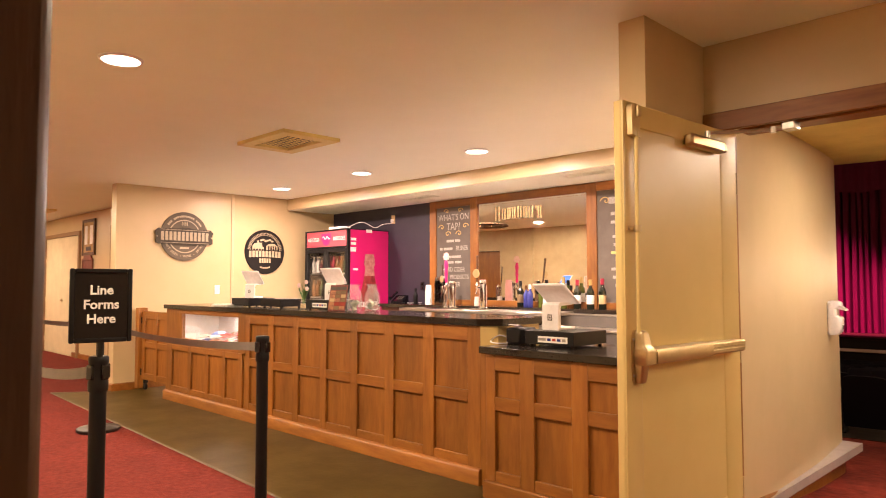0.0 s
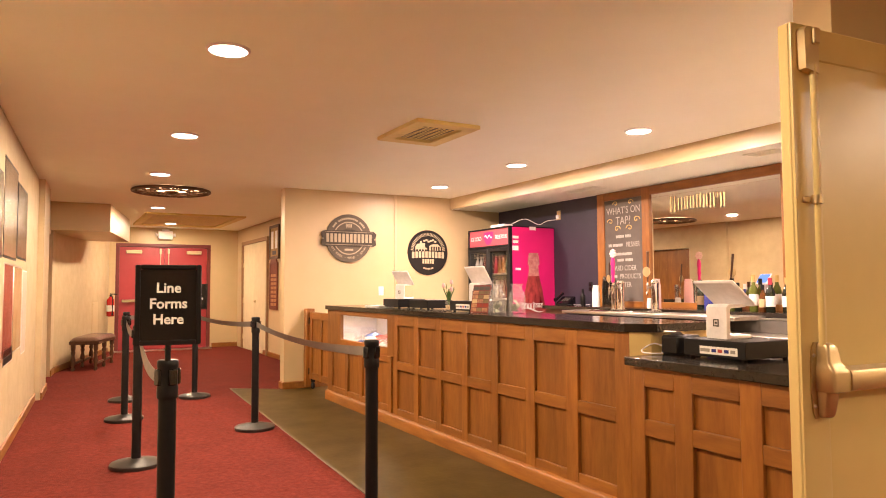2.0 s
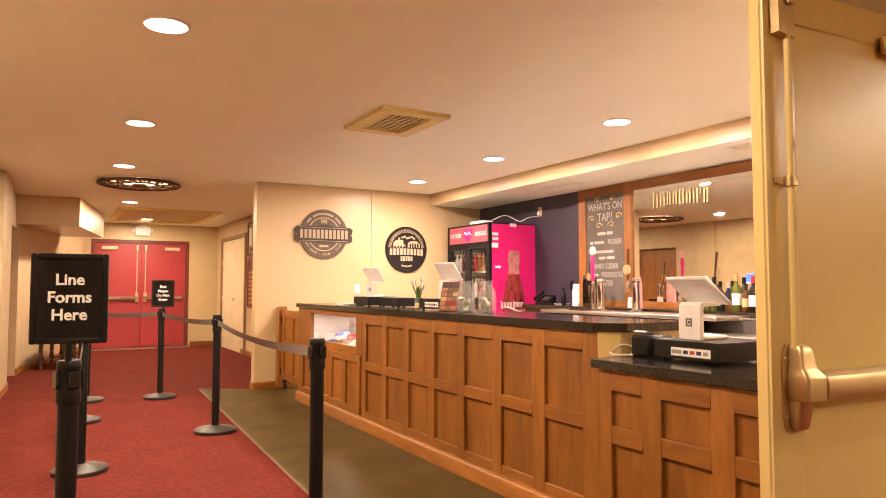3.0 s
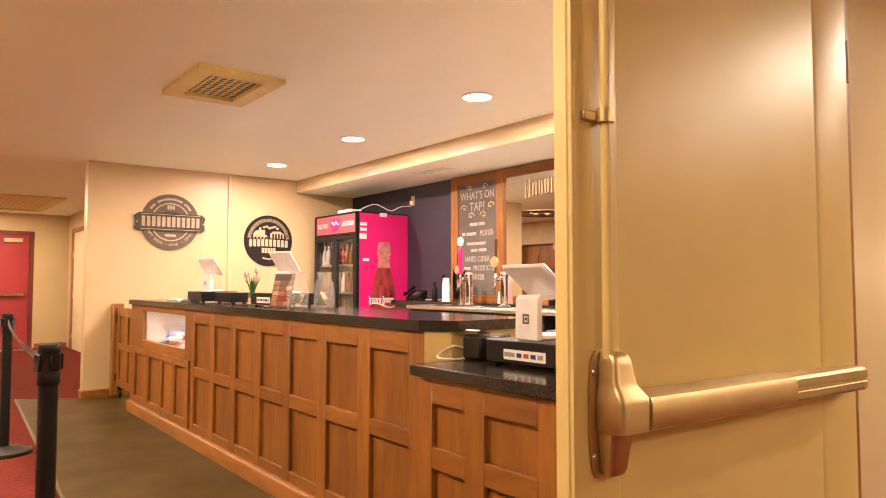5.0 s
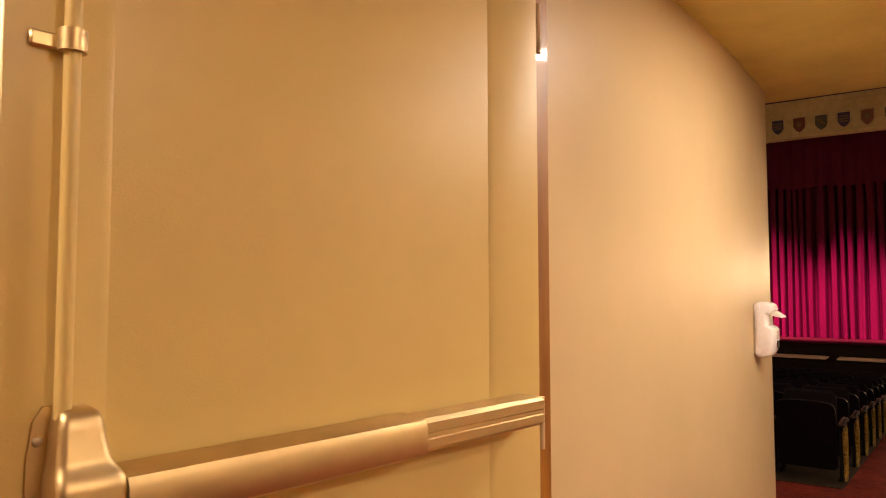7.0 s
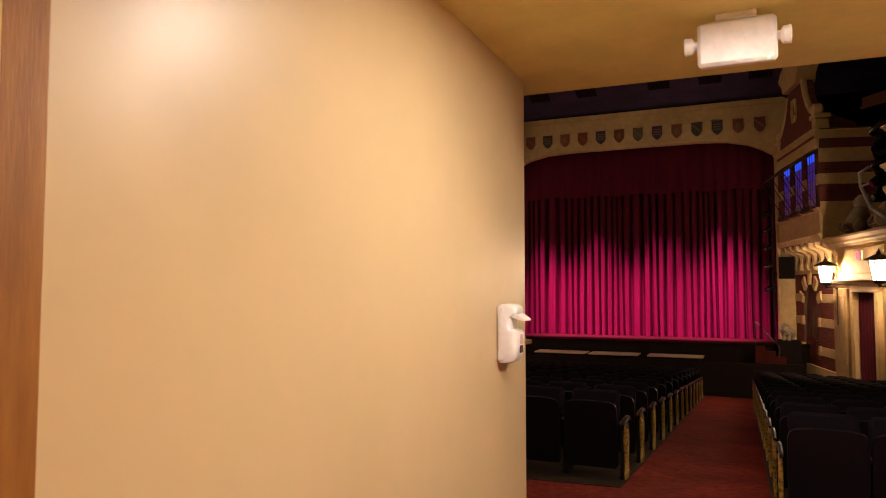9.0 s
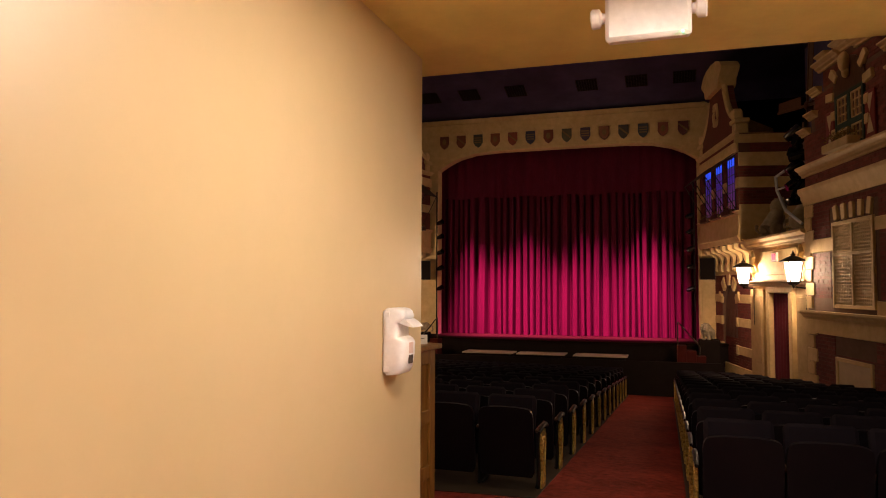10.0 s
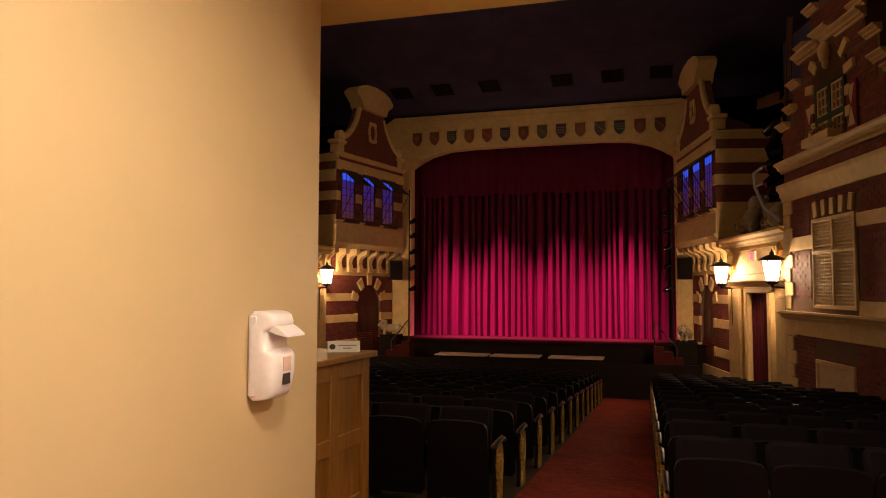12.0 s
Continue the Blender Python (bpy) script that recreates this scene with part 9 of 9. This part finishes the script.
# ---------------------------------------------------------------- seats
def seat_master():
    d = thing("theatre_seat", pose(0, 0, -30), "dark navy velvet theatre seat with a rounded back", "seat", "auditorium seats")
    w = 0.485
    g = G()
    half = [(0.5, 0.15), (0.5, 0.64), (0.488, 0.672), (0.465, 0.695), (0.43, 0.709), (0.35, 0.718), (0.2, 0.725)]
    top = [(-a * w, z) for a, z in half] + [(0, 0.727)] + [(a * w, z) for a, z in reversed(half)] + [(0.45 * w, 0.11), (-0.45 * w, 0.11)]
    g.m = Matrix.Rotation(radians(8), 4, "X")
    g.prism(top, 0.035, Matrix(((1, 0, 0, 0), (0, 0, 1, 0.03), (0, 1, 0, 0), (0, 0, 0, 1))))
    part("back_shell", g, M_SEATBACK, d)
    g = G()
    g.m = Matrix.Rotation(radians(8), 4, "X")
    pad = [(x * 0.92, 0.30 + (z - 0.30) * 0.95) for x, z in top if z > 0.14]
    g.prism(pad, 0.05, Matrix(((1, 0, 0, 0), (0, 0, 1, 0.0655), (0, 1, 0, 0), (0, 0, 0, 1))))
    part("back_cushion", g, M_SEAT, d)
    g = G()
    g.m = Matrix.Translation((0, 0.14, 0.40)) @ Matrix.Rotation(radians(72), 4, "X")
    g.box(-w / 2 + 0.02, w / 2 - 0.02, 0.0, 0.40, -0.05, 0.05, 0.03)
    part("tipped_seat", g, M_SEAT, d)
    g = G()
    g.box(w / 2 + 0.003, w / 2 + 0.035, 0.02, 0.42, 0.50, 0.535, 0.01)
    part("armrest", g, M_DARKWOOD, d)
    g = G()
    g.box(w / 2 + 0.008, w / 2 + 0.030, 0.06, 0.36, 0.0, 0.50, 0.006)
    g.box(w / 2 - 0.01, w / 2 + 0.05, 0.10, 0.34, 0.0, 0.02, 0.004)
    part("standard", g, M_BLACK, d)
    return d


def end_master():
    d = thing("seat_row_end", pose(0, 0, -30), "gilt cast iron row end with a dark armrest", "seat end", "gilt row ends")
    g = G()
    out = [(0.02, 0.0), (0.36, 0.0), (0.34, 0.06), (0.27, 0.10), (0.29, 0.24), (0.34, 0.34), (0.38, 0.44), (0.37, 0.50), (0.02, 0.50), (0.0, 0.40), (0.05, 0.28), (0.06, 0.14), (0.0, 0.06)]
    g.m = Matrix.Translation((0, 0.08, 0)) @ Matrix.Diagonal((1, 0.5, 1, 1))
    g.prism(out, 0.016, Matrix(((0, 0, 1, -0.008), (1, 0, 0, 0), (0, 1, 0, 0), (0, 0, 0, 1))))
    part("iron_panel", g, M_GOLD, d)
    for s in (-1, 1):
        g = G()
        g.m = Matrix.Translation((0, 0.08, 0)) @ Matrix.Diagonal((1, 0.5, 1, 1))
        x = s * 0.009
        n = 20
        g.tube([(x, 0.19 + 0.075 * math.cos(6.2832 * i / n), 0.36 + 0.085 * math.sin(6.2832 * i / n)) for i in range(n + 1)], 0.007, 6)
        g.tube([(x, 0.06 + 0.04 * math.sin(t * 6), 0.05 + 0.40 * t) for t in [i / 14 for i in range(15)]], 0.006, 6)
        g.tube([(x, 0.33 - 0.05 * math.sin(t * 6), 0.05 + 0.42 * t) for t in [i / 14 for i in range(15)]], 0.006, 6)
        g.ball((x, 0.19, 0.36), (0.009, 0.045, 0.05), 8, 6)
        g.ball((x, 0.18, 0.18), (0.009, 0.05, 0.06), 8, 6)
        part("relief", g, M_GOLD, d)
    g = G()
    g.tube([(0, -0.02, 0.51), (0, 0.15, 0.535), (0, 0.33, 0.53), (0, 0.41, 0.50)], [0.014, 0.019, 0.019, 0.014], 8)
    part("armrest", g, M_BLACK, d)
    return d


M_SEATBACK = material("dark_seat_shell", (0.0065, 0.0043, 0.0062), 0.5, scale=12, big=0.1, spec=0.15)
seat0, end0 = seat_master(), end_master()


def seat_at(ob, u, v):
    p = HALL @ Vector((u, v, 0))
    q = HALL @ Vector((u, v + 0.2, 0))
    return copy_thing(ob, HALL @ pose(u, v, rake_z(q.x, q.y) + 0.006))


for k in range(-1, 13):
    v = 2.75 + 1.08 * k
    wall_u = 2.65 + (20 - v) * 0.205 - 0.45
    if k >= 0:
        seat_at(end0, 0.10, v)
        for i in range(11):
            seat_at(seat0, 0.10 - 0.29 - 0.53 * i, v)
    seat_at(end0, 1.335, v)
    u = 1.335 + 0.28
    while u < wall_u:
        seat_at(seat0, u, v)
        u += 0.50
for ob in (seat0, end0):
    for o in (*ob.children_recursive, ob):
        bpy.data.objects.remove(o)

# lights on the stage curtain: a strip hung just before the arch, and spots from the hall
rnd = random.Random(21)
for i in range(11):
    u = -5.5 + 0.66 * i
    tilt, power = rnd.uniform(-0.12, 0.02), 19000 * rnd.uniform(0.8, 1.25)
    spot_lamp("strip_spot", HALL @ Vector((u, 19.62, 6.9)), HALL @ Vector((u, 20.33 + tilt, 0.0)), power, 21, 1.0, (1.0, 0.085, 0.46), 0.04)
for du in (-2.6, 0.0, 2.6):
    spot_lamp("stage_spot", HALL @ Vector((-2.2 + du, 15.0, 7.2)), HALL @ Vector((-2.2 + du * 0.9, 20.7, -0.1)), 7200, 25, 0.9, (1.0, 0.085, 0.46), 0.05)
# added fill lamps without fittings: one high in mid-hall, one over the aisle
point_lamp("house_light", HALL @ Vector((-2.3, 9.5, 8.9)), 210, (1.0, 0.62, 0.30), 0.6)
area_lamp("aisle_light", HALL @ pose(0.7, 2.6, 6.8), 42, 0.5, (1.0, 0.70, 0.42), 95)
